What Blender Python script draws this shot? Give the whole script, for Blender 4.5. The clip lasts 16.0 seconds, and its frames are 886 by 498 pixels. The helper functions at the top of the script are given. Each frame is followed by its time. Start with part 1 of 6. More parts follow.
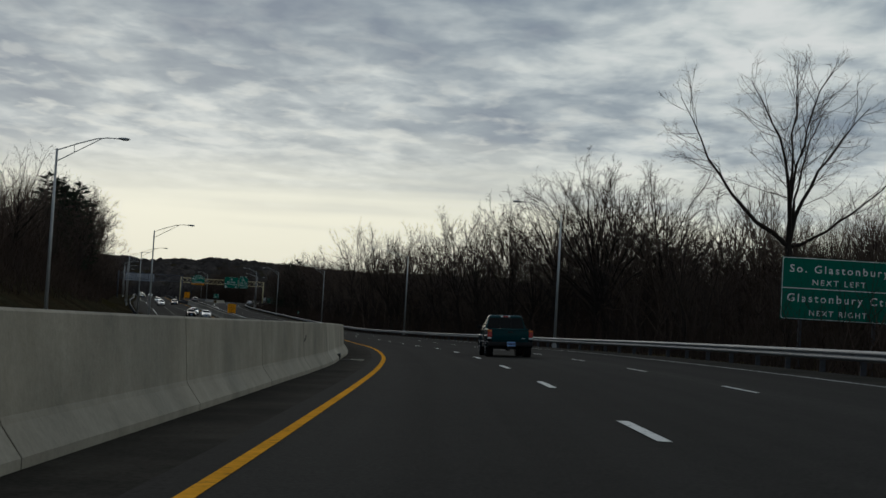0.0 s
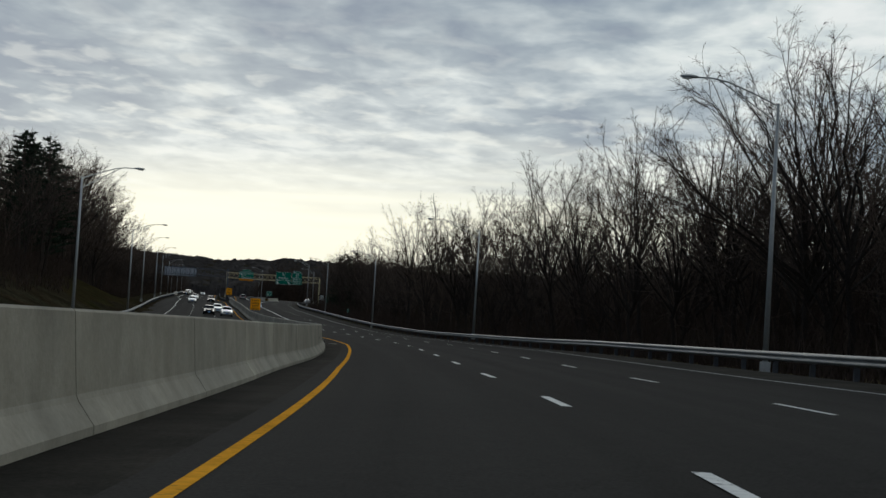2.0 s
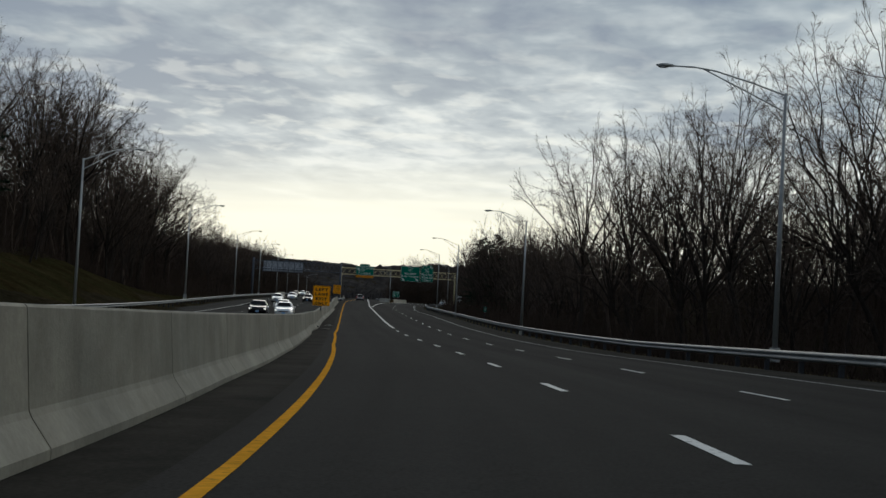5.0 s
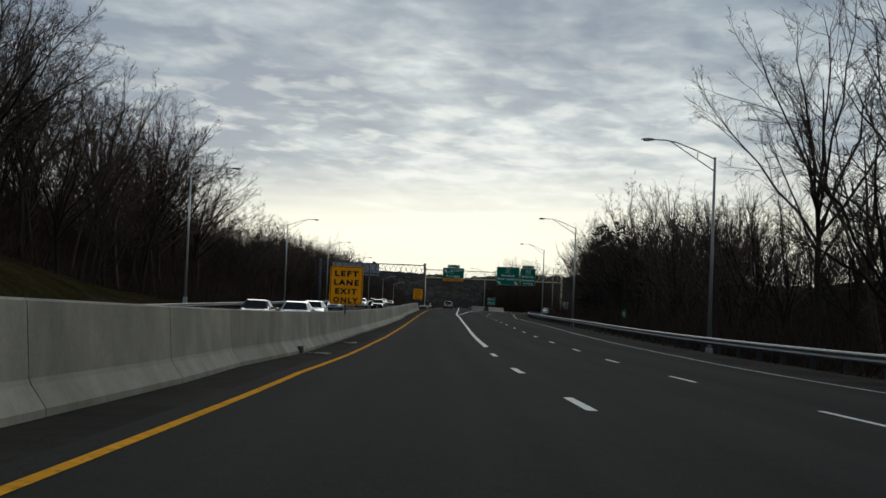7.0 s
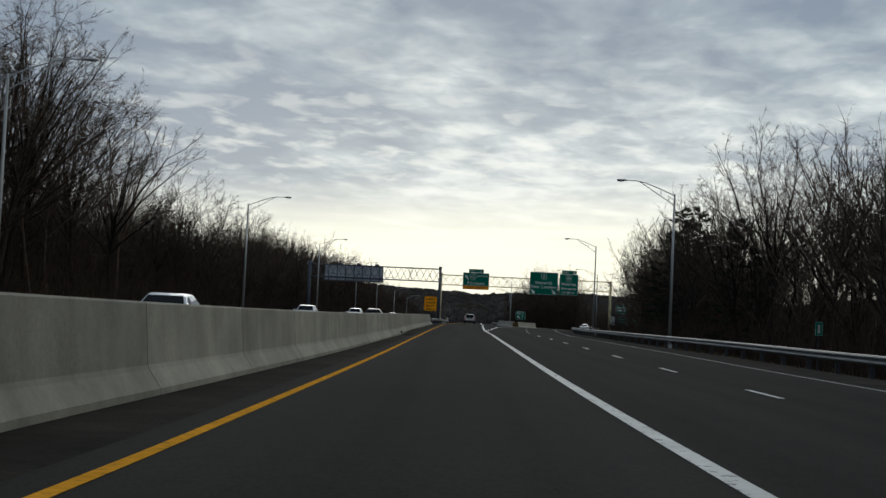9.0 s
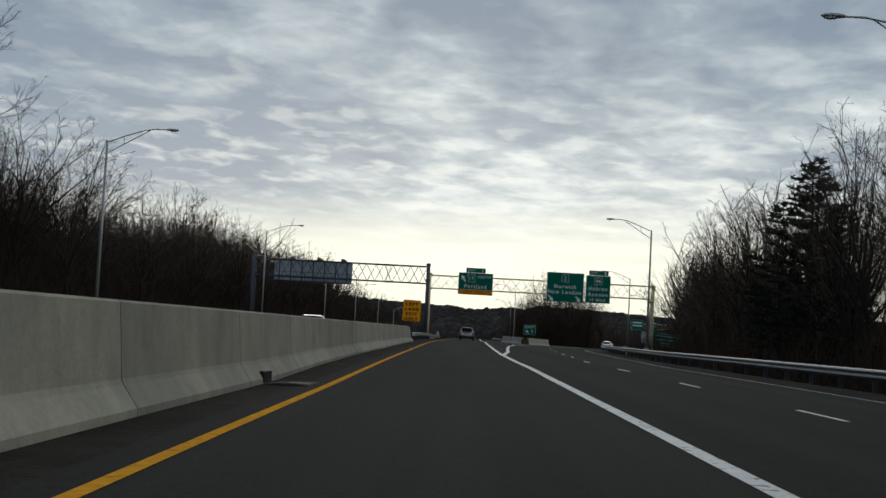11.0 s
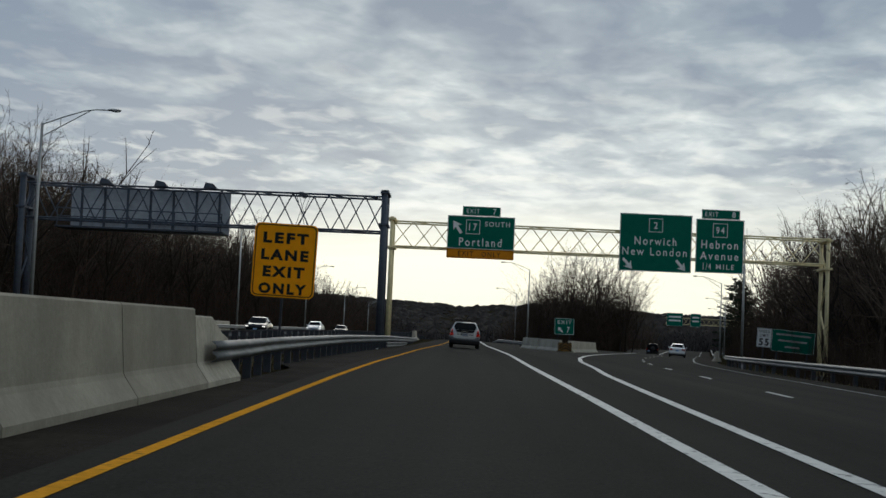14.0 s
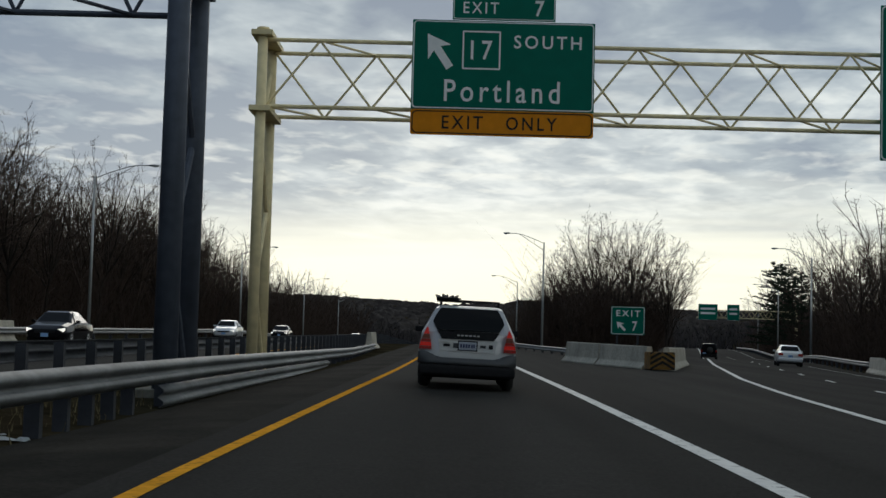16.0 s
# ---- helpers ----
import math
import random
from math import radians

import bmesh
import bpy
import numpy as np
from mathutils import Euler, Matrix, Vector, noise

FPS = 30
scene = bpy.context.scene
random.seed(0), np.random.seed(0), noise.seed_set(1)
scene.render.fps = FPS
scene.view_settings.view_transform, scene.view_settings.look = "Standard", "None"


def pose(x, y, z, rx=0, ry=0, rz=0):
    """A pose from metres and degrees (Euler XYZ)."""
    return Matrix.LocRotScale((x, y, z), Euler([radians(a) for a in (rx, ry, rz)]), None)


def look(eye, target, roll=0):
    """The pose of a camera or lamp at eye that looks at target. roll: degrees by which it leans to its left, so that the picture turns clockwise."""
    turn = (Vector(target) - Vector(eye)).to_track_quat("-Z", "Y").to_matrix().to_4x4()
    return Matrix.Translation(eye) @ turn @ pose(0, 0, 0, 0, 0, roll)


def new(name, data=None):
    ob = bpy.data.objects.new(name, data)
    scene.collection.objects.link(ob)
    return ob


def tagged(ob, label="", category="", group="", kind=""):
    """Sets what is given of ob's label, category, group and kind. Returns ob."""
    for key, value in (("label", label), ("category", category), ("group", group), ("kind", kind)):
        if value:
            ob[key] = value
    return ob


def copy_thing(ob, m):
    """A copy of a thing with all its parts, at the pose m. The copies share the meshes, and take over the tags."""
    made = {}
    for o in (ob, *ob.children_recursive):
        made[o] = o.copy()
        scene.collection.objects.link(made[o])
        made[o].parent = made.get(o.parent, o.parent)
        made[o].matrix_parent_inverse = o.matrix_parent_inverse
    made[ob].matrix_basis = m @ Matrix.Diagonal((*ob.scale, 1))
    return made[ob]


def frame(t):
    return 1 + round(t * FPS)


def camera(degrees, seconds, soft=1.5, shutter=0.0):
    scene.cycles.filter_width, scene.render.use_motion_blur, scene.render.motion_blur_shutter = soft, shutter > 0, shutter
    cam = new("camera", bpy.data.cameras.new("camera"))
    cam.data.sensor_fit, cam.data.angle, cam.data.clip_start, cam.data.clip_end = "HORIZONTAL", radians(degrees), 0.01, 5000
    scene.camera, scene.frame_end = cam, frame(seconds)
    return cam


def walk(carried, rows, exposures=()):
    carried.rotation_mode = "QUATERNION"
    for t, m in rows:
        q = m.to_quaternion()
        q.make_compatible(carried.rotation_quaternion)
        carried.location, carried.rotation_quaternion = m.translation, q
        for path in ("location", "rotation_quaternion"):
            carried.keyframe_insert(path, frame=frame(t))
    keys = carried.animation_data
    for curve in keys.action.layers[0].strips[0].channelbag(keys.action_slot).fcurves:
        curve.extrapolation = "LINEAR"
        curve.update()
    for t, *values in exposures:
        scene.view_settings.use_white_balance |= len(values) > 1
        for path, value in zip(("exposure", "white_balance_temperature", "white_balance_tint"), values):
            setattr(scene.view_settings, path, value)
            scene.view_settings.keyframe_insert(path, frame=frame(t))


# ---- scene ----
# ---------------------------------------------------------------- camera and walk
cam = camera(34.9, 16.0)
PATH = [
    (0, pose(0.00, 0.00, 1.01, 92.61, -3.32, -4.39)),
    (0.5, pose(1.08, 13.65, 0.83, 92.53, -3.11, -4.21)),
    (1, pose(2.04, 27.31, 0.66, 92.61, -3.11, -3.65)),
    (1.5, pose(2.85, 40.94, 0.52, 92.41, -3.30, -2.63)),
    (2, pose(3.38, 54.55, 0.35, 92.52, -3.52, -1.29)),
    (2.5, pose(3.60, 68.13, 0.16, 92.47, -3.53, -0.08)),
    (3, pose(3.55, 81.68, -0.06, 92.13, -3.71, 0.99)),
    (3.5, pose(3.20, 95.23, -0.28, 92.36, -3.30, 2.02)),
    (4, pose(2.68, 108.81, -0.48, 92.31, -3.34, 2.74)),
    (4.5, pose(1.98, 122.40, -0.67, 92.42, -3.03, 3.68)),
    (5, pose(1.09, 136.00, -0.84, 92.45, -3.05, 4.73)),
    (5.5, pose(-0.07, 149.57, -1.03, 92.54, -2.91, 5.88)),
    (6, pose(-1.55, 163.09, -1.17, 92.68, -2.69, 6.98)),
    (6.5, pose(-3.25, 176.56, -1.29, 92.76, -2.49, 7.86)),
    (7, pose(-5.11, 189.98, -1.39, 92.74, -2.38, 8.62)),
    (7.5, pose(-7.11, 203.34, -1.48, 92.69, -2.47, 9.28)),
    (8, pose(-9.14, 216.64, -1.54, 93.14, -2.84, 9.46)),
    (8.5, pose(-11.33, 229.88, -1.51, 93.52, -2.47, 9.53)),
    (9, pose(-13.50, 243.11, -1.46, 93.40, -2.64, 9.34)),
    (9.5, pose(-15.58, 256.36, -1.39, 93.55, -2.80, 9.15)),
    (10, pose(-17.63, 269.63, -1.29, 93.77, -2.92, 9.13)),
    (10.5, pose(-19.71, 282.90, -1.12, 93.91, -3.01, 9.16)),
    (11, pose(-21.80, 296.22, -0.96, 94.02, -3.05, 9.03)),
    (11.5, pose(-23.85, 309.58, -0.77, 94.18, -3.04, 8.73)),
    (12, pose(-25.87, 323.01, -0.59, 94.06, -2.97, 8.76)),
    (12.5, pose(-27.91, 336.50, -0.41, 93.95, -2.27, 8.68)),
    (13, pose(-29.90, 350.05, -0.24, 94.03, -2.30, 8.49)),
    (13.5, pose(-31.84, 363.66, -0.06, 93.98, -2.34, 8.50)),
    (14, pose(-33.83, 377.31, 0.10, 93.97, -2.56, 8.62)),
    (14.5, pose(-35.84, 390.92, 0.29, 93.80, -2.81, 8.66)),
    (15, pose(-37.78, 404.48, 0.48, 94.15, -2.26, 8.52)),
    (15.5, pose(-39.66, 417.95, 0.64, 93.83, -1.76, 8.18)),
    (16, pose(-41.48, 431.36, 0.82, 93.95, -1.58, 8.09)),
]
walk(cam, PATH, [(0.0, -0.45), (1.0, -0.17), (1.5, -0.14), (5.0, -0.16), (9.0, -0.08), (16.0, -0.06)])

# ---------------------------------------------------------------- sky, sun, exposure
scene.view_settings.exposure = 0.0
world = bpy.data.worlds.new("overcast_sky")
scene.world = world
world.use_nodes = True
wt = world.node_tree
wt.nodes.clear()


def wn(kind, **inputs):
    n = wt.nodes.new(kind)
    for k, v in inputs.items():
        n.inputs[k.replace("_", " ")].default_value = v
    return n


def wmath(op, a, b=None, c=None):
    n = wt.nodes.new("ShaderNodeMath")
    n.operation = op
    for i, v in enumerate((a, b, c)):
        if v is None:
            continue
        if isinstance(v, (int, float)):
            n.inputs[i].default_value = v
        else:
            wt.links.new(v, n.inputs[i])
    return n.outputs[0]


def wmix(fac, a, b, mode="MIX"):
    n = wt.nodes.new("ShaderNodeMix")
    n.data_type = "RGBA"
    n.blend_type = mode
    for i, v in ((0, fac), (6, a), (7, b)):
        if isinstance(v, (int, float)):
            n.inputs[i].default_value = v
        elif isinstance(v, tuple):
            n.inputs[i].default_value = (*v, 1)
        else:
            wt.links.new(v, n.inputs[i])
    return n.outputs[2]


def wramp(v, stops):
    n = wt.nodes.new("ShaderNodeValToRGB")
    e = n.color_ramp.elements
    e[0].position, e[1].position = stops[0][0], stops[-1][0]
    e[0].color, e[1].color = (*stops[0][1], 1), (*stops[-1][1], 1)
    for p, c in stops[1:-1]:
        q = e.new(p)
        q.color = (*c, 1)
    wt.links.new(v, n.inputs[0])
    return n.outputs[0]


coord = wt.nodes.new("ShaderNodeTexCoord")
sep = wt.nodes.new("ShaderNodeSeparateXYZ")
wt.links.new(coord.outputs["Generated"], sep.inputs[0])
up = wmath("MAXIMUM", sep.outputs[2], 0.0)
# the cloud deck is a flat layer seen in perspective
lift = wmath("ADD", up, 0.085)
cu = wmath("DIVIDE", sep.outputs[0], lift)
cv = wmath("DIVIDE", sep.outputs[1], lift)
flat = wt.nodes.new("ShaderNodeCombineXYZ")
wt.links.new(cu, flat.inputs[0])
wt.links.new(cv, flat.inputs[1])


def cloud(scale, detail, rough, sx=1.0, sy=1.0, warp=0.0, off=(0, 0, 0)):
    m = wt.nodes.new("ShaderNodeMapping")
    m.inputs["Scale"].default_value = (sx, sy, 1)
    m.inputs["Location"].default_value = off
    wt.links.new(flat.outputs[0], m.inputs[0])
    n = wn("ShaderNodeTexNoise", Scale=scale, Detail=detail, Roughness=rough, Distortion=warp)
    wt.links.new(m.outputs[0], n.inputs["Vector"])
    return n.outputs[0]


broad = cloud(1.0, 3, 0.5, 1.0, 0.62, 0.3, (3.1, 0.4, 0))
puffs = cloud(4.4, 4.0, 0.52, 0.92, 0.66, 0.35, (0.3, 5.2, 0))
fine = cloud(13.0, 3.0, 0.5, 0.9, 0.66, 0.3)
dens = wmath("ADD", wmath("MULTIPLY", broad, 1.0), wmath("MULTIPLY", puffs, 0.80))
dens = wmath("ADD", dens, wmath("MULTIPLY", fine, 0.24))
# the deck thickens away from the hidden sun
side = wmath("MULTIPLY", sep.outputs[0], -0.15)
dens = wmath("ADD", wmath("MULTIPLY", dens, 0.49), wmath("ADD", wmath("MULTIPLY", up, 0.10), side))
deck = wramp(dens, [(0.36, (0.84, 0.88, 0.87)), (0.415, (0.70, 0.765, 0.765)), (0.465, (0.488, 0.56, 0.598)), (0.53, (0.318, 0.39, 0.452)), (0.61, (0.215, 0.278, 0.362))])
# pale clear band low in the sky ahead, where the deck ends
ahead = wmath("ADD", wmath("MULTIPLY", sep.outputs[1], 0.985), wmath("MULTIPLY", sep.outputs[0], -0.17))
ahead = wmath("MAXIMUM", ahead, 0.0)
streak = cloud(0.9, 3, 0.5, 0.25, 0.9, 0.3, (7.0, 2.0, 0))
edge = wmath("ADD", up, wmath("MULTIPLY", wmath("SUBTRACT", streak, 0.5), 0.11))
band = wramp(edge, [(0.058, (1, 1, 1)), (0.108, (0, 0, 0))])
glow = wramp(up, [(0.0, (0.90, 0.91, 0.71)), (0.06, (1.16, 1.15, 0.90)), (0.14, (1.08, 1.11, 1.0))])
gap = wmath("MULTIPLY", band, wmath("ADD", wmath("MULTIPLY", wmath("POWER", ahead, 3.0), 0.75), 0.22))
sky = wmix(gap, deck, glow)
# the deck is thinner and brighter towards the hidden sun
halo = wmath("MULTIPLY", wmath("POWER", ahead, 10.0), wramp(up, [(0.05, (0.34, 0.34, 0.34)), (0.24, (0, 0, 0))]))
sky = wmix(halo, sky, (0.95, 0.98, 0.90), "SCREEN")
# small bright puffs where the deck breaks up
bits = cloud(8.5, 3.0, 0.5, 0.85, 0.66, 0.3, (5.0, 1.0, 0))
bits = wmath("MULTIPLY", wramp(bits, [(0.50, (0, 0, 0)), (0.66, (1, 1, 1))]), wramp(up, [(0.075, (0, 0, 0)), (0.12, (0.58, 0.58, 0.58)), (0.22, (0, 0, 0))]))
sky = wmix(wmath("MULTIPLY", bits, wmath("POWER", ahead, 6.0)), sky, (0.97, 0.99, 0.92))
# plain clear-sky light above the deck adds its blue share
nishita = wt.nodes.new("ShaderNodeTexSky")
nishita.sky_type = "NISHITA"
nishita.sun_disc = False
nishita.sun_elevation, nishita.sun_rotation = radians(24), radians(-10)
veil = wmix(0.004, sky, nishita.outputs[0], "ADD")
bg = wn("ShaderNodeBackground", Strength=1.0)
wt.links.new(veil, bg.inputs[0])
out = wt.nodes.new("ShaderNodeOutputWorld")
wt.links.new(bg.outputs[0], out.inputs[0])

sun = new("sun", bpy.data.lights.new("sun", "SUN"))
sun.data.energy, sun.data.angle, sun.data.color = 0.5, radians(25), (1.0, 0.95, 0.86)
sun.matrix_world = look((0, 0, 0), (0.12, -0.9, -0.42))

# ---------------------------------------------------------------- materials


def material(name, colour, rough=0.8, metal=0.0, grain=0.0, scale=8.0, spots=0.0, bump=0.0, bump_scale=40.0, vary=0.0, spec=0.5, coat=0.0, tint=None, tint_scale=0.6, tint_amount=0.5, streaks=0.0, drip=0.0, chips=0.0):
    """A principled surface: fine grain and broad stains over a base colour, with relief."""
    m = bpy.data.materials.new(name)
    m.use_nodes = True
    t = m.node_tree
    b = t.nodes["Principled BSDF"]
    b.inputs["Roughness"].default_value, b.inputs["Metallic"].default_value = rough, metal
    b.inputs["Specular IOR Level"].default_value = spec
    b.inputs["Coat Weight"].default_value = coat
    b.inputs["Base Color"].default_value = (*colour, 1)
    tc = t.nodes.new("ShaderNodeTexCoord")
    col = None

    def noise_of(sc, detail=5):
        n = t.nodes.new("ShaderNodeTexNoise")
        n.inputs["Scale"].default_value, n.inputs["Detail"].default_value = sc, detail
        t.links.new(tc.outputs["Object"], n.inputs["Vector"])
        return n.outputs[0]

    def mixed(fac, a, c, mode):
        x = t.nodes.new("ShaderNodeMix")
        x.data_type, x.blend_type = "RGBA", mode
        for i, v in ((0, fac), (6, a), (7, c)):
            if isinstance(v, (int, float)):
                x.inputs[i].default_value = v
            elif isinstance(v, tuple):
                x.inputs[i].default_value = (*v, 1)
            else:
                t.links.new(v, x.inputs[i])
        return x.outputs[2]

    def spread(v, lo, hi):
        r = t.nodes.new("ShaderNodeMapRange")
        r.inputs[1].default_value, r.inputs[2].default_value = 0.3, 0.7
        r.inputs[3].default_value, r.inputs[4].default_value = lo, hi
        t.links.new(v, r.inputs[0])
        return r.outputs[0]

    col = tuple(colour)
    if tint:
        col = mixed(spread(noise_of(tint_scale, 4), 0.0, tint_amount * 2), col, tuple(tint), "MIX")
    if drip:
        for sc, amount in (((3.2, 3.2, 0.22), drip), ((0.7, 0.7, 0.12), drip * 0.7)):
            mp = t.nodes.new("ShaderNodeMapping")
            mp.inputs["Scale"].default_value = sc
            t.links.new(tc.outputs["Object"], mp.inputs[0])
            ns = t.nodes.new("ShaderNodeTexNoise")
            ns.inputs["Scale"].default_value, ns.inputs["Detail"].default_value = 1.0, 4
            t.links.new(mp.outputs[0], ns.inputs["Vector"])
            g = spread(ns.outputs[0], 1 - amount, 1 + amount)
            v = t.nodes.new("ShaderNodeCombineColor")
            for i in range(3):
                t.links.new(g, v.inputs[i])
            col = mixed(1.0, col, v.outputs[0], "MULTIPLY")
    if streaks:
        uv = t.nodes.new("ShaderNodeUVMap")
        uv.uv_map = "along"
        for sc, amount in (((0.9, 0.012, 1), streaks), ((0.28, 0.004, 1), streaks * 0.8)):
            mp = t.nodes.new("ShaderNodeMapping")
            mp.inputs["Scale"].default_value = sc
            t.links.new(uv.outputs[0], mp.inputs[0])
            ns = t.nodes.new("ShaderNodeTexNoise")
            ns.inputs["Scale"].default_value, ns.inputs["Detail"].default_value = 1.0, 3
            t.links.new(mp.outputs[0], ns.inputs["Vector"])
            g = spread(ns.outputs[0], 1 - amount, 1 + amount)
            v = t.nodes.new("ShaderNodeCombineColor")
            for i in range(3):
                t.links.new(g, v.inputs[i])
            col = mixed(1.0, col, v.outputs[0], "MULTIPLY")
    if grain:
        g = spread(noise_of(scale), 1 - grain, 1 + grain)
        v = t.nodes.new("ShaderNodeCombineColor")
        for i in range(3):
            t.links.new(g, v.inputs[i])
        col = mixed(1.0, col, v.outputs[0], "MULTIPLY")
    if spots:
        g = spread(noise_of(scale * 0.09, 3), 1 - spots, 1 + spots)
        v = t.nodes.new("ShaderNodeCombineColor")
        for i in range(3):
            t.links.new(g, v.inputs[i])
        col = mixed(1.0, col, v.outputs[0], "MULTIPLY")
    if vary:
        o = t.nodes.new("ShaderNodeObjectInfo")
        r = t.nodes.new("ShaderNodeMapRange")
        r.inputs[3].default_value, r.inputs[4].default_value = 1 - vary, 1 + vary
        t.links.new(o.outputs["Random"], r.inputs[0])
        v = t.nodes.new("ShaderNodeCombineColor")
        for i in range(3):
            t.links.new(r.outputs[0], v.inputs[i])
        col = mixed(1.0, col, v.outputs[0], "MULTIPLY")
    if chips:
        r = t.nodes.new("ShaderNodeMapRange")
        r.inputs[1].default_value, r.inputs[2].default_value = 0.60, 0.64
        r.inputs[4].default_value = chips
        t.links.new(noise_of(7.0, 8), r.inputs[0])
        col = mixed(r.outputs[0], col, (0.05, 0.05, 0.05), "MIX")
    if not isinstance(col, tuple):
        t.links.new(col, b.inputs["Base Color"])
    if bump:
        n = t.nodes.new("ShaderNodeBump")
        n.inputs["Strength"].default_value, n.inputs["Distance"].default_value = bump, 0.02
        t.links.new(noise_of(bump_scale), n.inputs["Height"])
        t.links.new(n.outputs[0], b.inputs["Normal"])
    return m


def glowing(name, colour, strength):
    m = bpy.data.materials.new(name)
    m.use_nodes = True
    b = m.node_tree.nodes["Principled BSDF"]
    b.inputs["Base Color"].default_value = (*colour, 1)
    b.inputs["Emission Color"].default_value = (*colour, 1)
    b.inputs["Emission Strength"].default_value = strength
    b.inputs["Roughness"].default_value = 0.2
    return m


ASPHALT = material("asphalt", (0.0265, 0.0252, 0.0226), 0.97, grain=0.32, scale=30, spots=0.05, bump=0.15, bump_scale=60, tint=(0.031, 0.0295, 0.026), tint_scale=0.12, spec=0.03, streaks=0.22)
SHOULDER = material("shoulder_asphalt", (0.0155, 0.0143, 0.0122), 0.97, grain=0.3, scale=22, spots=0.15, bump=0.25, bump_scale=50, tint=(0.034, 0.031, 0.025), tint_scale=0.5, spec=0.02, streaks=0.22)
YELLOW_PAINT = material("yellow_road_paint", (0.72, 0.325, 0.034), 0.8, grain=0.14, scale=9, spots=0.10, spec=0.0, chips=0.35)
WHITE_PAINT = material("white_road_paint", (0.64, 0.63, 0.59), 0.7, grain=0.12, scale=9, spots=0.08, spec=0.2, chips=0.75)
WORN_PAINT = material("worn_white_road_paint", (0.36, 0.36, 0.35), 0.75, grain=0.35, scale=7, spots=0.25, spec=0.2, chips=0.85)
CONCRETE = material("barrier_concrete", (0.335, 0.306, 0.246), 0.9, grain=0.08, scale=14, spots=0.14, bump=0.25, bump_scale=30, vary=0.16, tint=(0.25, 0.235, 0.195), tint_scale=0.45, tint_amount=0.5, spec=0.08, drip=0.045)
OLD_CONCRETE = material("weathered_concrete", (0.42, 0.39, 0.32), 0.9, grain=0.14, scale=10, spots=0.2, bump=0.3, bump_scale=30, vary=0.08, spec=0.08, drip=0.08)
STAIN = material("dark_scuff", (0.09, 0.08, 0.07), 0.9, grain=0.4, scale=9, spec=0.08)
GALV = material("galvanised_steel", (0.205, 0.210, 0.205), 0.6, 0.3, grain=0.12, scale=7, spots=0.12, bump=0.08, bump_scale=20)
POLE = material("aluminium_pole", (0.330, 0.335, 0.330), 0.55, 0.35, grain=0.1, scale=5)
POST = material("weathered_guard_post", (0.032, 0.035, 0.042), 0.75, 0.2, grain=0.2, scale=9, vary=0.15)
GREEN = material("green_sign_sheeting", (0.0, 0.120, 0.080), 0.45, grain=0.06, scale=3, spots=0.06, spec=0.08)
SIGNWHITE = material("white_sign_sheeting", (0.72, 0.74, 0.72), 0.45, grain=0.05, scale=6, spec=0.08)
SIGNYELLOW = material("yellow_sign_sheeting", (0.980, 0.375, 0.006), 0.45, grain=0.06, scale=5, spots=0.07, spec=0.08)
SIGNORANGE = material("amber_sign_sheeting", (0.620, 0.220, 0.009), 0.5, grain=0.08, scale=5, spec=0.08)
SIGNBLACK = material("black_sign_sheeting", (0.02, 0.02, 0.018), 0.5, grain=0.2, scale=12, spec=0.08)
CREAM = material("cream_painted_steel", (0.740, 0.630, 0.370), 0.55, 0.0, grain=0.1, scale=5, spots=0.12, spec=0.08, drip=0.1)
BLUESTEEL = material("slate_grey_steel", (0.070, 0.082, 0.105), 0.6, 0.15, grain=0.15, scale=5, spots=0.15, spec=0.2, drip=0.2)
SIGNBACK = material("aluminium_sign_back", (0.360, 0.380, 0.420), 0.5, 0.3, grain=0.15, scale=3, spots=0.2)
BARK = material("grey_brown_bark", (0.031, 0.025, 0.021), 0.95, grain=0.3, scale=12, vary=0.3, spec=0.08)
TWIG = material("bare_twigs", (0.070, 0.051, 0.040), 0.95, grain=0.25, scale=6, vary=0.3, spec=0.08)
BRUSH = material("bare_brush", (0.034, 0.023, 0.017), 0.95, grain=0.35, scale=1.5, spots=0.3, spec=0.08)
NEEDLE = material("pine_needles", (0.018, 0.028, 0.017), 0.9, grain=0.4, scale=4, vary=0.2, spec=0.08)
SOIL = material("leaf_litter_and_dead_grass", (0.027, 0.019, 0.011), 0.95, grain=0.45, scale=2.5, spots=0.35, bump=0.6, bump_scale=9, tint=(0.030, 0.028, 0.017), tint_scale=0.12, spec=0.0)
DRYGRASS = material("dry_roadside_grass", (0.13, 0.105, 0.052), 0.95, grain=0.4, scale=4, spots=0.3, spec=0.08)
RIDGE = material("distant_ridge_woods", (0.021, 0.0185, 0.0175), 0.95, grain=0.2, scale=0.05, spots=0.15, spec=0.08)
FARWOOD = material("far_bare_woods", (0.028, 0.025, 0.025), 0.95, grain=0.4, scale=0.15, spots=0.3, spec=0.08)
RUBBER = material("tyre_rubber", (0.018, 0.018, 0.018), 0.85, grain=0.2, scale=20)
RIM = material("alloy_rim", (0.60, 0.60, 0.60), 0.40, 0.4, grain=0.1, scale=10)
GLASS = material("dark_car_glass", (0.005, 0.006, 0.007), 0.08, 0.0, spec=0.1, grain=0.1, scale=2)
PLASTIC = material("grey_bumper_plastic", (0.050, 0.052, 0.056), 0.6, grain=0.1, scale=12, spec=0.25)
BLACKPL = material("black_trim_plastic", (0.015, 0.015, 0.016), 0.6, grain=0.15, scale=12, spec=0.1)
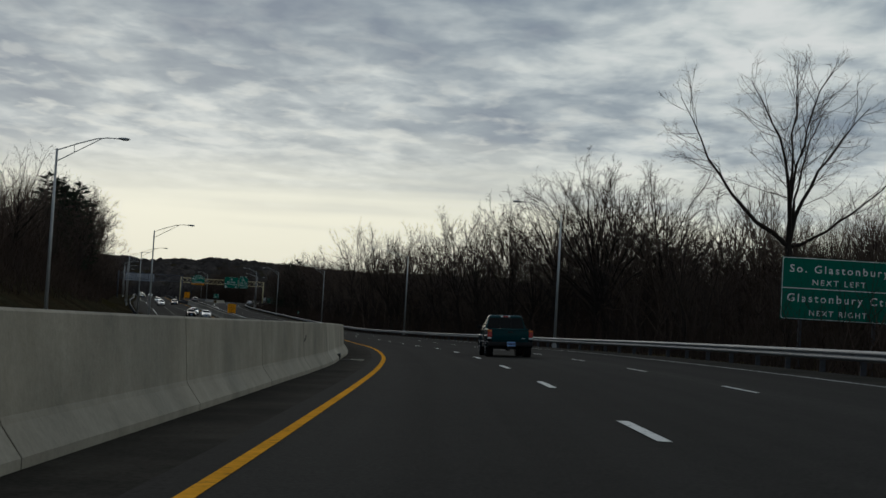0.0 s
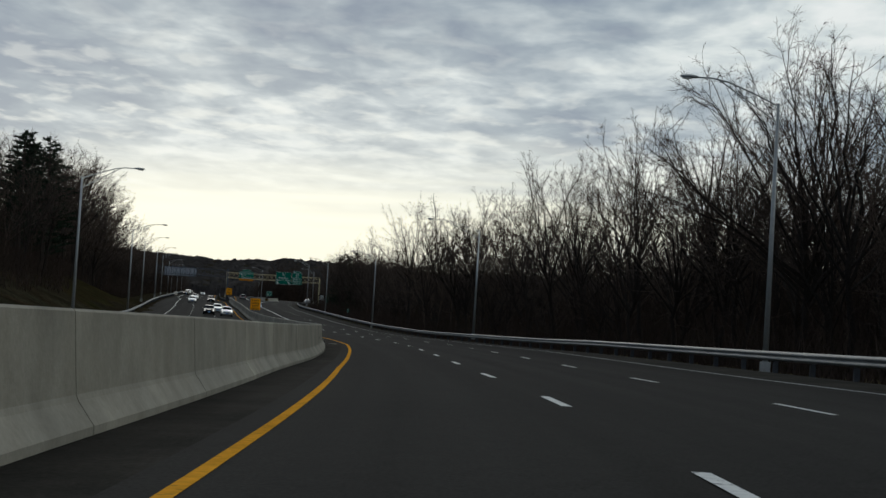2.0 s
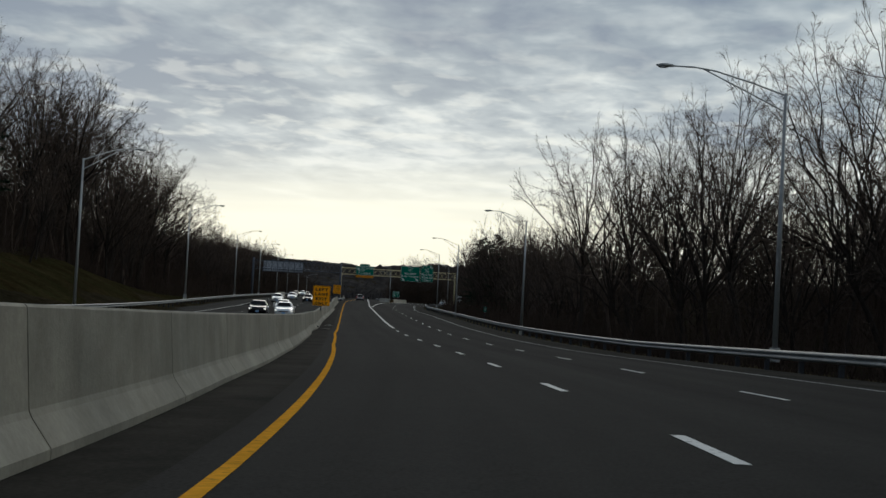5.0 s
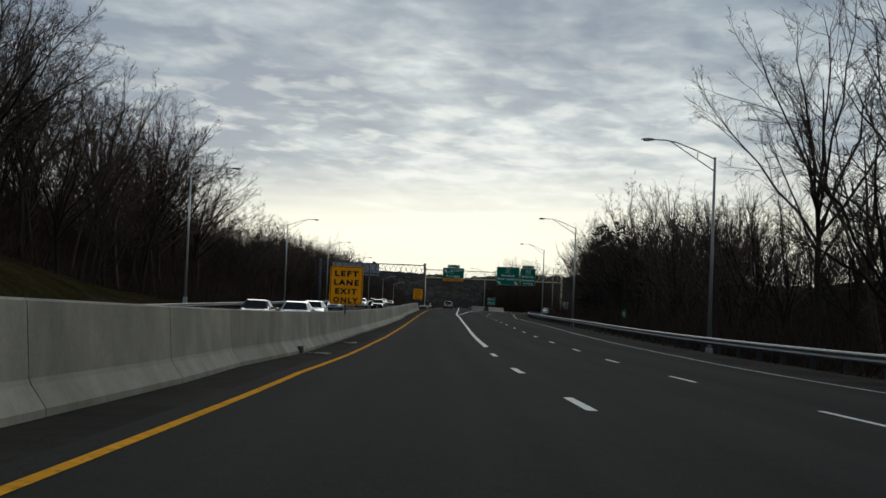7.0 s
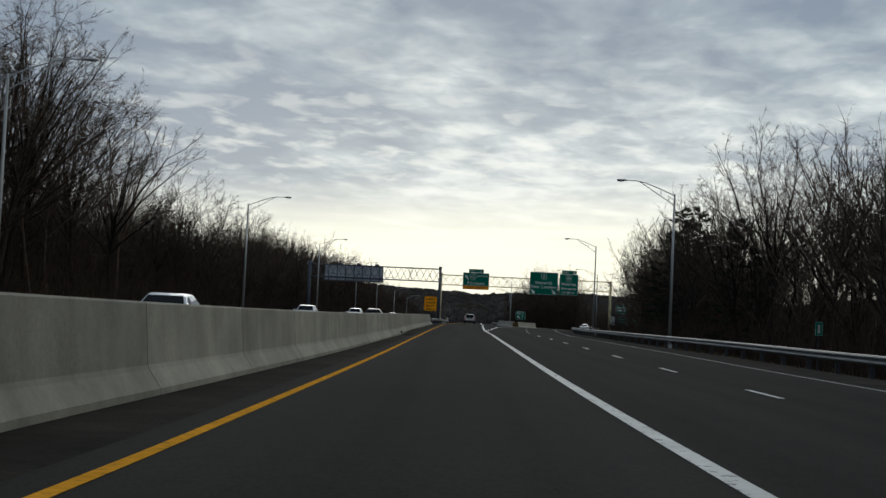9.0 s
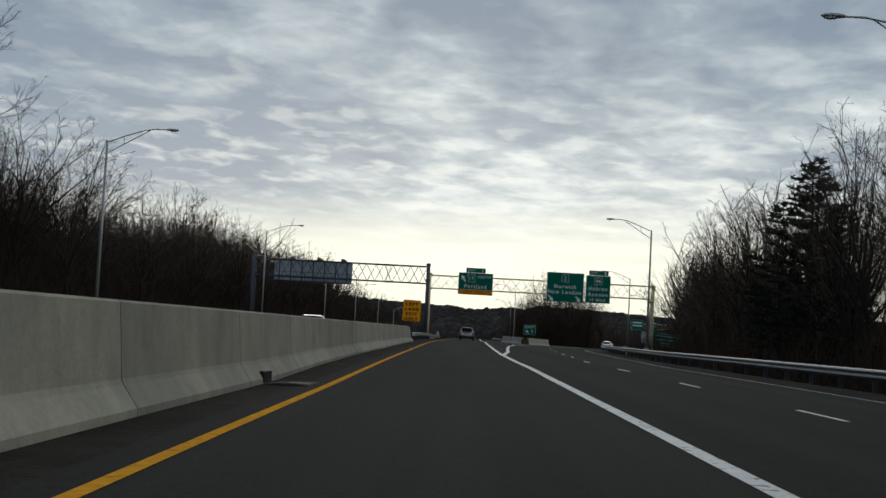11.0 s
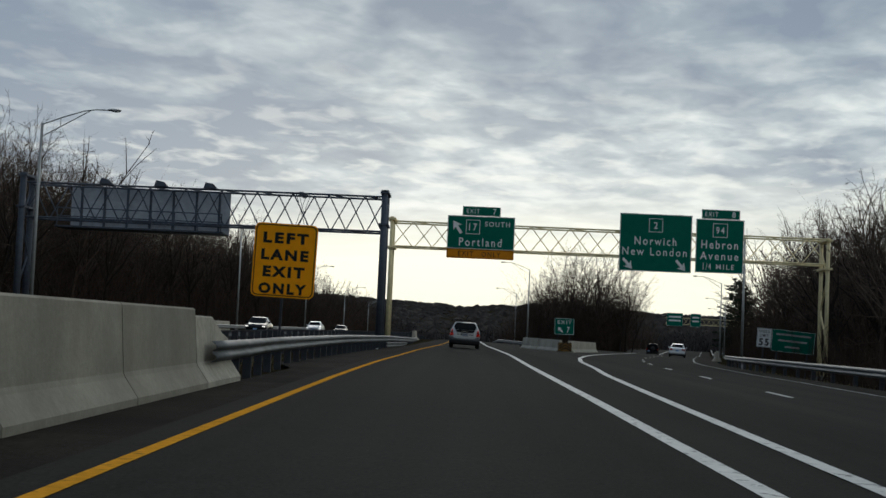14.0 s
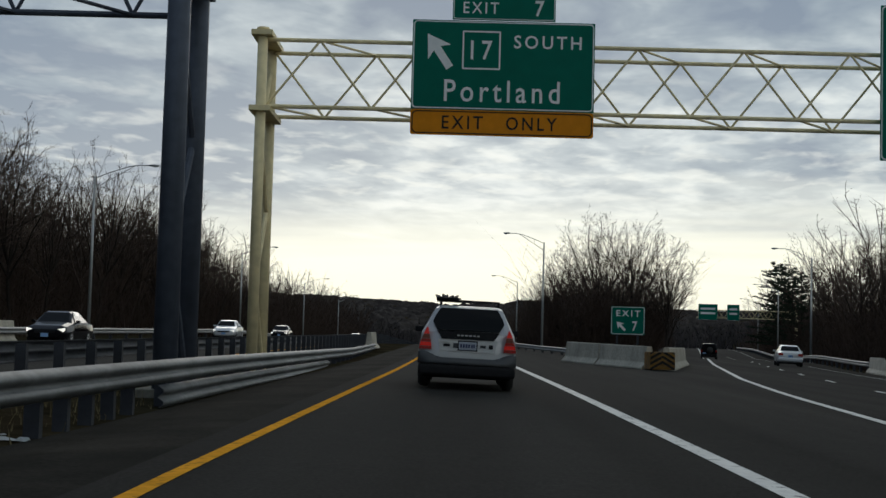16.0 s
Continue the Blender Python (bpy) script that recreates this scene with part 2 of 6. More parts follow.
SILVER = material("silver_car_paint", (0.600, 0.610, 0.620), 0.32, 0.45, grain=0.03, scale=30, coat=0.4)
TEAL = material("dark_teal_truck_paint", (0.001, 0.032, 0.036), 0.14, 0.0, grain=0.08, scale=14, coat=0, spec=0.06)
# near-black copy of the truck's teal: shade and dark reflections put into the colour
SHADETEAL = material("shaded_teal_paint", (0.002, 0.008, 0.010), 0.10, 0.1, coat=0.0, grain=0.1, scale=8, spec=0.08)
BLACKCAR = material("black_car_paint", (0.006, 0.006, 0.008), 0.08, 0.1, coat=0.0, grain=0.1, scale=8, spec=0.2)
REDLENS = material("red_lamp_lens", (0.300, 0.008, 0.005), 0.2, spec=0.6, grain=0.15, scale=25)
BRAKE = glowing("lit_tail_lamp", (0.62, 0.018, 0.012), 0.10)
AMBERLENS = material("amber_lamp_lens", (0.480, 0.085, 0.006), 0.25, spec=0.6, grain=0.1, scale=25)
CLEARLENS = material("clear_lamp_lens", (0.55, 0.56, 0.56), 0.15, spec=0.7)
HEADLIGHT = glowing("lit_headlamp", (1.0, 0.96, 0.88), 1.0)
DIMSILVER = material("dim_silver_paint", (0.40, 0.41, 0.415), 0.36, 0.35, grain=0.05, scale=30, coat=0.3)
PLATEBLUE = material("blue_number_plate", (0.22, 0.39, 0.66), 0.5, grain=0.1, scale=30)
PLATEGREY = material("grey_number_plate", (0.33, 0.36, 0.41), 0.5, grain=0.1, scale=30)
PLATEINK = material("plate_bar_ink", (0.015, 0.025, 0.09), 0.5)
CUSHION = material("battered_amber_panel", (0.30, 0.15, 0.025), 0.7, grain=0.45, scale=6, spots=0.4, spec=0.1, tint=(0.10, 0.07, 0.04), tint_scale=3.0)
# rail seen from behind: the shade on its back is put into the colour
DARKRAIL = material("weathered_rail_in_shade", (0.050, 0.055, 0.064), 0.7, 0.2, grain=0.25, scale=7, spots=0.2, spec=0.2)
BUMPERGREY = material("grey_bumper_paint", (0.070, 0.073, 0.076), 0.55, grain=0.06, scale=10, spec=0.25)
CLEARRED = material("smoked_lamp_lens", (0.16, 0.035, 0.02), 0.2, spec=0.5)
OLDGALV = material("old_dull_galvanised_steel", (0.100, 0.106, 0.109), 0.6, 0.3, grain=0.18, scale=7, spots=0.2, bump=0.08, bump_scale=20, tint=(0.16, 0.17, 0.17), tint_scale=1.5)
COLLAR = material("dirty_drain_collar", (0.15, 0.145, 0.12), 0.9, grain=0.3, scale=8, spots=0.3, spec=0.08)
BANKGRASS = material("brown_dead_grass", (0.030, 0.021, 0.010), 0.95, grain=0.4, scale=3, spots=0.35, bump=0.5, bump_scale=8, tint=(0.022, 0.022, 0.009), tint_scale=0.3, spec=0.0)
DRAINTOP = material("blackened_drain_collar", (0.030, 0.028, 0.024), 0.9, grain=0.3, scale=8, spots=0.3, spec=0.05)
GRATE = material("drain_grate_iron", (0.022, 0.021, 0.020), 0.8, 0.3, grain=0.3, scale=10)
WHITECAR = material("white_car_paint", (0.55, 0.55, 0.53), 0.35, 0.0, coat=0.4, grain=0.05, scale=8)
STICKER = material("pale_sticker", (0.50, 0.50, 0.46), 0.6, grain=0.25, scale=30)

# ---------------------------------------------------------------- alignment of the road
ALIGN = [
    (-3.24, -40.9, 0.53), (-1.08, -13.65, 0.18), (1.08, 13.65, -0.17), (2.85, 40.94, -0.48), (3.60, 68.13, -0.85), (3.20, 95.23, -1.29),
    (1.98, 122.4, -1.68), (-0.07, 149.57, -2.04), (-3.25, 176.56, -2.29), (-7.11, 203.34, -2.48), (-11.33, 229.88, -2.52),
    (-15.58, 256.36, -2.39), (-19.71, 282.9, -2.13), (-23.85, 309.58, -1.78), (-27.91, 336.5, -1.42), (-31.84, 363.66, -1.06),
    (-35.84, 390.92, -0.71), (-39.66, 417.95, -0.36), (-43.29, 444.77, -0.05)]
AX = np.array(ALIGN)
_d = AX[-1] - AX[-2]
_d[2] = 0
_ext = [AX[-1] + _d * k + np.array((0, 0, 0.27 * k if k < 4 else 1.08 - 0.10 * (k - 4))) for k in range(1, 16)]
AX = np.vstack([AX, _ext])
AS = np.concatenate([[0.0], np.cumsum(np.linalg.norm(np.diff(AX[:, :2], axis=0), axis=1))]) - 27.33
TX = np.gradient(AX, AS, axis=0)


def centre(s):
    """Place and heading on the alignment at station s (Hermite between knots)."""
    s = np.atleast_1d(np.asarray(s, float))
    k = np.clip(np.searchsorted(AS, s) - 1, 0, len(AS) - 2)
    h = AS[k + 1] - AS[k]
    u = ((s - AS[k]) / h)
    uc = np.clip(u, 0, 1)[:, None]
    a, b, ta, tb = AX[k], AX[k + 1], TX[k] * h[:, None], TX[k + 1] * h[:, None]
    p = (2 * uc**3 - 3 * uc**2 + 1) * a + (uc**3 - 2 * uc**2 + uc) * ta + (3 * uc**2 - 2 * uc**3) * b + (uc**3 - uc**2) * tb
    t = TX[k] * (1 - uc) + TX[k + 1] * uc
    t = t / np.linalg.norm(t[:, :2], axis=1)[:, None]
    over = (s - AS[k])[:, None] - uc * h[:, None]
    q = t.copy()
    q[:, 2] = 0
    return p + over * q, t


def bank_at(s, lat):
    right = np.tan(np.radians(np.interp(s, [27, 145, 220, 320, 400, 480, 600, 640, 700, 800], [2.2, 1.8, -0.3, -0.4, -1.3, -1.7, -1.7, -1.0, 1.5, 4.0])))
    left = np.tan(np.radians(np.interp(s, [27, 145, 220, 320], [2.2, 1.8, 0.2, 0.0])))
    lr = np.clip(lat, 0, 26)
    ll = np.clip(lat, -6, 0)
    return right * lr + left * ll


def road(s, lat, dz=0.0):
    """World points at stations s and offsets lat to the right, dz above the carriageway."""
    s, lat, dz = np.broadcast_arrays(np.atleast_1d(np.asarray(s, float)), np.atleast_1d(np.asarray(lat, float)), np.atleast_1d(np.asarray(dz, float)))
    p, t = centre(s)
    r = np.column_stack([t[:, 1], -t[:, 0], np.zeros(len(s))])
    r /= np.linalg.norm(r, axis=1)[:, None]
    w = p + r * lat[:, None]
    w[:, 2] = p[:, 2] + bank_at(s, lat) + dz
    return w


def spot(s, lat, dz=0.0, turn=0.0):
    """A pose on the road: +y along the way ahead, +x to the right."""
    w = road(s, lat, dz)[0]
    _, t = centre(s)
    yaw = math.degrees(math.atan2(-t[0, 0], t[0, 1]))
    return pose(w[0], w[1], w[2], 0, 0, yaw + turn)


def yellow_lat(s):
    return np.interp(s, [-40, 22, 48, 61, 80, 105, 122, 150, 160, 173, 204, 230, 242, 256, 268, 294, 335, 352, 378, 420, 432, 444, 458, 470, 485, 500, 900],
                     [-1.5, -1.5, -1.4, -1.38, -1.56, -1.71, -1.6, -1.28, -1.45, -1.75, -2.4, -2.54, -2.36, -2.28, -2.15, -2.08, -1.94, -1.99, -2.1, -2.18, -2.12, -1.95, -1.86, -1.67, -1.44, -1.3, -1.2])


LANE_S = [-40, 30, 54, 92, 103, 115, 128, 140, 152, 164, 177, 238, 250, 258, 275, 312, 337, 354, 362, 378]
LANE_O = [2.13, 2.13, 2.04, 2.02, 1.87, 1.88, 2.01, 2.18, 2.4, 2.49, 2.31, 1.78, 1.83, 1.99, 2.09, 2.3, 2.36, 2.36, 2.25, 2.1]


def lane_lat(s):
    return np.interp(s, LANE_S + [417, 438, 458, 477, 500, 900], LANE_O + [2.34, 2.35, 2.4, 2.27, 2.0, 1.9])


def main_lat(s):
    """Left edge of the through lanes."""
    return np.interp(s, LANE_S + [391, 398, 406, 420, 433, 441, 454, 466, 478, 484, 496, 530, 550, 650, 950], LANE_O + [2.75, 2.95, 3.2, 3.68, 4.15, 4.6, 5.15, 6.05, 7.3, 8.0, 9.6, 15.0, 18.4, 35.4, 86.4])


def barrier_lat(s):
    line = np.interp(s, [-40, 25, 39, 53, 67, 80, 103, 115, 125, 150, 160, 184, 215, 232, 243, 258, 270, 297, 335, 345, 365, 415], [-2.85, -2.88, -2.82, -2.66, -2.64, -2.84, -2.9, -2.68, -2.52, -2.48, -2.62, -2.96, -3.6, -3.85, -3.5, -3.35, -3.48, -3.2, -2.86, -3.08, -3.22, -3.28])
    return line + np.interp(s, [50, 60, 75, 100, 108, 115, 130, 158, 165, 173, 190, 210, 225, 245, 254, 260, 268, 345, 380, 400], [0, -0.1, -0.1, -0.18, -0.12, -0.05, -0.1, -0.1, -0.22, -0.38, -0.38, -0.2, 0, -0.1, -0.2, -0.2, -0.08, -0.03, -0.1, -0.1])


def opp_edge(s):
    """Median-side edge of the oncoming carriageway."""
    return np.interp(s, [-40, 400, 412, 440, 900], [0, 0, -0.2, -2.6, -2.6]) + barrier_lat(s) - 1.0


def opp_far(s):
    return np.interp(s, [-40, 400, 440, 900], [-19.0, -19.0, -18.2, -18.2])


def rail_lat(s):
    """Guard rail beyond the right shoulder."""
    return np.maximum(np.interp(s, [-40, 50, 120, 200, 900], [11.6, 11.9, 12.2, 12.4, 12.4]), main_lat(s) + 9.6)


# ---------------------------------------------------------------- mesh helpers


def mesh_object(name, bm, mat, parent=None, label="", smooth=False):
    me = bpy.data.meshes.new(name)
    bm.to_mesh(me)
    bm.free()
    for m in (mat if isinstance(mat, (list, tuple)) else [mat]):
        me.materials.append(m)
    if smooth:
        for p in me.polygons:
            p.use_smooth = True
    ob = new(name, me)
    if parent:
        ob.parent = parent
    if label:
        ob["label"] = label
    return ob


def part(name, bm, mat, parent, label="", smooth=False):
    return mesh_object(name, bm, mat, parent, label, smooth)


def raw(name, verts, faces, mat, parent=None, label="", smooth=False):
    me = bpy.data.meshes.new(name)
    me.from_pydata([tuple(map(float, v)) for v in verts], [], [tuple(int(i) for i in f) for f in faces])
    me.update()
    for m in (mat if isinstance(mat, (list, tuple)) else [mat]):
        me.materials.append(m)
    if smooth:
        for p in me.polygons:
            p.use_smooth = True
    ob = new(name, me)
    if parent:
        ob.parent = parent
    if label:
        ob["label"] = label
    return ob


def raw_tris(name, verts, tris, mat):
    """A large triangle mesh from arrays."""
    me = bpy.data.meshes.new(name)
    n = len(tris)
    me.vertices.add(len(verts))
    me.vertices.foreach_set("co", np.asarray(verts, np.float32).ravel())
    me.loops.add(3 * n)
    me.loops.foreach_set("vertex_index", np.asarray(tris, np.int32).ravel())
    me.polygons.add(n)
    me.polygons.foreach_set("loop_start", np.arange(0, 3 * n, 3, dtype=np.int32))
    me.update()
    me.validate()
    me.materials.append(mat)
    return new(name, me)


def share(name, data, parent, m):
    ob = new(name, data)
    ob.parent = parent
    ob.matrix_basis = m
    return ob


def empty(name, m, label, category, group="", kind=""):
    ob = new(name)
    ob.empty_display_size = 0.3
    ob.matrix_basis = m
    return tagged(ob, label, category, group, kind)


def box(bm, x0, x1, y0, y1, z0, z1, bevel=0.0):
    r = bmesh.ops.create_cube(bm, size=1.0)
    for v in r["verts"]:
        v.co = Vector((x0 + (v.co.x + 0.5) * (x1 - x0), y0 + (v.co.y + 0.5) * (y1 - y0), z0 + (v.co.z + 0.5) * (z1 - z0)))
    if bevel:
        e = list({e for v in r["verts"] for e in v.link_edges})
        bmesh.ops.bevel(bm, geom=e, offset=bevel, segments=2, affect="EDGES", profile=0.7)
    return bm


def tube(bm, a, b, r0, r1=None, n=8):
    a, b = Vector(a), Vector(b)
    r1 = r0 if r1 is None else r1
    d = b - a
    q = d.to_track_quat("Z", "Y").to_matrix().to_4x4()
    bmesh.ops.create_cone(bm, cap_ends=True, segments=n, radius1=r0, radius2=r1, depth=d.length, matrix=Matrix.Translation((a + b) / 2) @ q)
    return bm


def polygon_prism(bm, pts, y0, y1):
    """Prism of an outline in x, z between y0 and y1."""
    f = [bm.verts.new((x, y0, z)) for x, z in pts]
    b = [bm.verts.new((x, y1, z)) for x, z in pts]
    bm.faces.new(f)
    bm.faces.new(b[::-1])
    n = len(pts)
    for i in range(n):
        bm.faces.new((f[i], b[i], b[(i + 1) % n], f[(i + 1) % n]))
    return bm


def round_rect(x0, x1, z0, z1, r, n=5):
    pts = []
    for cx, cz, a0 in ((x1 - r, z1 - r, 0), (x0 + r, z1 - r, 90), (x0 + r, z0 + r, 180), (x1 - r, z0 + r, 270)):
        for k in range(n + 1):
            a = radians(a0 + 90 * k / n)
            pts.append((cx + r * math.cos(a), cz + r * math.sin(a)))
    return pts


def ring_prism(bm, outer, inner, y0, y1):
    n = len(outer)
    vo0, vi0 = [bm.verts.new((x, y0, z)) for x, z in outer], [bm.verts.new((x, y0, z)) for x, z in inner]
    vo1, vi1 = [bm.verts.new((x, y1, z)) for x, z in outer], [bm.verts.new((x, y1, z)) for x, z in inner]
    for i in range(n):
        j = (i + 1) % n
        bm.faces.new((vo0[i], vo0[j], vi0[j], vi0[i]))
        bm.faces.new((vo0[j], vo0[i], vo1[i], vo1[j]))
        bm.faces.new((vi0[i], vi0[j], vi1[j], vi1[i]))
    return bm




def lettering(words, x0, x1, z0, z1, y, mat, parent, bold=0.0):
    """Words in the built-in font, fitted into a box on a board's face."""
    key = (words, round((x1 - x0) / (z1 - z0), 3), bold)
    cu = bpy.data.curves.new("words", "FONT")
    cu.body, cu.extrude, cu.offset, cu.resolution_u = words, 0.0, bold * (0.55 if mat is SIGNWHITE else 1.0), 3
    cu.space_character = 1.32
    tmp = new("words", cu)
    dg = bpy.context.evaluated_depsgraph_get()
    me = bpy.data.meshes.new_from_object(tmp.evaluated_get(dg))
    bpy.data.objects.remove(tmp)
    bpy.data.curves.remove(cu)
    co = np.empty(len(me.vertices) * 3)
    me.vertices.foreach_get("co", co)
    co = co.reshape(-1, 3)
    lo, hi = co.min(0), co.max(0)
    n = np.empty_like(co)
    n[:, 0] = x0 + (co[:, 0] - lo[0]) / (hi[0] - lo[0]) * (x1 - x0)
    n[:, 2] = z0 + (co[:, 1] - lo[1]) / (hi[1] - lo[1]) * (z1 - z0)
    n[:, 1] = y
    me.vertices.foreach_set("co", n.ravel())
    # one object a letter: islands that overlap in width belong together
    faces = [tuple(p.vertices) for p in me.polygons]
    root = list(range(len(n)))

    def find(a):
        while root[a] != a:
            root[a] = root[root[a]]
            a = root[a]
        return a

    for f in faces:
        for v in f[1:]:
            root[find(v)] = find(f[0])
    spans = {}
    for f in faces:
        xs = [n[v, 0] for v in f]
        r = find(f[0])
        a, b = spans.get(r, (1e9, -1e9))
        spans[r] = (min(a, *xs), max(b, *xs))
    groups = []
    for r, (a, b) in sorted(spans.items(), key=lambda t: t[1]):
        if groups and a < groups[-1][1] - 0.2 * (b - a):
            groups[-1][0].add(r)
            groups[-1][1] = max(groups[-1][1], b)
        else:
            groups.append([{r}, b])
    bpy.data.meshes.remove(me)
    for roots, _ in groups:
        own = [f for f in faces if find(f[0]) in roots]
        used = sorted({v for f in own for v in f})
        at = {v: k for k, v in enumerate(used)}
        lm = bpy.data.meshes.new("letter")
        lm.from_pydata([tuple(n[v]) for v in used], [], [tuple(at[v] for v in f) for f in own])
        lm.materials.append(mat)
        ob = new("letter", lm)
        ob.parent = parent
    return groups


def strip(name, stations, lat0, lat1, dz, mat, cross=1, parent=None, label=""):
    """A ribbon along the road between two offsets (functions or numbers)."""
    stations = np.asarray(stations, float)
    f0 = lat0(stations) if callable(lat0) else np.full(len(stations), lat0)
    f1 = lat1(stations) if callable(lat1) else np.full(len(stations), lat1)
    cols = []
    for k in range(cross + 1):
        u = k / cross
        cols.append(road(stations, f0 * (1 - u) + f1 * u, dz))
    v = np.stack(cols, 1).reshape(-1, 3)
    n = cross + 1
    faces = [(i * n + k, i * n + k + 1, (i + 1) * n + k + 1, (i + 1) * n + k) for i in range(len(stations) - 1) for k in range(cross)]
    ob = raw(name, v, faces, mat, parent, label)
    # offset and station as a map, so that wear runs along the road
    offs = np.stack([f0 * (1 - k / cross) + f1 * k / cross for k in range(n)], 1).ravel()
    uv = np.column_stack([offs, np.repeat(stations, n)])
    idx = np.empty(len(ob.data.loops), np.int32)
    ob.data.loops.foreach_get("vertex_index", idx)
    ob.data.uv_layers.new(name="along").data.foreach_set("uv", uv[idx].astype(np.float32).ravel())
    return ob


def sweep(stations, section, lat, closed=True, mirror=1.0):
    """Vertices and faces of a section (offset, height) swept along the road."""
    stations = np.asarray(stations, float)
    base = lat(stations) if callable(lat) else np.full(len(stations), lat)
    n = len(section)
    v = np.stack([road(stations, base + mirror * o, z) for o, z in section], 1).reshape(-1, 3)
    faces = []
    for i in range(len(stations) - 1):
        for k in range(n if closed else n - 1):
            j = (k + 1) % n
            faces.append((i * n + k, i * n + j, (i + 1) * n + j, (i + 1) * n + k))
    if closed:
        faces.append(tuple(range(n))[::-1])
        faces.append(tuple((len(stations) - 1) * n + k for k in range(n)))
    return v, faces


def fixed(ob):
    """Makes the outward side of every face the front."""
    bm = bmesh.new()
    bm.from_mesh(ob.data)
    bmesh.ops.recalc_face_normals(bm, faces=bm.faces)
    bm.to_mesh(ob.data)
    bm.free()
    return ob

# ---------------------------------------------------------------- ground, carriageways, markings


def ground_height(x, y):
    """Height of the open ground at world places."""
    ks = np.arange(-40, 900, 6.0)
    kp, kt = centre(ks)
    h = np.empty(len(x))
    for a in range(0, len(x), 4000):
        X, Y = x[a:a + 4000], y[a:a + 4000]
        d2 = (X[:, None] - kp[:, 0]) ** 2 + (Y[:, None] - kp[:, 1]) ** 2
        k = d2.argmin(1)
        rx, ry = X - kp[k, 0], Y - kp[k, 1]
        lat = rx * kt[k, 1] - ry * kt[k, 0]
        s = ks[k] + rx * kt[k, 0] + ry * kt[k, 1]
        h[a:a + 4000] = open_height(s, lat)
    return h


def open_height(s, lat):
    z = centre(np.clip(s, -40, 880))[0][:, 2] + bank_at(s, lat)
    # verge drops a little beyond the rail on the right, a bank rises on the left
    right = np.maximum(lat - rail_lat(s) - 1.0, 0)
    z = z - 0.10 - np.clip(right * 0.16, 0, 1.6)
    # added rise behind the right woods, a dark backing that shuts out low sky
    z += np.clip((right - 9) * 0.36, 0, np.interp(s, [-60, 0, 280, 296, 325, 340], [0, 8, 8, 5.5, 5.5, 7.5]))
    bankh = np.interp(s, [40, 90, 150, 250, 295, 322, 345, 420], [1.0, 4.0, 4.6, 4.5, 4.2, 2.2, 0.8, 0.2])
    left = np.maximum(-lat - 21.5, 0)
    # beyond the bank the further rise is added too, to darken gaps between trunks
    z += bankh * np.clip(left / 9.0, 0, 1) ** 0.8 + np.clip((left - 9) * np.interp(s, [60, 200, 262, 380, 410], [0.2, 0.3, 0.4, 0.4, 0.4]), 0, np.interp(s, [60, 200, 262, 380, 400], [5, 7, 9.5, 9.5, 7.0])) + np.clip((left - 24) * 0.5, 0, np.interp(s, [380, 410, 520, 580], [0, 4, 4, 0])) + np.clip((left - 30) * 0.06, 0, 12)
    # wooded ridges close the far distance
    far = np.maximum(s - 2300, 0)
    roll = 0.36 + 0.22 * np.sin(lat * 0.0031 + 1.0) * np.cos(lat * 0.0012) + 0.08 * np.sin(lat * 0.011)
    z += (59 + 43 * roll) * np.clip(far / 1000, 0, 1) ** 1.2
    side = np.clip((np.abs(lat) - 500) / 1200, 0, 1)
    z += 20 * side * (0.72 + 0.34 * np.sin(s * 0.007 + lat * 0.003) + 0.16 * np.sin(s * 0.023 + 1.0))
    return z


gx = np.concatenate([np.linspace(-3800, -420, 34), np.linspace(-380, -140, 16), np.arange(-130, 120, 5.0), np.linspace(130, 380, 16), np.linspace(420, 3800, 34)])
gy = np.concatenate([np.linspace(-2500, -160, 12), np.arange(-120, 720, 5.0), np.linspace(740, 1400, 22), np.linspace(1480, 4700, 44)])
GX, GY = np.meshgrid(gx, gy)
gz = ground_height(GX.ravel(), GY.ravel())
nx = len(gx)
ground = raw("ground", np.column_stack([GX.ravel(), GY.ravel(), gz]), [(j * nx + i, j * nx + i + 1, (j + 1) * nx + i + 1, (j + 1) * nx + i) for j in range(len(gy) - 1) for i in range(nx - 1)], SOIL, smooth=True)
tagged(ground, "brown leaf-littered ground and dead roadside grass", "ground", kind="structure")

ST = np.arange(-40, 900, 4.0)
road_ob = strip("road", ST, lambda s: yellow_lat(s) - 0.4, lambda s: np.where(s > 400, np.maximum(main_lat(s) + 7.6, lane_lat(s) + 3), main_lat(s) + 7.6), 0.0, ASPHALT, 10)
tagged(road_ob, "dark worn asphalt motorway carriageway with painted lanes", "road", kind="structure")
sh_l = strip("shoulder", ST, lambda s: np.where(s < 425, barrier_lat(s) - 0.05, yellow_lat(s) - 2.1), lambda s: yellow_lat(s) - 0.4, -0.004, SHOULDER, 2)
# beside the exit ramp its outer edge falls away to the rail
co = np.empty(len(ST) * 9)
sh_l.data.vertices.foreach_get("co", co)
co = co.reshape(len(ST), 3, 3)
co[:, :, 2] -= np.interp(ST, [428, 462, 560], [0, 1, 1])[:, None] * np.array([0.10, 0.03, 0.0])
sh_l.data.vertices.foreach_set("co", co.ravel())
tagged(sh_l, "narrow dirty asphalt shoulder beside the concrete barrier", "road shoulder", kind="structure")
sh_r = strip("shoulder", ST, lambda s: main_lat(s) + 7.6, lambda s: rail_lat(s) - 0.4, -0.004, SHOULDER, 2)
tagged(sh_r, "dark asphalt shoulder along the steel guard rail", "road shoulder", kind="structure")
far_road = strip("opposite_road", ST, opp_far, opp_edge, 0.0, ASPHALT, 8)
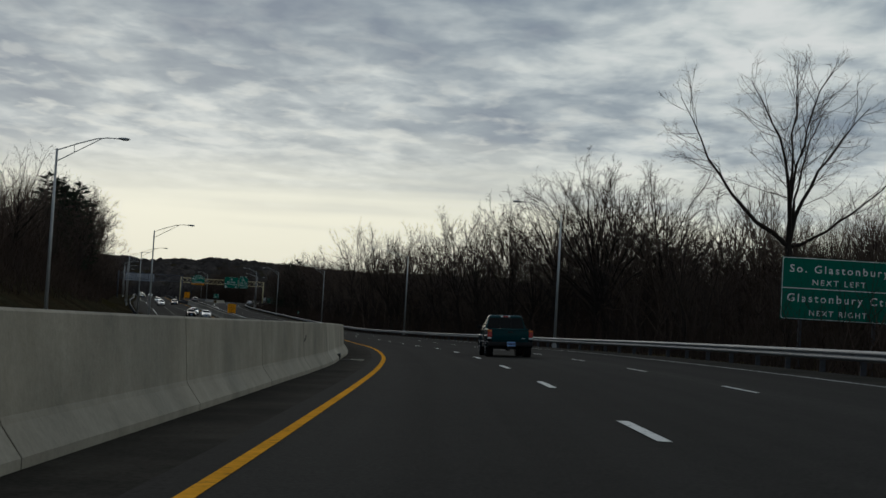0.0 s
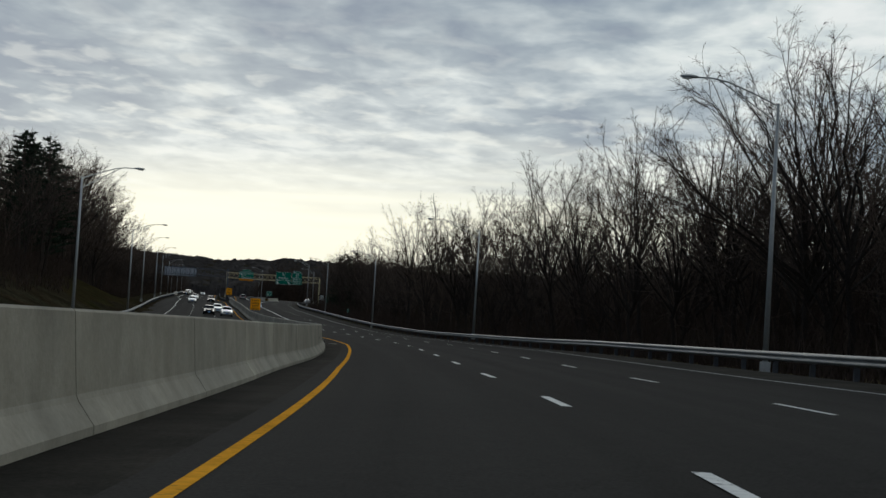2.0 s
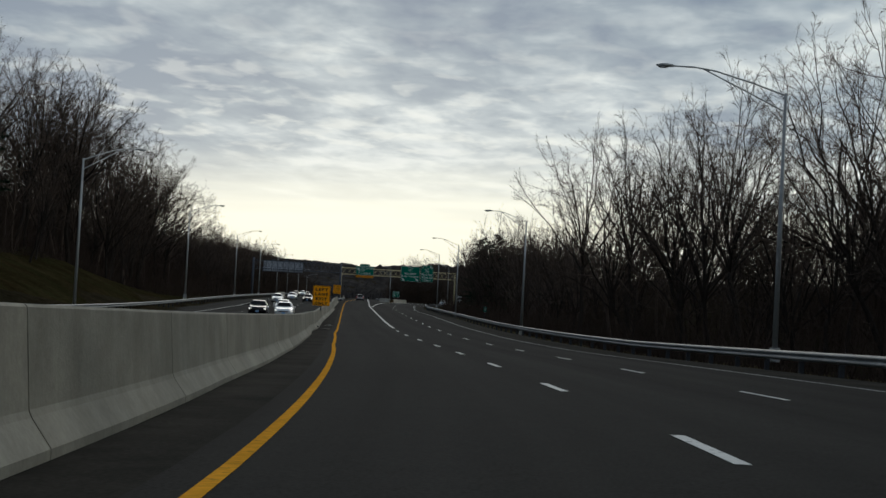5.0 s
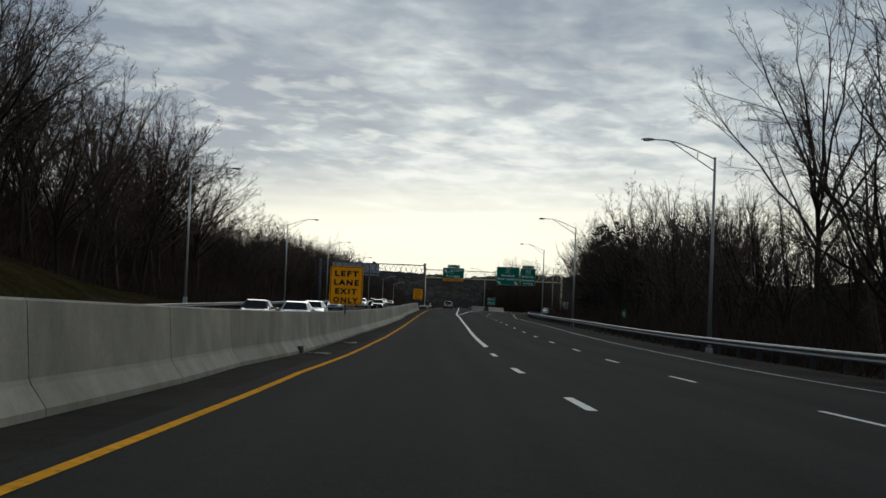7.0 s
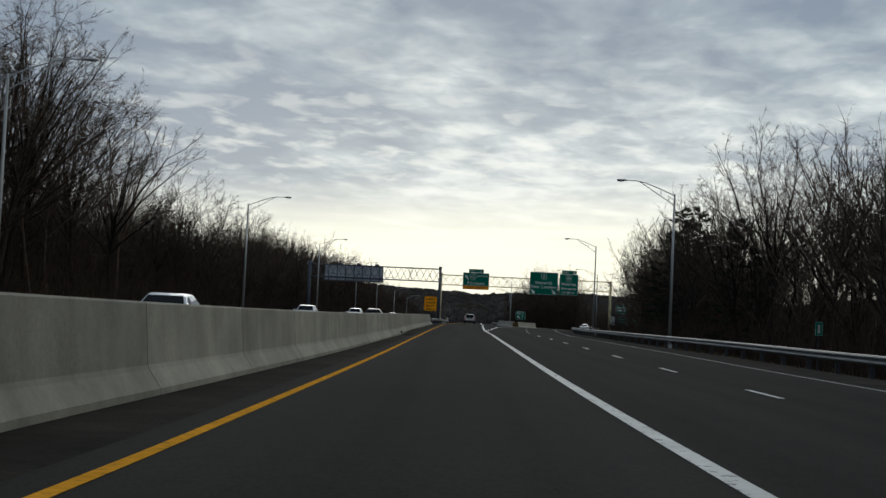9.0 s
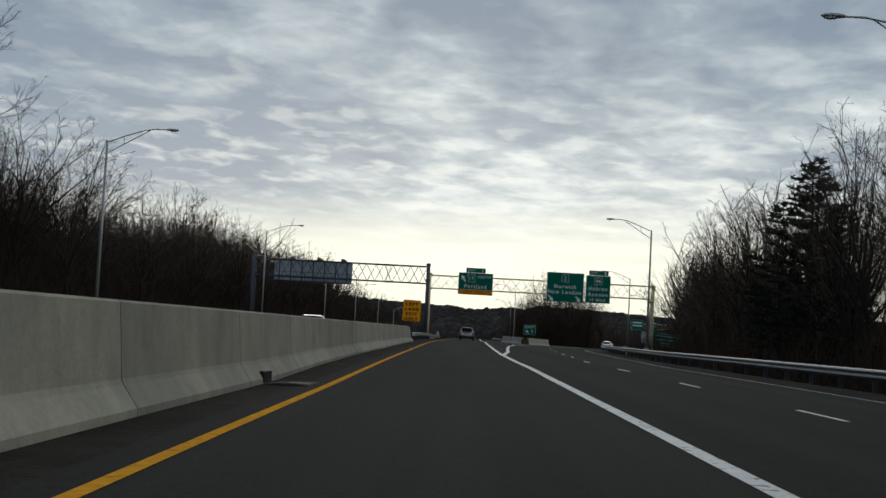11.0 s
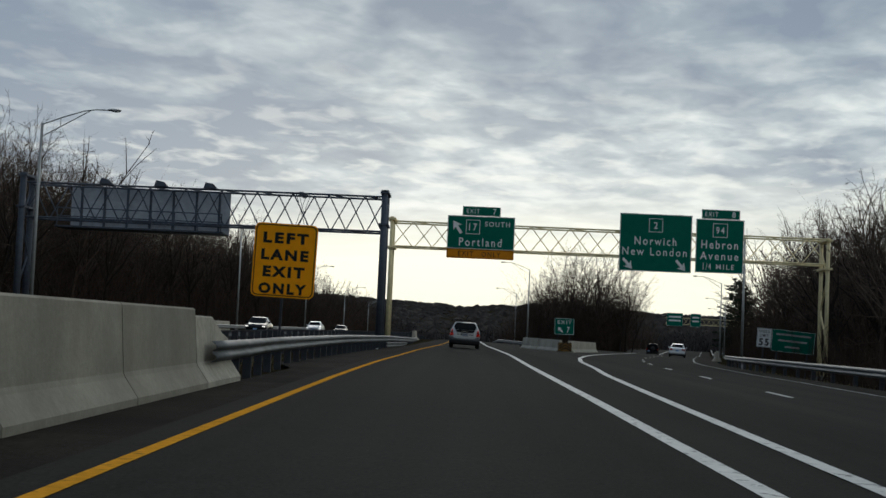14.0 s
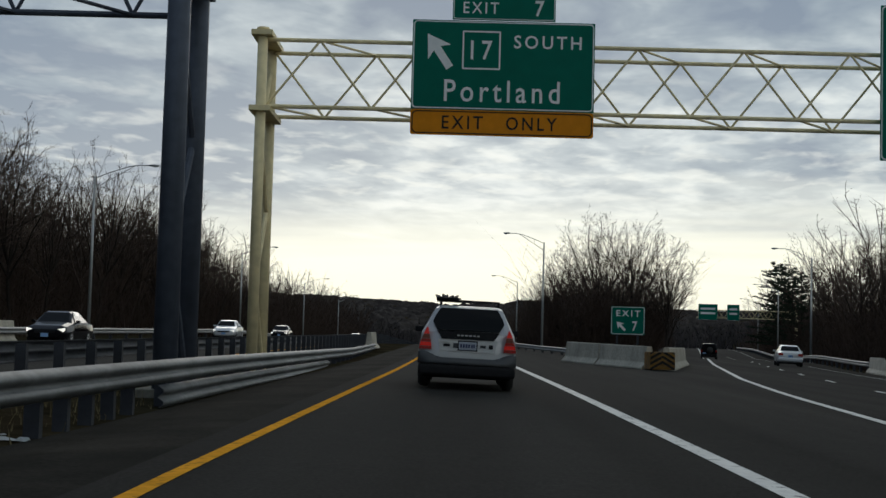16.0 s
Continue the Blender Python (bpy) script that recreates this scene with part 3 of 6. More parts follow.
tagged(far_road, "dark asphalt carriageway for oncoming traffic", "road", kind="structure")


def marking(name, st, lat, width, mat, label, parent, dz=0.006):
    return strip(name, st, lambda s: lat(s) - width / 2, lambda s: lat(s) + width / 2, dz, mat, 1, parent, label)


marking("yellow_edge_line", np.arange(-20, 620, 2.0), yellow_lat, 0.128, YELLOW_PAINT, "solid yellow edge line", road_ob)
marking("white_exit_line", np.arange(257.9, 620, 2.0), lane_lat, 0.195, WHITE_PAINT, "broad solid white exit lane line", road_ob)
marking("white_gore_line", np.arange(376, 900, 2.0), lambda s: main_lat(s) + 0.12, 0.195, WHITE_PAINT, "solid white edge line leaving the exit lane", road_ob, 0.010)
marking("right_edge_line", np.arange(-20, 900, 2.0), lambda s: main_lat(s) + 7.25, 0.11, WORN_PAINT, "thin worn white edge line", road_ob)
dash_v = [(-0.075, 0, 0), (0.075, 0, 0), (0.075, 3.05, 0), (-0.075, 3.05, 0)]
dash_me = bpy.data.meshes.new("lane_dash")
dash_me.from_pydata(dash_v, [], [(0, 1, 2, 3)])
dash_me.materials.append(WHITE_PAINT)


def dash(s, lat_of, parent, k=1.0):
    a, b = road(s, lat_of(s), 0.008)[0], road(s + 3.05, lat_of(s + 3.05), 0.008)[0]
    v = Vector(b - a)
    q = v.to_track_quat("Y", "Z").to_matrix().to_4x4()
    share("lane_dash", dash_me, parent, Matrix.Translation(a) @ q @ Matrix.Diagonal((k, 1, 1, 1)))


for k in range(-4, 19):
    dash(30.1 + 12.19 * k - 3.05, lane_lat, road_ob)
for k in range(-4, 50):
    sd = 41.8 + 12.19 * k
    dash(sd + float(np.interp(sd, [300, 347, 384, 432], [0, 2.2, 5.6, 9.0])) - 3.05, lambda s: main_lat(s) + 3.6, road_ob, 0.8)
for off in (4.3, 7.8):
    for k in range(0, 58):
        dash(12.19 * k, lambda s: opp_edge(s) - off, far_road, 0.8)
marking("yellow_edge_line", np.arange(-20, 800, 3.0), lambda s: opp_edge(s) - 0.8, 0.15, YELLOW_PAINT, "solid yellow edge line", far_road)
marking("right_edge_line", np.arange(-20, 800, 3.0), lambda s: opp_edge(s) - 11.2 + np.interp(s, [400, 440], [0, 1.2]), 0.12, WHITE_PAINT, "solid white edge line", far_road)


# mown dead-grass bank rising from the oncoming lanes
bs, bl = np.arange(225, 356, 3.0), np.linspace(-21.6, -30.5, 10)
BS, BL = np.meshgrid(bs, bl, indexing="ij")
bw = road(BS.ravel(), BL.ravel())
bw[:, 2] = open_height(BS.ravel(), BL.ravel()) + 0.06 + 0.10 * np.abs(np.sin(BS.ravel() * 1.7 + BL.ravel() * 2.3))
bw[:, 2] -= 0.30 * (np.abs(BS.ravel() - 290) > 62)
nl = len(bl)
bank = raw("grass_bank", bw, [(i * nl + k, (i + 1) * nl + k, (i + 1) * nl + k + 1, i * nl + k + 1) for i in range(len(bs) - 1) for k in range(nl - 1)], BANKGRASS, smooth=True)
tagged(bank, "brown dead-grass bank rising beside the oncoming lanes", "grass bank", kind="structure")
# ---------------------------------------------------------------- concrete median barrier in cast lengths
PROFILE = [(0.0, 0.0), (0.0, 0.08), (-0.012, 0.098), (-0.155, 0.30), (-0.178, 0.355), (-0.238, 1.095), (-0.262, 1.12), (-0.428, 1.12), (-0.452, 1.095), (-0.512, 0.355), (-0.535, 0.30), (-0.69, 0.09), (-0.69, 0.0)]
median = new("median_barrier")
tagged(median, "long grey cast concrete median barrier with vertical joints", "barrier", kind="structure")
JOINTS = [80.98 + 7.19 * k for k in range(-14, 46)] + [409.2, 413.6]
for a, b in zip(JOINTS[:-1], JOINTS[1:]):
    st = np.linspace(a + 0.018, b - 0.018, 5)
    v, f = sweep(st, PROFILE, barrier_lat)
    fixed(raw("barrier_length", v, f, CONCRETE, median))
# end piece: a little lower, its top corner cut off
st = np.array([413.64, 415.1, 416.0, 416.6])
v, f = sweep(st, PROFILE, barrier_lat)
v = np.array(v)
n = len(PROFILE)
low = [0.86, 0.85, 0.52, 0.40]
for i in range(4):
    g0 = road(st[i], barrier_lat(st[i]))[0, 2]
    h = v[i * n:(i + 1) * n, 2] - g0
    v[i * n:(i + 1) * n, 2] = g0 + np.where(h > 0.4, 0.4 + (h - 0.4) * low[i], h)
fixed(raw("barrier_end", v, f, OLD_CONCRETE, median, "sloped concrete end piece"))


def scuff(s, z, w, h, seed):
    """A dark tyre scuff lying on the barrier's face."""
    rnd = random.Random(seed)
    vs, fs = [], []
    for k in range(9):
        u = k / 8
        top = z + h * (u - 0.5) + 0.07 * rnd.uniform(0.3, 1) * math.sin(math.pi * u)
        bot = z + h * (u - 0.5) - 0.09 * rnd.uniform(0.3, 1) * math.sin(math.pi * u)
        for zz in (bot, top):
            o = -0.178 - 0.06 * (zz - 0.355) / 0.74 + 0.005
            vs.append(road(s + w * u, barrier_lat(s + w * u) + o, zz)[0])
    for k in range(8):
        fs.append((2 * k, 2 * k + 2, 2 * k + 3, 2 * k + 1))
    raw("tyre_scuff", vs, fs, STAIN, median, "dark tyre scuff on the concrete")


scuff(124.6, 0.64, 2.0, 0.16, 1)
scuff(128.4, 0.60, 0.9, 0.1, 2)
scuff(45.0, 0.75, 0.7, 0.12, 3)

# drains at the barrier's foot
def drain(s):
    e = empty("storm_drain", spot(s, float(barrier_lat(s)) + 0.35, 0.0), "square storm drain grate in the shoulder at the barrier", "drain", "storm drains")
    bm = bmesh.new()
    box(bm, -0.3, 0.3, -0.6, 0.6, -0.02, 0.008)
    part("frame", bm, DRAINTOP, e, "dirt-blackened drain collar")
    bm = bmesh.new()
    polygon_prism(bm, [(0.02, -0.15), (0.36, -0.55), (0.40, 0.76), (-0.04, 0.56)], -0.026, 0.0)
    bmesh.ops.rotate(bm, verts=bm.verts[:], matrix=Matrix.Rotation(math.radians(-90), 3, "X"))
    part("silt", bm, COLLAR, e, "pale dried silt washed to the drain")
    bm = bmesh.new()
    for k in range(7):
        box(bm, -0.2, 0.2, -0.5 + k * 0.15, -0.42 + k * 0.15, 0.009, 0.02)
    part("grate", bm, GRATE, e, "rusty iron grate")
    # no hole is cut: a black block stands for the shade in the inlet
    bm = bmesh.new()
    box(bm, -0.42, -0.335, -0.45, 0.45, 0.01, 0.19, 0.01)
    part("inlet", bm, SIGNBLACK, e, "black block for the shaded kerb inlet")


for s in (57.4, 149.8, 242.2, 334.3):
    drain(s)

# ---------------------------------------------------------------- steel guard rails
WBEAM = [(0.0, 0.0), (0.03, 0.025), (0.075, 0.055), (0.075, 0.10), (0.03, 0.13), (0.0, 0.155), (0.03, 0.18), (0.075, 0.21), (0.075, 0.255), (0.03, 0.285), (0.0, 0.31)]


def guard_rail(name, stations, lat, top, side, post_step, label, double=False, mat=GALV, sag=None):
    """A W-beam on posts; side -1 faces the beam to the left."""
    e = new(name)
    tagged(e, label, "guard rail")
    sec = [(side * o, top - 0.31 + z) for o, z in WBEAM]
    back = [(side * (o - 0.012), top - 0.31 + z) for o, z in WBEAM][::-1]
    v, f = sweep(stations, sec + back, lat)
    if sag:
        v[:, 2] += np.repeat(sag(stations), len(sec) * 2)
    fixed(raw("w_beam", v, f, mat, e, "ribbed galvanised steel beam", True))
    if double:
        sec = [(side * (o - 0.05), top - 0.645 + z) for o, z in WBEAM]
        back = [(side * (o - 0.062), top - 0.645 + z) for o, z in WBEAM][::-1]
        low_st = stations[(stations > 466) & (stations < 492)]
        v, f = sweep(low_st, sec + back, lat)
        if sag:
            v[:, 2] += np.repeat(sag(low_st), len(sec) * 2)
        fixed(raw("rub_rail", v, f, mat, e, "lower rubbing rail", True))
    bm = bmesh.new()
    box(bm, -0.075, 0.075, -0.06, 0.06, -0.35, top - 0.03)
    me = bpy.data.meshes.new("post")
    bm.to_mesh(me)
    bm.free()
    me.materials.append(POST)
    places = list(np.arange(stations[0] + (1.74 if double else 0.5), stations[-1], post_step))
    if double:
        # posts stand closer before the rub rail
        places += [p + post_step / 2 for p in places if 460 < p < 464.5]
    for s in places:
        share("post", me, e, spot(s, float(lat(np.array(s))) - side * 0.16, float(sag(s)) if sag else 0.0))
    return e


guard_rail("guard_rail", np.arange(-20, 505, 3.0), rail_lat, 0.66, -1, 3.81, "long weathered galvanised steel guard rail on steel posts along the woods")
guard_rail("guard_rail", np.arange(532, 800, 4.0), rail_lat, 0.66, -1, 3.81, "galvanised steel guard rail beside the through lanes")
exit_rail_lat = lambda s: np.interp(s, [414, 418, 424, 440, 470, 500, 525], [-3.45, -3.52, -3.75, -3.85, -3.75, -3.65, -4.2])
guard_rail("guard_rail", np.arange(414.2, 524, 1.5), exit_rail_lat, 0.655, 1, 1.905, "curving galvanised guard rail joined to the barrier's end", True, OLDGALV, lambda s: np.interp(s, [414, 445, 470, 500, 524], [0, -0.03, -0.12, -0.30, -0.36]))
inner_rail_lat = lambda s: np.interp(s, [410, 440, 560, 800], [-4.6, -6.0, -6.4, -6.4])
guard_rail("guard_rail", np.arange(412, 800, 3.0), inner_rail_lat, 0.72, -1, 1.905, "galvanised guard rail along the oncoming lanes, darkened for shade", False, DARKRAIL)
outer_rail_lat = lambda s: opp_far(s) - 0.9
guard_rail("guard_rail", np.arange(150, 800, 4.0), outer_rail_lat, 0.72, 1, 3.81, "far galvanised guard rail beyond the oncoming lanes")


def concrete_block(s0, s1, lat, top, label, mat=OLD_CONCRETE):
    sec = [(o, z * top / 1.12) for o, z in PROFILE]
    st = np.linspace(s0, s1, 4)
    v, f = sweep(st, sec, lat)
    ob = fixed(raw("concrete_barrier", v, f, mat, None))
    return tagged(ob, label, "concrete barrier", "temporary concrete barriers")


concrete_block(484, 510, -19.0, 1.0, "pale concrete barrier beyond the oncoming lanes")
concrete_block(528, 533, lambda s: rail_lat(s) + 0.3, 0.95, "weathered concrete barrier at the start of the rail")
concrete_block(523, 528, lambda s: rail_lat(s) + 0.1, 0.85, "weathered concrete barrier on the outer shoulder")
concrete_block(525, 530, -4.2, 0.9, "pale concrete barrier end beside the exit ramp")

# gore nose: concrete sections with a chevron crash cushion
for a, b, la, lb in ((511.5, 507.6, 5.2, 6.25), (507.5, 503.6, 6.3, 7.7)):
    e = empty("concrete_barrier", Matrix.Identity(4), "pale weathered concrete barrier across the exit gore", "concrete barrier", "gore barriers")
    p, q = Vector(road(a, la)[0]), Vector(road(b, lb)[0])
    d = (q - p).normalized()
    nrm = Vector((-d.y, d.x, 0))
    vs = []
    for end in (p, q):
        for o, z in [(o + 0.345, z * 0.80) for o, z in PROFILE]:
            vs.append(end - nrm * o + Vector((0, 0, z)))
    n = len(PROFILE)
    fs = [(k, (k + 1) % n, n + (k + 1) % n, n + k) for k in range(n)] + [tuple(range(n)), tuple(range(n, 2 * n))[::-1]]
    fixed(raw("section", vs, fs, OLD_CONCRETE, e))
e = empty("concrete_barrier", Matrix.Identity(4), "pale concrete barrier running back from the gore nose", "concrete barrier", "gore barriers")
v, f = sweep(np.linspace(503.9, 522, 4), [(o + 0.345, z * 0.8) for o, z in PROFILE], lambda s: np.interp(s, [503.9, 522], [8.4, 12.0]))
fixed(raw("section", v, f, OLD_CONCRETE, e))
cush = empty("crash_cushion", spot(501.8, 7.95), "battered crash cushion with black and amber chevrons", "crash cushion")
bm = bmesh.new()
box(bm, -0.48, 0.48, 0, 1.6, 0.05, 0.72, 0.05)
part("body", bm, CUSHION, cush, "amber weathered cushion box")
for k in range(4):
    for sgn in (-1, 1):
        bm = bmesh.new()
        z = 0.12 + k * 0.2
        polygon_prism(bm, [(0, z + 0.17), (sgn * 0.46, z - 0.10), (sgn * 0.46, z), (0, z + 0.27)][::sgn], -0.012, -0.002)
        bmesh.ops.bisect_plane(bm, geom=bm.verts[:] + bm.edges[:] + bm.faces[:], plane_co=(0, 0, 0.71), plane_no=(0, 0, 1), clear_outer=True)
        part("chevron", bm, SIGNBLACK, cush, "black chevron stripe")
ramp_rail_lat = lambda s: np.interp(s, [528, 560, 640], [7.4, 4.4, 4.6])
guard_rail("guard_rail", np.arange(528, 640, 3.0), ramp_rail_lat, 0.46, -1, 3.81, "low guard rail on the far side of the exit ramp")

# ---------------------------------------------------------------- street lamps


def build_lamp(height, arm):
    e = new("street_lamp")
    bm = bmesh.new()
    tube(bm, (0, 0, 0.15), (0, 0, height), 0.115, 0.065, 12)
    part("pole", bm, POLE, e, "tapered aluminium pole", True)
    bm = bmesh.new()
    box(bm, -0.17, 0.17, -0.17, 0.17, -0.4, 0.16, 0.02)
    part("base", bm, POLE, e)
    # two-member truss arm towards -x
    bm = bmesh.new()
    pts = [(0, height - 0.10), (-0.3 * arm, height + 0.32), (-0.62 * arm, height + 0.70), (-0.80 * arm, height + 0.80), (-arm, height + 0.80)]
    for (xa, za), (xb, zb) in zip(pts[:-1], pts[1:]):
        tube(bm, (xa, 0, za), (xb, 0, zb), 0.035, 0.03, 7)
    part("upper_arm", bm, POLE, e)
    bm = bmesh.new()
    tube(bm, (0, 0, height - 0.75), (-0.72 * arm, 0, height + 0.74), 0.03, 0.026, 7)
    tube(bm, (-0.28 * arm, 0, height - 0.18), (-0.28 * arm, 0, height + 0.29), 0.02, 0.02, 6)
    part("lower_arm", bm, POLE, e)
    bm = bmesh.new()
    r = bmesh.ops.create_uvsphere(bm, u_segments=12, v_segments=8, radius=1.0)
    for v in r["verts"]:
        v.co = Vector((-arm - 0.26 + v.co.x * 0.40, v.co.y * 0.16, height + 0.80 + v.co.z * (0.09 if v.co.z > 0 else 0.06)))
    head = part("luminaire", bm, POLE, e, "cobra-head luminaire", True)
    bm = bmesh.new()
    r = bmesh.ops.create_uvsphere(bm, u_segments=10, v_segments=6, radius=1.0)
    for v in r["verts"]:
        v.co = Vector((-arm - 0.36 + v.co.x * 0.22, v.co.y * 0.12, height + 0.755 + v.co.z * 0.06))
    part("lens", bm, CLEARLENS, head, "clear lens", True)
    return tagged(e, "tall grey aluminium street lamp with truss arm at the roadside", "street lamp", "motorway street lamps")


lamp = build_lamp(10.25, 3.3)
lamp.matrix_basis = spot(48, 15.2, -0.1)
for s, la, dz in ((122.2, 14.5, 0.1), (278.5, 14.5, -0.1), (352.6, 14.2, 0.0), (433.3, 16.0, 0.75), (505.0, 22.0, 0.0), (585.0, 34.6, 0), (665.0, 49.8, 0), (745.0, 64.0, 0), (583.0, 8.5, 0.1), (660.0, 9.5, 0.0)):
    copy_thing(lamp, spot(s, la, dz - 0.1))
far_lamp = build_lamp(10.25, 3.5)
far_lamp.matrix_basis = spot(22, -20.2, 0, 180)
for s, la, dz in ((97, -20.1, 0.3), (166.2, -19.2, -0.1), (246, -20.0, 0.3), (321.5, -20.9, 1.0), (393.0, -21.0, 0.7), (466.8, -22.4, 0.65), (538.0, -23.2, 0.1), (611.0, -24.6, -0.2), (680, -24.6, -0.3), (750, -24.6, -0.3)):
    copy_thing(far_lamp, spot(s, la, dz, 180))
long_lamp = build_lamp(10.25, 4.6)
long_lamp.matrix_basis = spot(204.6, 14.9, 0.55)

# ---------------------------------------------------------------- signs


def board(e, x0, x1, z0, z1, mat, y=0.0, r=0.12, rim=0.03, rim_mat=None, name="board", label=""):
    bm = bmesh.new()
    polygon_prism(bm, round_rect(x0, x1, z0, z1, r * 0.2), y, y + 0.03)
    b = part(name, bm, mat, e, label)
    bm = bmesh.new()
    ins, rim = 0.02, rim * 0.75
    ring_prism(bm, round_rect(x0 + ins, x1 - ins, z0 + ins, z1 - ins, r * 0.85), round_rect(x0 + ins + rim, x1 - ins - rim, z0 + ins + rim, z1 - ins - rim, r * 0.7), y - 0.006, y - 0.001)
    part("border", bm, rim_mat or SIGNWHITE, b)
    return b


def arrow(b, cx, cz, size, angle, mat, y):
    """A fat arrow turned by angle from straight up."""
    pts = [(-0.105, -0.55), (0.105, -0.55), (0.105, 0.06), (0.36, -0.06), (0.0, 0.52), (-0.36, -0.06), (-0.105, 0.06)]
    a = radians(angle)
    q = [(cx + size * (x * math.cos(a) - z * math.sin(a)), cz + size * (x * math.sin(a) + z * math.cos(a))) for x, z in pts]
    bm = bmesh.new()
    polygon_prism(bm, q, y - 0.006, y - 0.001)
    part("arrow", bm, mat, b, "white direction arrow")


def shield(b, x0, x1, z0, z1, words, y):
    bm = bmesh.new()
    ring_prism(bm, round_rect(x0, x1, z0, z1, 0.02, 2), round_rect(x0 + 0.035, x1 - 0.035, z0 + 0.035, z1 - 0.035, 0.01, 2), y - 0.006, y - 0.001)
    part("route_frame", bm, SIGNWHITE, b)
    w, h = x1 - x0, z1 - z0
    lettering(words, x0 + w * (0.22 if len(words) > 1 else 0.36), x1 - w * (0.22 if len(words) > 1 else 0.36), z0 + h * 0.25, z1 - h * 0.25, y - 0.004, SIGNWHITE, b, 0.02)


def yellow_sign(s, lat, z0, w, h, label, foot, turn, lean):
    e = empty("warning_sign", spot(s, lat, 0.0, turn) @ pose(0, 0, 0, 0, lean, 0), label, "road sign", "left lane exit signs")
    bm = bmesh.new()
    polygon_prism(bm, round_rect(-w / 2, w / 2, z0, z0 + h, 0.13), 0, 0.025)
    b = part("board", bm, SIGNYELLOW, e, "amber yellow board with rounded corners")
    bm = bmesh.new()
    ring_prism(bm, round_rect(-w / 2 + 0.03, w / 2 - 0.03, z0 + 0.03, z0 + h - 0.03, 0.11), round_rect(-w / 2 + 0.052, w / 2 - 0.052, z0 + 0.052, z0 + h - 0.052, 0.095), -0.006, -0.001)
    part("border", bm, SIGNBLACK, b, "black border line")
    row = h / 4.45
    for i, (words, k) in enumerate((("LEFT", 0.72), ("LANE", 0.75), ("EXIT", 0.66), ("ONLY", 0.76))):
        zt = z0 + h - 0.16 * row - 0.10 * h - i * row * 1.02
        lettering(words, -w * k / 2, w * k / 2, zt - row * 0.60, zt + row * 0.06, -0.004, SIGNBLACK, b, 0.052)
    bm = bmesh.new()
    box(bm, -0.026, 0.026, 0.03, 0.085, foot, z0 + h * 0.9)
    part("post", bm, POST, e, "dark steel post")
    return e


yellow_sign(262.3, -3.72, 1.385, 1.37, 1.59, "amber exit warning sign on a post above the barrier", 1.0, -3.8, 0.4)
yellow_sign(426.5, -4.07, 1.54, 1.475, 1.725, "amber exit warning sign behind the curving guard rail", -0.4, -0.3, 1.4)

# roadside guide sign by the woods
e = empty("guide_sign", spot(79.6, 17.5, 0.0), "large green roadside guide sign with two destinations", "road sign")
b = board(e, 0, 5.6, 1.9, 4.85, GREEN, label="green board")
bm = bmesh.new()
box(bm, 0.05, 5.55, -0.006, -0.001, 3.36, 3.40)
part("divider", bm, SIGNWHITE, b)
lettering("So. Glastonbury", 0.38, 5.2, 4.02, 4.50, -0.004, SIGNWHITE, b, 0.012)
lettering("NEXT LEFT", 1.5, 4.1, 3.56, 3.82, -0.004, SIGNWHITE, b, 0.012)
lettering("Glastonbury Ctr", 0.30, 5.3, 2.62, 3.12, -0.004, SIGNWHITE, b, 0.012)
lettering("NEXT RIGHT", 1.4, 4.2, 2.10, 2.36, -0.004, SIGNWHITE, b, 0.012)
for x in (1.0, 4.6):
    bm = bmesh.new()
    box(bm, x - 0.07, x + 0.07, 0.035, 0.18, -1.2, 4.6)
    part("post", bm, POST, e)

# exit number in the gore
e = empty("exit_sign", spot(523.8, 9.33, 0.12), "green EXIT 7 gore sign with an arrow on a post", "road sign")
b = board(e, -0.9, 0.9, 1.30, 2.80, GREEN, rim=0.035, label="green board")
lettering("EXIT", -0.62, 0.66, 2.28, 2.60, -0.004, SIGNWHITE, b, 0.02)
lettering("7", 0.24, 0.50, 1.50, 2.02, -0.004, SIGNWHITE, b, 0.03)
arrow(b, -0.38, 1.76, 0.62, 45, SIGNWHITE, 0)
for x in (-0.55, 0.55):
    bm = bmesh.new()
    box(bm, x - 0.05, x + 0.05, 0.035, 0.12, -0.9, 2.7)
    part("post", bm, POST, e)

# speed limit and a leaning memorial board by the woods
e = empty("speed_limit_sign", spot(513, 25.3, 0.42, 0), "white speed limit 55 sign leaning slightly on a post", "road sign")
e.matrix_basis = e.matrix_basis @ pose(0, 0, 0, 0, 3, 0)
b = board(e, -0.62, 0.62, 1.15, 2.75, SIGNWHITE, rim=0.03, rim_mat=SIGNBLACK, label="white board")
lettering("SPEED", -0.45, 0.45, 2.36, 2.58, -0.004, SIGNBLACK, b, 0.01)
lettering("LIMIT", -0.36, 0.36, 2.02, 2.24, -0.004, SIGNBLACK, b, 0.01)
lettering("55", -0.42, 0.42, 1.28, 1.88, -0.004, SIGNBLACK, b, 0.03)
bm = bmesh.new()
box(bm, -0.05, 0.05, 0.035, 0.1, -1.2, 2.6)
part("post", bm, POST, e)
e = empty("guide_sign", spot(516, 28.3, 0.2, 0) @ pose(0, 0, 0, 0, 4, 0), "dull green roadside board with faint lettering", "road sign")
b = board(e, -1.75, 1.95, 1.0, 2.9, GREEN, label="dull green board")
for z, x0, x1 in ((2.42, -1.4, 1.6), (1.90, -1.2, 1.3), (1.38, -0.6, 0.7)):
    bm = bmesh.new()
    box(bm, x0, x1, -0.006, -0.001, z, z + 0.16)
    part("text_bar", bm, WORN_PAINT, b, "pale bar of unreadable writing")
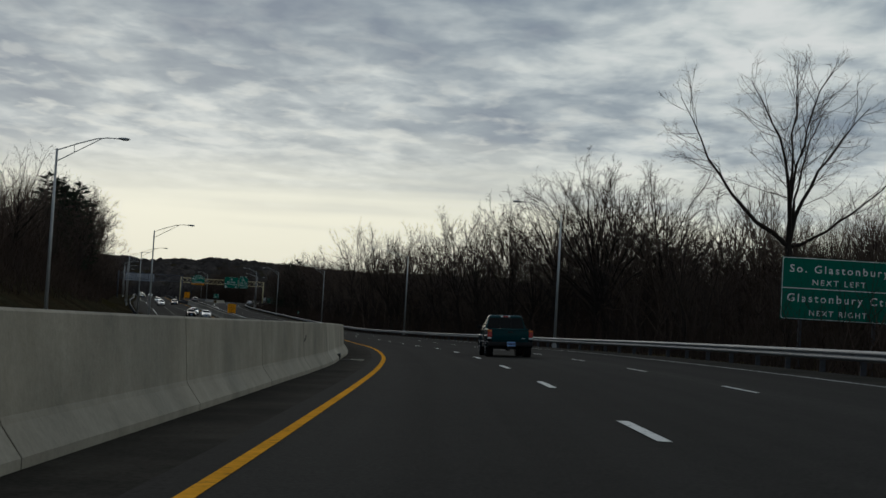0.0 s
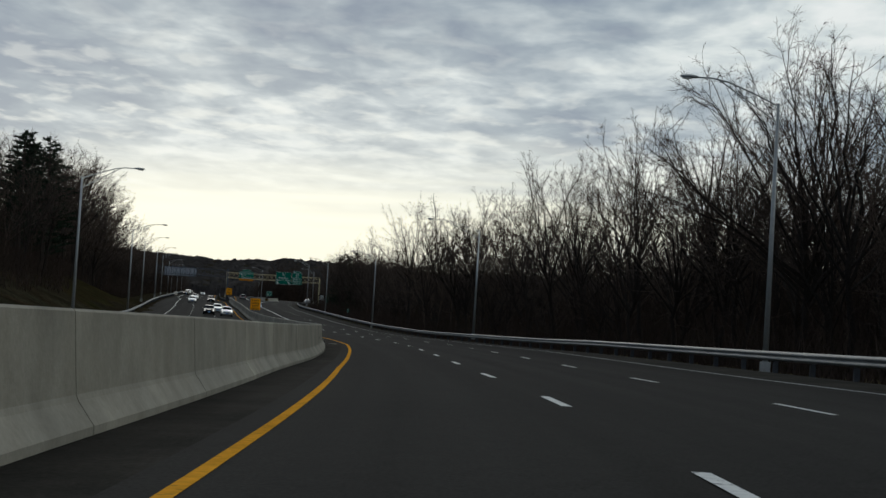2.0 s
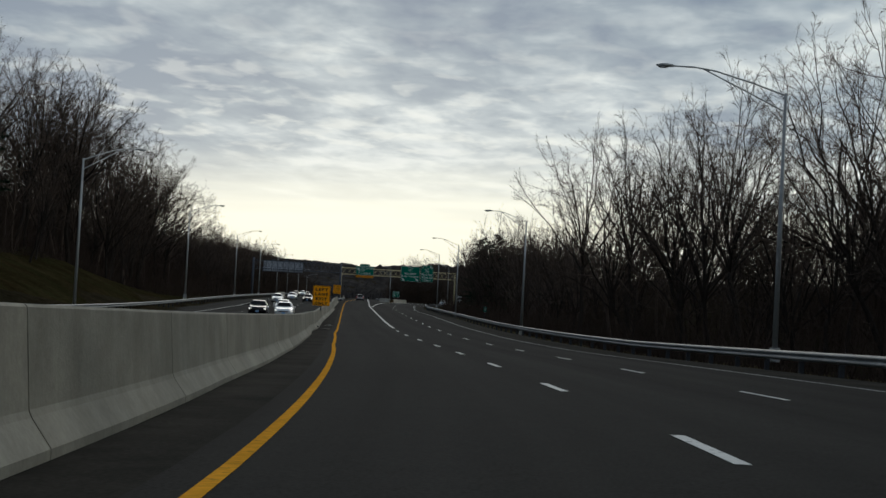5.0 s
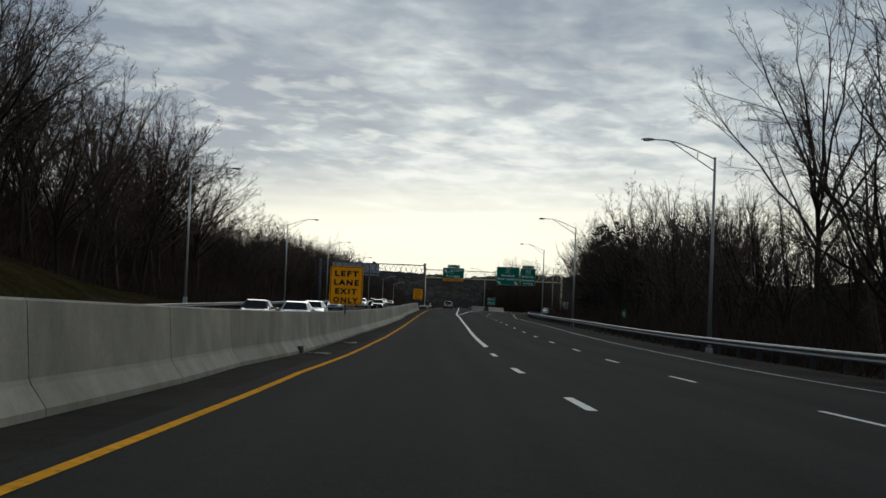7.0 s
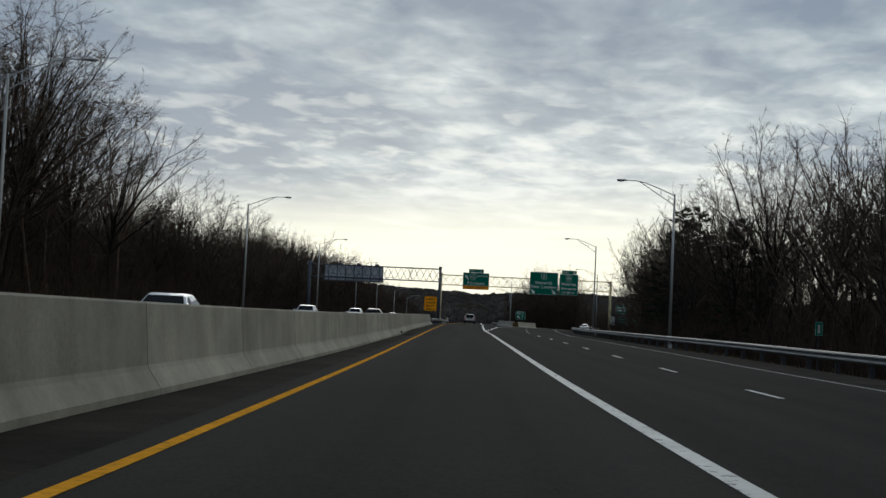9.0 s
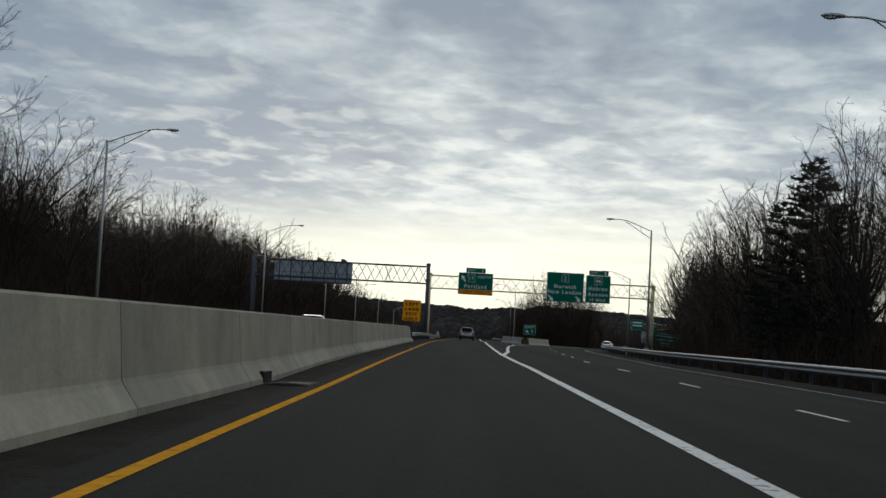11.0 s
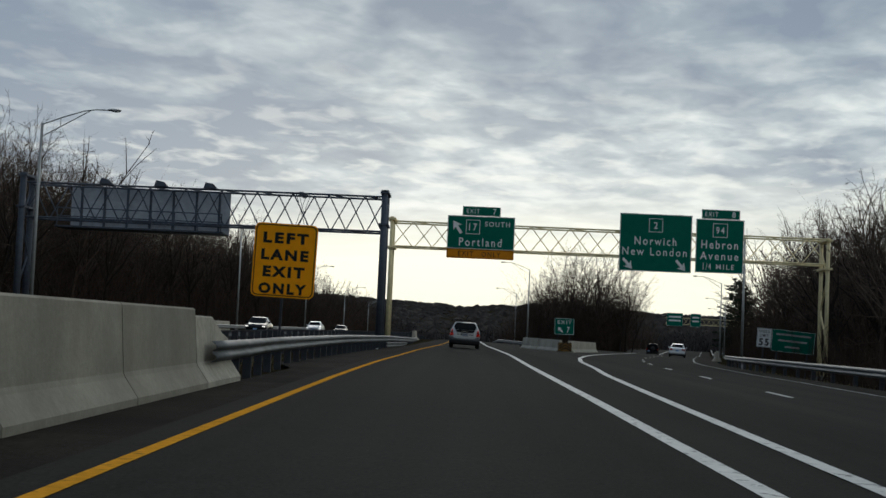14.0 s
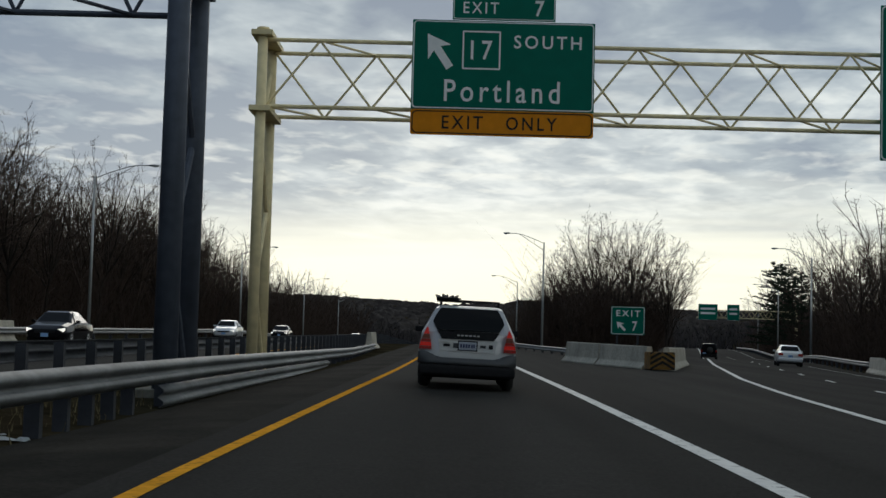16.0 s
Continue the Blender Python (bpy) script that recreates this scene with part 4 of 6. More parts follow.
for x in (-1.2, 1.4):
    bm = bmesh.new()
    box(bm, x - 0.06, x + 0.06, 0.035, 0.15, -1.2, 2.7)
    part("post", bm, POST, e)
# small green marker by the woods
e = empty("mile_marker", spot(316, 14.9, -0.25), "small green distance marker on a thin post", "road sign")
b = board(e, -0.16, 0.16, 1.38, 1.95, GREEN, r=0.03, rim=0.008, label="green board")
bm = bmesh.new()
box(bm, -0.05, 0.05, -0.006, -0.001, 1.48, 1.83)
part("text_bar", bm, WORN_PAINT, b, "pale bar of unreadable figures")
bm = bmesh.new()
box(bm, -0.03, 0.03, 0.035, 0.07, -0.5, 1.9)
part("post", bm, POST, e)

# ---------------------------------------------------------------- sign gantries


def box_truss(e, x0, x1, z0, z1, depth, mat, step, r=0.055, rd=0.032, flip=False):
    """Four chords laced with diagonals between x0 and x1."""
    for y in (0, depth):
        for z in (z0, z1):
            bm = bmesh.new()
            tube(bm, (x0, y, z), (x1, y, z), r, r, 8)
            part("chord", bm, mat, e)
    n = max(2, int(round((x1 - x0) / step)))
    w = (x1 - x0) / n
    for y in (0, depth):
        for k in range(n):
            xa, xb, xm = x0 + k * w, x0 + (k + 1) * w, x0 + (k + 0.5) * w
            za, zb = (z0, z1) if (y == 0) != flip else (z1, z0)
            for p, q in (((xa, y, za), (xm, y, zb)), ((xm, y, zb), (xb, y, za))):
                bm = bmesh.new()
                tube(bm, p, q, rd, rd, 6)
                part("diagonal", bm, mat, e)
    for k in range(n + 1):
        x = x0 + k * w
        for z, xx in ((z0, x), (z1, min(x + w / 2, x1))):
            bm = bmesh.new()
            tube(bm, (xx, 0, z), (min(xx + w / 2, x1), depth, z), rd, rd, 6)
            part("lacing", bm, mat, e)


def column_pair(e, x, z0, z1, depth, mat, r=0.17):
    for y, nm in ((-0.05, "column"), (depth + 0.05, "column")):
        bm = bmesh.new()
        tube(bm, (x, y, z0), (x, y, z1), r, r * 0.92, 14)
        tube(bm, (x, y, z1), (x, y, z1 + 0.06), r * 1.15, r * 1.15, 14)
        part(nm, bm, mat, e, "", True)
    n = 4
    for k in range(n):
        za, zb = z0 + 0.4 + k * (z1 - z0 - 1.0) / n, z0 + 0.4 + (k + 1) * (z1 - z0 - 1.0) / n
        bm = bmesh.new()
        tube(bm, (x, 0 if k % 2 else depth, za), (x, depth if k % 2 else 0, zb), 0.06, 0.06, 8)
        part("brace", bm, mat, e)
    for z in (z1 - 0.05, z1 - 1.78):
        bm = bmesh.new()
        box(bm, x - 0.24, x + 0.24, -0.28, depth + 0.28, z - 0.09, z + 0.03, 0.01)
        part("bracket", bm, mat, e)
    bm = bmesh.new()
    box(bm, x - 0.45, x + 0.45, -0.5, depth + 0.5, z0 - 0.5, z0 + 0.12, 0.02)
    part("footing", bm, COLLAR, e)


gm = spot(480.0, 0.0)
gan = empty("sign_gantry", gm, "cream painted tubular steel sign gantry across the road", "sign gantry")
column_pair(gan, -4.5, -0.1, 7.75, 1.55, CREAM, 0.125)
column_pair(gan, 22.2, -0.9, 7.55, 1.55, CREAM, 0.125)
box_truss(gan, -4.4, 22.1, 6.02, 7.55, 1.5, CREAM, 2.41, 0.05, 0.028)


def hung(name, label, x0, x1, z0, z1, mat=GREEN):
    e = empty(name, gm @ Matrix.Translation((0, -0.32, 0)), label, "road sign", "overhead guide signs")
    b = board(e, x0, x1, z0, z1, mat, label="green board", r=0.10, rim=0.035)
    for x in np.linspace(x0 + 0.4, x1 - 0.4, 3):
        bm = bmesh.new()
        box(bm, x - 0.04, x + 0.04, 0.035, 0.26, z0 + 0.1, z1 - 0.1)
        part("hanger", bm, GALV, e)
    return e, b


e, b = hung("guide_sign", "green overhead sign for route 17 south to Portland, exit only", -1.09, 3.02, 6.0, 8.03)
lettering("SOUTH", 1.20, 2.72, 7.42, 7.72, -0.004, SIGNWHITE, b, 0.02)
lettering("Portland", -0.35, 2.25, 6.18, 6.68, -0.004, SIGNWHITE, b, 0.015)
shield(b, 0.04, 0.90, 6.92, 7.80, "17", 0)
arrow(b, -0.50, 7.34, 0.86, 34, SIGNWHITE, 0)
bm = bmesh.new()
polygon_prism(bm, round_rect(-1.09, 3.02, 5.42, 5.992, 0.06), 0.0, 0.03)
o = part("exit_only_panel", bm, SIGNORANGE, e, "amber exit only panel")
bm = bmesh.new()
ring_prism(bm, round_rect(-1.06, 2.99, 5.45, 5.965, 0.11), round_rect(-1.035, 2.965, 5.475, 5.94, 0.09), -0.006, -0.001)
part("border", bm, SIGNBLACK, o, "black border line")
lettering("EXIT", -0.38, 0.54, 5.56, 5.86, -0.004, SIGNBLACK, o, 0.01)
lettering("ONLY", 1.06, 2.20, 5.56, 5.86, -0.004, SIGNBLACK, o, 0.01)
t7 = board(e, -0.20, 2.12, 8.05, 8.62, GREEN, r=0.05, rim=0.02, name="exit_tab", label="green exit number tab")
lettering("EXIT", 0.04, 0.84, 8.20, 8.46, -0.004, SIGNWHITE, t7, 0.015)
lettering("7", 1.66, 1.86, 8.16, 8.52, -0.004, SIGNWHITE, t7, 0.03)

e, b = hung("guide_sign", "green overhead sign for route 2 to Norwich and New London", 9.44, 13.83, 5.10, 8.62)
shield(b, 11.2, 12.05, 7.52, 8.36, "2", 0)
lettering("Norwich", 10.35, 12.9, 6.72, 7.22, -0.004, SIGNWHITE, b, 0.015)
lettering("New London", 9.62, 13.55, 6.08, 6.56, -0.004, SIGNWHITE, b, 0.012)
arrow(b, 9.98, 5.52, 0.80, 222, SIGNWHITE, 0)
arrow(b, 13.22, 5.52, 0.80, 222, SIGNWHITE, 0)

e, b = hung("guide_sign", "green overhead sign for exit 8, route 94 Hebron Avenue", 14.08, 17.0, 5.18, 8.46)
shield(b, 15.1, 16.0, 7.36, 8.22, "94", 0)
lettering("Hebron", 14.42, 16.65, 6.66, 7.16, -0.004, SIGNWHITE, b, 0.015)
lettering("Avenue", 14.36, 16.70, 5.98, 6.46, -0.004, SIGNWHITE, b, 0.015)
lettering("1/4", 14.55, 15.05, 5.36, 5.78, -0.004, SIGNWHITE, b, 0.01)
lettering("MILE", 15.35, 16.45, 5.42, 5.72, -0.004, SIGNWHITE, b, 0.012)
t8 = board(e, 14.40, 16.72, 8.48, 9.05, GREEN, r=0.05, rim=0.02, name="exit_tab", label="green exit number tab")
lettering("EXIT", 14.6, 15.4, 8.63, 8.90, -0.004, SIGNWHITE, t8, 0.015)
lettering("8", 16.24, 16.46, 8.60, 8.94, -0.004, SIGNWHITE, t8, 0.03)

# oncoming side: dark steel gantry with the back of a message board
vm = spot(470.0, 0.0)
van = empty("sign_gantry", vm, "slate grey steel sign gantry over the oncoming lanes", "sign gantry")
column_pair(van, -4.4, -0.1, 8.35, 1.5, BLUESTEEL, 0.19)
column_pair(van, -24.2, 0.0, 8.5, 1.5, BLUESTEEL, 0.19)
box_truss(van, -24.1, -4.5, 6.15, 8.05, 1.45, BLUESTEEL, 1.9, 0.055, 0.034)
# splice clamps and thin tie rods at the span's joint
for y in (0.0, 1.45):
    for z in (6.15, 8.05):
        bm = bmesh.new()
        tube(bm, (-9.05, y, z), (-8.85, y, z), 0.10, 0.10, 10)
        part("splice_clamp", bm, BLUESTEEL, van)
    for xa, xb in ((-9.25, -8.65), (-8.65, -9.25)):
        bm = bmesh.new()
        tube(bm, (xa, y, 6.15), (xb, y, 8.05), 0.014, 0.014, 6)
        part("tie_rod", bm, BLUESTEEL, van)
e = empty("message_board", vm @ Matrix.Translation((0, 1.75, 0)), "back of a grey aluminium message board on the gantry", "road sign")
bm = bmesh.new()
box(bm, -22.0, -13.1, 0, 0.10, 5.72, 8.05, 0.02)
part("panel", bm, SIGNBACK, e, "blue grey panel back")
for x in np.linspace(-21.4, -13.7, 7):
    bm = bmesh.new()
    box(bm, x - 0.06, x + 0.06, -0.10, -0.002, 5.74, 8.03)
    part("rib", bm, BLUESTEEL, e)
e = empty("maintenance_walkway", vm, "dark grated maintenance walkway under the message board", "walkway")
bm = bmesh.new()
box(bm, -22.1, -13.0, -0.9, 1.2, 5.62, 5.70)
part("deck", bm, BLUESTEEL, e)
for z in (6.2, 6.65):
    bm = bmesh.new()
    tube(bm, (-22.0, -0.85, z), (-13.1, -0.85, z), 0.03, 0.03, 6)
    part("rail", bm, BLUESTEEL, e)
for x in np.linspace(-22.0, -13.1, 8):
    bm = bmesh.new()
    tube(bm, (x, -0.85, 5.68), (x, -0.85, 6.65), 0.03, 0.03, 6)
    part("stanchion", bm, BLUESTEEL, e)
for x in (-19.6, -16.6, -13.9):
    bm = bmesh.new()
    polygon_prism(bm, [(x - 0.4, 8.1), (x + 0.35, 8.1), (x + 0.1, 8.35), (x - 0.3, 8.42)], -0.2, 0.3)
    part("lamp_housing", bm, BLUESTEEL, e)

# next gantry far down the through lanes
fg = spot(700.0, 48.2)
e = empty("sign_gantry", fg, "distant cream steel sign gantry over the through lanes", "sign gantry")
column_pair(e, 13.0, -0.2, 7.6, 0.95, CREAM)
box_truss(e, -4.8, 13.0, 6.0, 7.4, 0.9, CREAM, 1.9)
for x0, x1 in ((-4.6, -1.2), (0.5, 2.7)):
    q = empty("guide_sign", fg @ Matrix.Translation((0, -0.32, 0)), "distant green overhead guide sign", "road sign", "overhead guide signs")
    b = board(q, x0, x1, 5.6, 8.4, GREEN, label="green board")
    for z in (7.4, 6.6):
        bm = bmesh.new()
        box(bm, x0 + 0.4, x1 - 0.4, -0.006, -0.001, z, z + 0.35)
        part("text_bar", bm, SIGNWHITE, b, "pale bar of unreadable writing")
    bm = bmesh.new()
    box(bm, (x0 + x1) / 2 - 0.05, (x0 + x1) / 2 + 0.05, 0.035, 0.26, 5.7, 8.2)
    part("hanger", bm, GALV, q)

# ---------------------------------------------------------------- vehicles


def loft(stations, mat, name, parent, label=""):
    """A car shell from cross-sections: y, then half-outline (x, z) pairs from sill to roof."""
    bm = bmesh.new()
    rows = []
    for y, *pts in stations:
        half = [bm.verts.new((x, y, z)) for x, z in pts]
        other = [bm.verts.new((-x, y, z)) for x, z in pts][::-1]
        rows.append(half + other)
    n = len(rows[0])
    for a, b in zip(rows[:-1], rows[1:]):
        for k in range(n):
            j = (k + 1) % n
            bm.faces.new((a[k], a[j], b[j], b[k]))
    bm.faces.new(rows[0])
    bm.faces.new(rows[-1][::-1])
    bmesh.ops.recalc_face_normals(bm, faces=bm.faces)
    e = [e for e in bm.edges if e.calc_length() > 0.05]
    bmesh.ops.bevel(bm, geom=e, offset=0.025, segments=2, affect="EDGES", profile=0.6, clamp_overlap=True)
    return part(name, bm, mat, parent, label, True)


def facet(parent, name, pts, mat, thick=0.012, label=""):
    """A thin panel lying on a shell: corner points, pushed out along its normal."""
    p = [Vector(q) for q in pts]
    n = (p[1] - p[0]).cross(p[2] - p[0]).normalized()
    bm = bmesh.new()
    a = [bm.verts.new(q + n * 0.004) for q in p]
    b = [bm.verts.new(q + n * thick) for q in p]
    bm.faces.new(b)
    for k in range(len(p)):
        j = (k + 1) % len(p)
        bm.faces.new((a[k], a[j], b[j], b[k]))
    return part(name, bm, mat, parent, label)


def wheel(parent, x, y, r, w, spokes=5):
    sgn = 1 if x > 0 else -1
    bm = bmesh.new()
    tube(bm, (x - sgn * w, y, r), (x, y, r), r, r, 28)
    e = [e for e in bm.edges if len(e.link_faces) == 2 and abs(e.link_faces[0].normal.dot(e.link_faces[1].normal)) < 0.3]
    bmesh.ops.bevel(bm, geom=e, offset=0.035, segments=2, affect="EDGES")
    t = part("tyre", bm, RUBBER, parent, "black rubber tyre", True)
    bm = bmesh.new()
    tube(bm, (x - sgn * 0.05, y, r), (x + sgn * 0.004, y, r), r * 0.64, r * 0.60, 24)
    rim = part("rim", bm, RIM, t, "alloy wheel rim")
    # the rim is solid; black discs stand in for the shade inside its holes
    bm = bmesh.new()
    for k in range(spokes):
        a = 2 * math.pi * (k + 0.5) / spokes
        c = Vector((x + sgn * 0.008, y + math.cos(a) * r * 0.36, r + math.sin(a) * r * 0.36))
        bmesh.ops.create_cone(bm, cap_ends=True, segments=8, radius1=r * 0.13, radius2=r * 0.13, depth=0.012, matrix=Matrix.Translation(c) @ Euler((0, radians(90), 0)).to_matrix().to_4x4())
    part("rim_hole", bm, BLACKPL, t, "black disc for a shaded opening in the rim")


def plate(parent, x, y, z, w=0.305, h=0.155, mat=PLATEBLUE):
    bm = bmesh.new()
    box(bm, x - w / 2, x + w / 2, y - 0.012, y, z - h / 2, z + h / 2, 0.008)
    p = part("number_plate", bm, mat, parent, "pale blue number plate")
    for k, (a, b) in enumerate(((-0.42, -0.31), (-0.27, -0.16), (-0.12, -0.01), (0.03, 0.14), (0.20, 0.29), (0.32, 0.41))):
        bm = bmesh.new()
        box(bm, x + a * w, x + b * w, y - 0.016, y - 0.013, z - h * 0.22, z + h * 0.22)
        part("plate_bar", bm, PLATEINK, p, "dark bar in place of the number")


def mirrors(parent, x, y, z, mat):
    for s in (-1, 1):
        bm = bmesh.new()
        box(bm, min(s * x, s * (x + 0.17)), max(s * x, s * (x + 0.17)), y - 0.05, y + 0.07, z, z + 0.12, 0.03)
        part("door_mirror", bm, mat, parent, "", True)


def sec(y, zb, ws, zm, wm, zbelt, wbelt, zt, wt):
    return (y, (ws * 0.9, zb), (ws, zb + 0.08), (wm, zm), (wbelt, zbelt), (wt, zt - 0.03), (wt * 0.86, zt))


def side_glass(body, pts):
    for s in (1, -1):
        q = [(s * x, y, z) for x, y, z in pts]
        facet(body, "side_window", q if s < 0 else q[::-1], GLASS, 0.008)


def underbody(e, y0, y1, w, z0=0.20, z1=0.45):
    bm = bmesh.new()
    box(bm, -w, w, y0, y1, z0, z1, 0.03)
    part("underbody", bm, BLACKPL, e, "dark underbody")


def wagon(m, label):
    e = empty("estate_car", m, label, "car", "cars")
    st = [sec(0.00, 0.40, 0.82, 0.66, 0.855, 1.00, 0.80, 1.04, 0.775), sec(0.10, 0.36, 0.84, 0.66, 0.865, 1.00, 0.82, 1.20, 0.71), sec(0.30, 0.34, 0.84, 0.66, 0.868, 1.00, 0.83, 1.49, 0.60),
          sec(0.45, 0.34, 0.84, 0.66, 0.868, 1.00, 0.83, 1.535, 0.585), sec(2.2, 0.30, 0.84, 0.64, 0.868, 0.98, 0.84, 1.55, 0.585), sec(2.75, 0.30, 0.84, 0.64, 0.868, 0.97, 0.84, 1.47, 0.57),
          sec(3.40, 0.30, 0.84, 0.62, 0.868, 0.95, 0.82, 1.03, 0.74), sec(4.15, 0.32, 0.82, 0.60, 0.84, 0.82, 0.78, 0.92, 0.70), sec(4.45, 0.36, 0.72, 0.56, 0.76, 0.70, 0.70, 0.76, 0.62)]
    body = loft(st, DIMSILVER, "body", e, "silver painted body")
    # tailgate glass with a black garnish below it
    facet(body, "rear_window", [(-0.55, 0.005, 1.07), (0.55, 0.005, 1.07), (0.63, 0.095, 1.21), (0.60, 0.15, 1.30), (0.505, 0.28, 1.47), (-0.505, 0.28, 1.47), (-0.60, 0.15, 1.30), (-0.63, 0.095, 1.21)], GLASS, 0.026, "dark tailgate window")
    facet(body, "garnish", [(-0.46, -0.006, 0.915), (0.46, -0.006, 0.915), (0.55, -0.002, 1.06), (-0.55, -0.002, 1.06)], BLACKPL, 0.026, "black garnish strip under the window")
    bm = bmesh.new()
    tube(bm, (-0.40, -0.03, 1.075), (0.14, -0.02, 1.09), 0.012, 0.008, 6)
    part("wiper", bm, BLACKPL, body, "rear wiper")
    for x in (-0.17, -0.10, -0.03, 0.04, 0.11, 0.18):
        bm = bmesh.new()
        box(bm, x - 0.022, x + 0.022, -0.042, -0.034, 0.975, 1.0)
        part("badge", bm, STICKER, body, "plain badge bar")
    for s in (-1, 1):
        inner = lambda z: 0.632 + 0.075 * max(0.0, (z - 0.71) / 0.39) ** 1.3
        outer = lambda z: 0.850 - 0.115 * max(0.0, (z - 0.71) / 0.39) ** 1.6
        for z0, z1, mt in ((0.71, 0.765, REDLENS), (0.77, 0.84, BRAKE), (0.845, 0.90, REDLENS), (0.905, 0.98, CLEARRED), (0.985, 1.115, BRAKE)):
            bm = bmesh.new()
            polygon_prism(bm, [(s * inner(z0), z0), (s * outer(z0), z0), (s * outer(z1), z1), (s * inner(z1), z1)][::s], -0.045, 0.14)
            part("tail_lamp", bm, mt, body, "red tail lamp section")
    facet(body, "tailgate_panel", [(-0.48, -0.004, 0.69), (0.48, -0.004, 0.69), (0.53, -0.004, 0.915), (-0.53, -0.004, 0.915)], WHITECAR, 0.014, "pale recessed tailgate panel")
    for x, w, h, mt in ((-0.37, 0.12, 0.045, BLACKPL), (-0.38, 0.16, 0.03, STICKER), (-0.215, 0.08, 0.09, PLASTIC), (0.27, 0.10, 0.05, PLASTIC), (0.41, 0.075, 0.075, BLACKPL)):
        bm = bmesh.new()
        dz = 0.05 if mt is STICKER else 0.0
        box(bm, x - w / 2, x + w / 2, -0.026, -0.020, 0.80 + dz - h / 2, 0.80 + dz + h / 2)
        part("sticker", bm, mt, body, "small bumper sticker")
    bm = bmesh.new()
    box(bm, -0.175, 0.175, -0.024, -0.019, 0.71, 0.895, 0.0)
    part("plate_frame", bm, BLACKPL, e, "black number plate frame")
    plate(e, 0.0, -0.026, 0.80, 0.31, 0.145, PLATEGREY)
    bm = bmesh.new()
    polygon_prism(bm, [(-0.85, 0.705), (-0.66, 0.655), (-0.52, 0.575), (0.52, 0.575), (0.66, 0.655), (0.85, 0.705), (0.868, 0.60), (0.865, 0.42), (-0.865, 0.42), (-0.868, 0.60)][::-1], -0.09, 0.32)
    bmesh.ops.recalc_face_normals(bm, faces=bm.faces)
    bmesh.ops.bevel(bm, geom=bm.edges[:], offset=0.035, segments=2, affect="EDGES", clamp_overlap=True)
    part("bumper", bm, BUMPERGREY, e, "grey painted rear bumper", True)
    bm = bmesh.new()
    box(bm, -0.855, 0.855, -0.10, 0.30, 0.25, 0.445, 0.05)
    part("lower_bumper", bm, BLACKPL, e, "dark plastic lower bumper", True)
    side_glass(body, [(0.845, 0.50, 1.02), (0.845, 2.70, 1.02), (0.64, 2.45, 1.44), (0.64, 0.60, 1.44)])
    facet(body, "windscreen", [(0.68, 3.33, 1.06), (-0.68, 3.33, 1.06), (-0.54, 2.80, 1.44), (0.54, 2.80, 1.44)], GLASS, 0.012)
    for x in (-0.86, 0.86):
        for y in (0.92, 3.45):
            wheel(e, x, y, 0.335, 0.22)
    underbody(e, 0.12, 4.2, 0.78)
    bm = bmesh.new()
    tube(bm, (0.42, -0.02, 0.30), (0.42, 0.5, 0.32), 0.035, 0.035, 10)
    part("exhaust_pipe", bm, PLASTIC, e)
    mirrors(e, 0.84, 2.85, 1.02, BLACKPL)
    for s in (-1, 1):
        bm = bmesh.new()
        tube(bm, (s * 0.52, 0.45, 1.60), (s * 0.52, 2.3, 1.61), 0.022, 0.022, 8)
        for y in (0.5, 1.3, 2.2):
            tube(bm, (s * 0.52, y, 1.52), (s * 0.52, y, 1.60), 0.02, 0.02, 6)
        part("roof_rail", bm, BLACKPL, e, "black roof rail")
    for y in (0.75, 1.75):
        bm = bmesh.new()
        box(bm, -0.60, 0.55, y - 0.03, y + 0.03, 1.62, 1.65)
        part("crossbar", bm, BLACKPL, e, "black crossbar")
    bm = bmesh.new()
    rk = random.Random(4)
    for k in range(16):
        x, y = rk.uniform(-0.58, -0.22), rk.uniform(0.55, 1.5)
        tube(bm, (x, y, 1.655), (x + rk.uniform(-0.12, 0.12), y + rk.uniform(0.1, 0.4), 1.66 + rk.uniform(0.02, 0.09)), 0.035, 0.022, 6)
    box(bm, -0.60, -0.20, 0.60, 1.7, 1.65, 1.685, 0.015)
    part("rack_carrier", bm, BLACKPL, e, "folded black carrier on the roof rack")
    return e


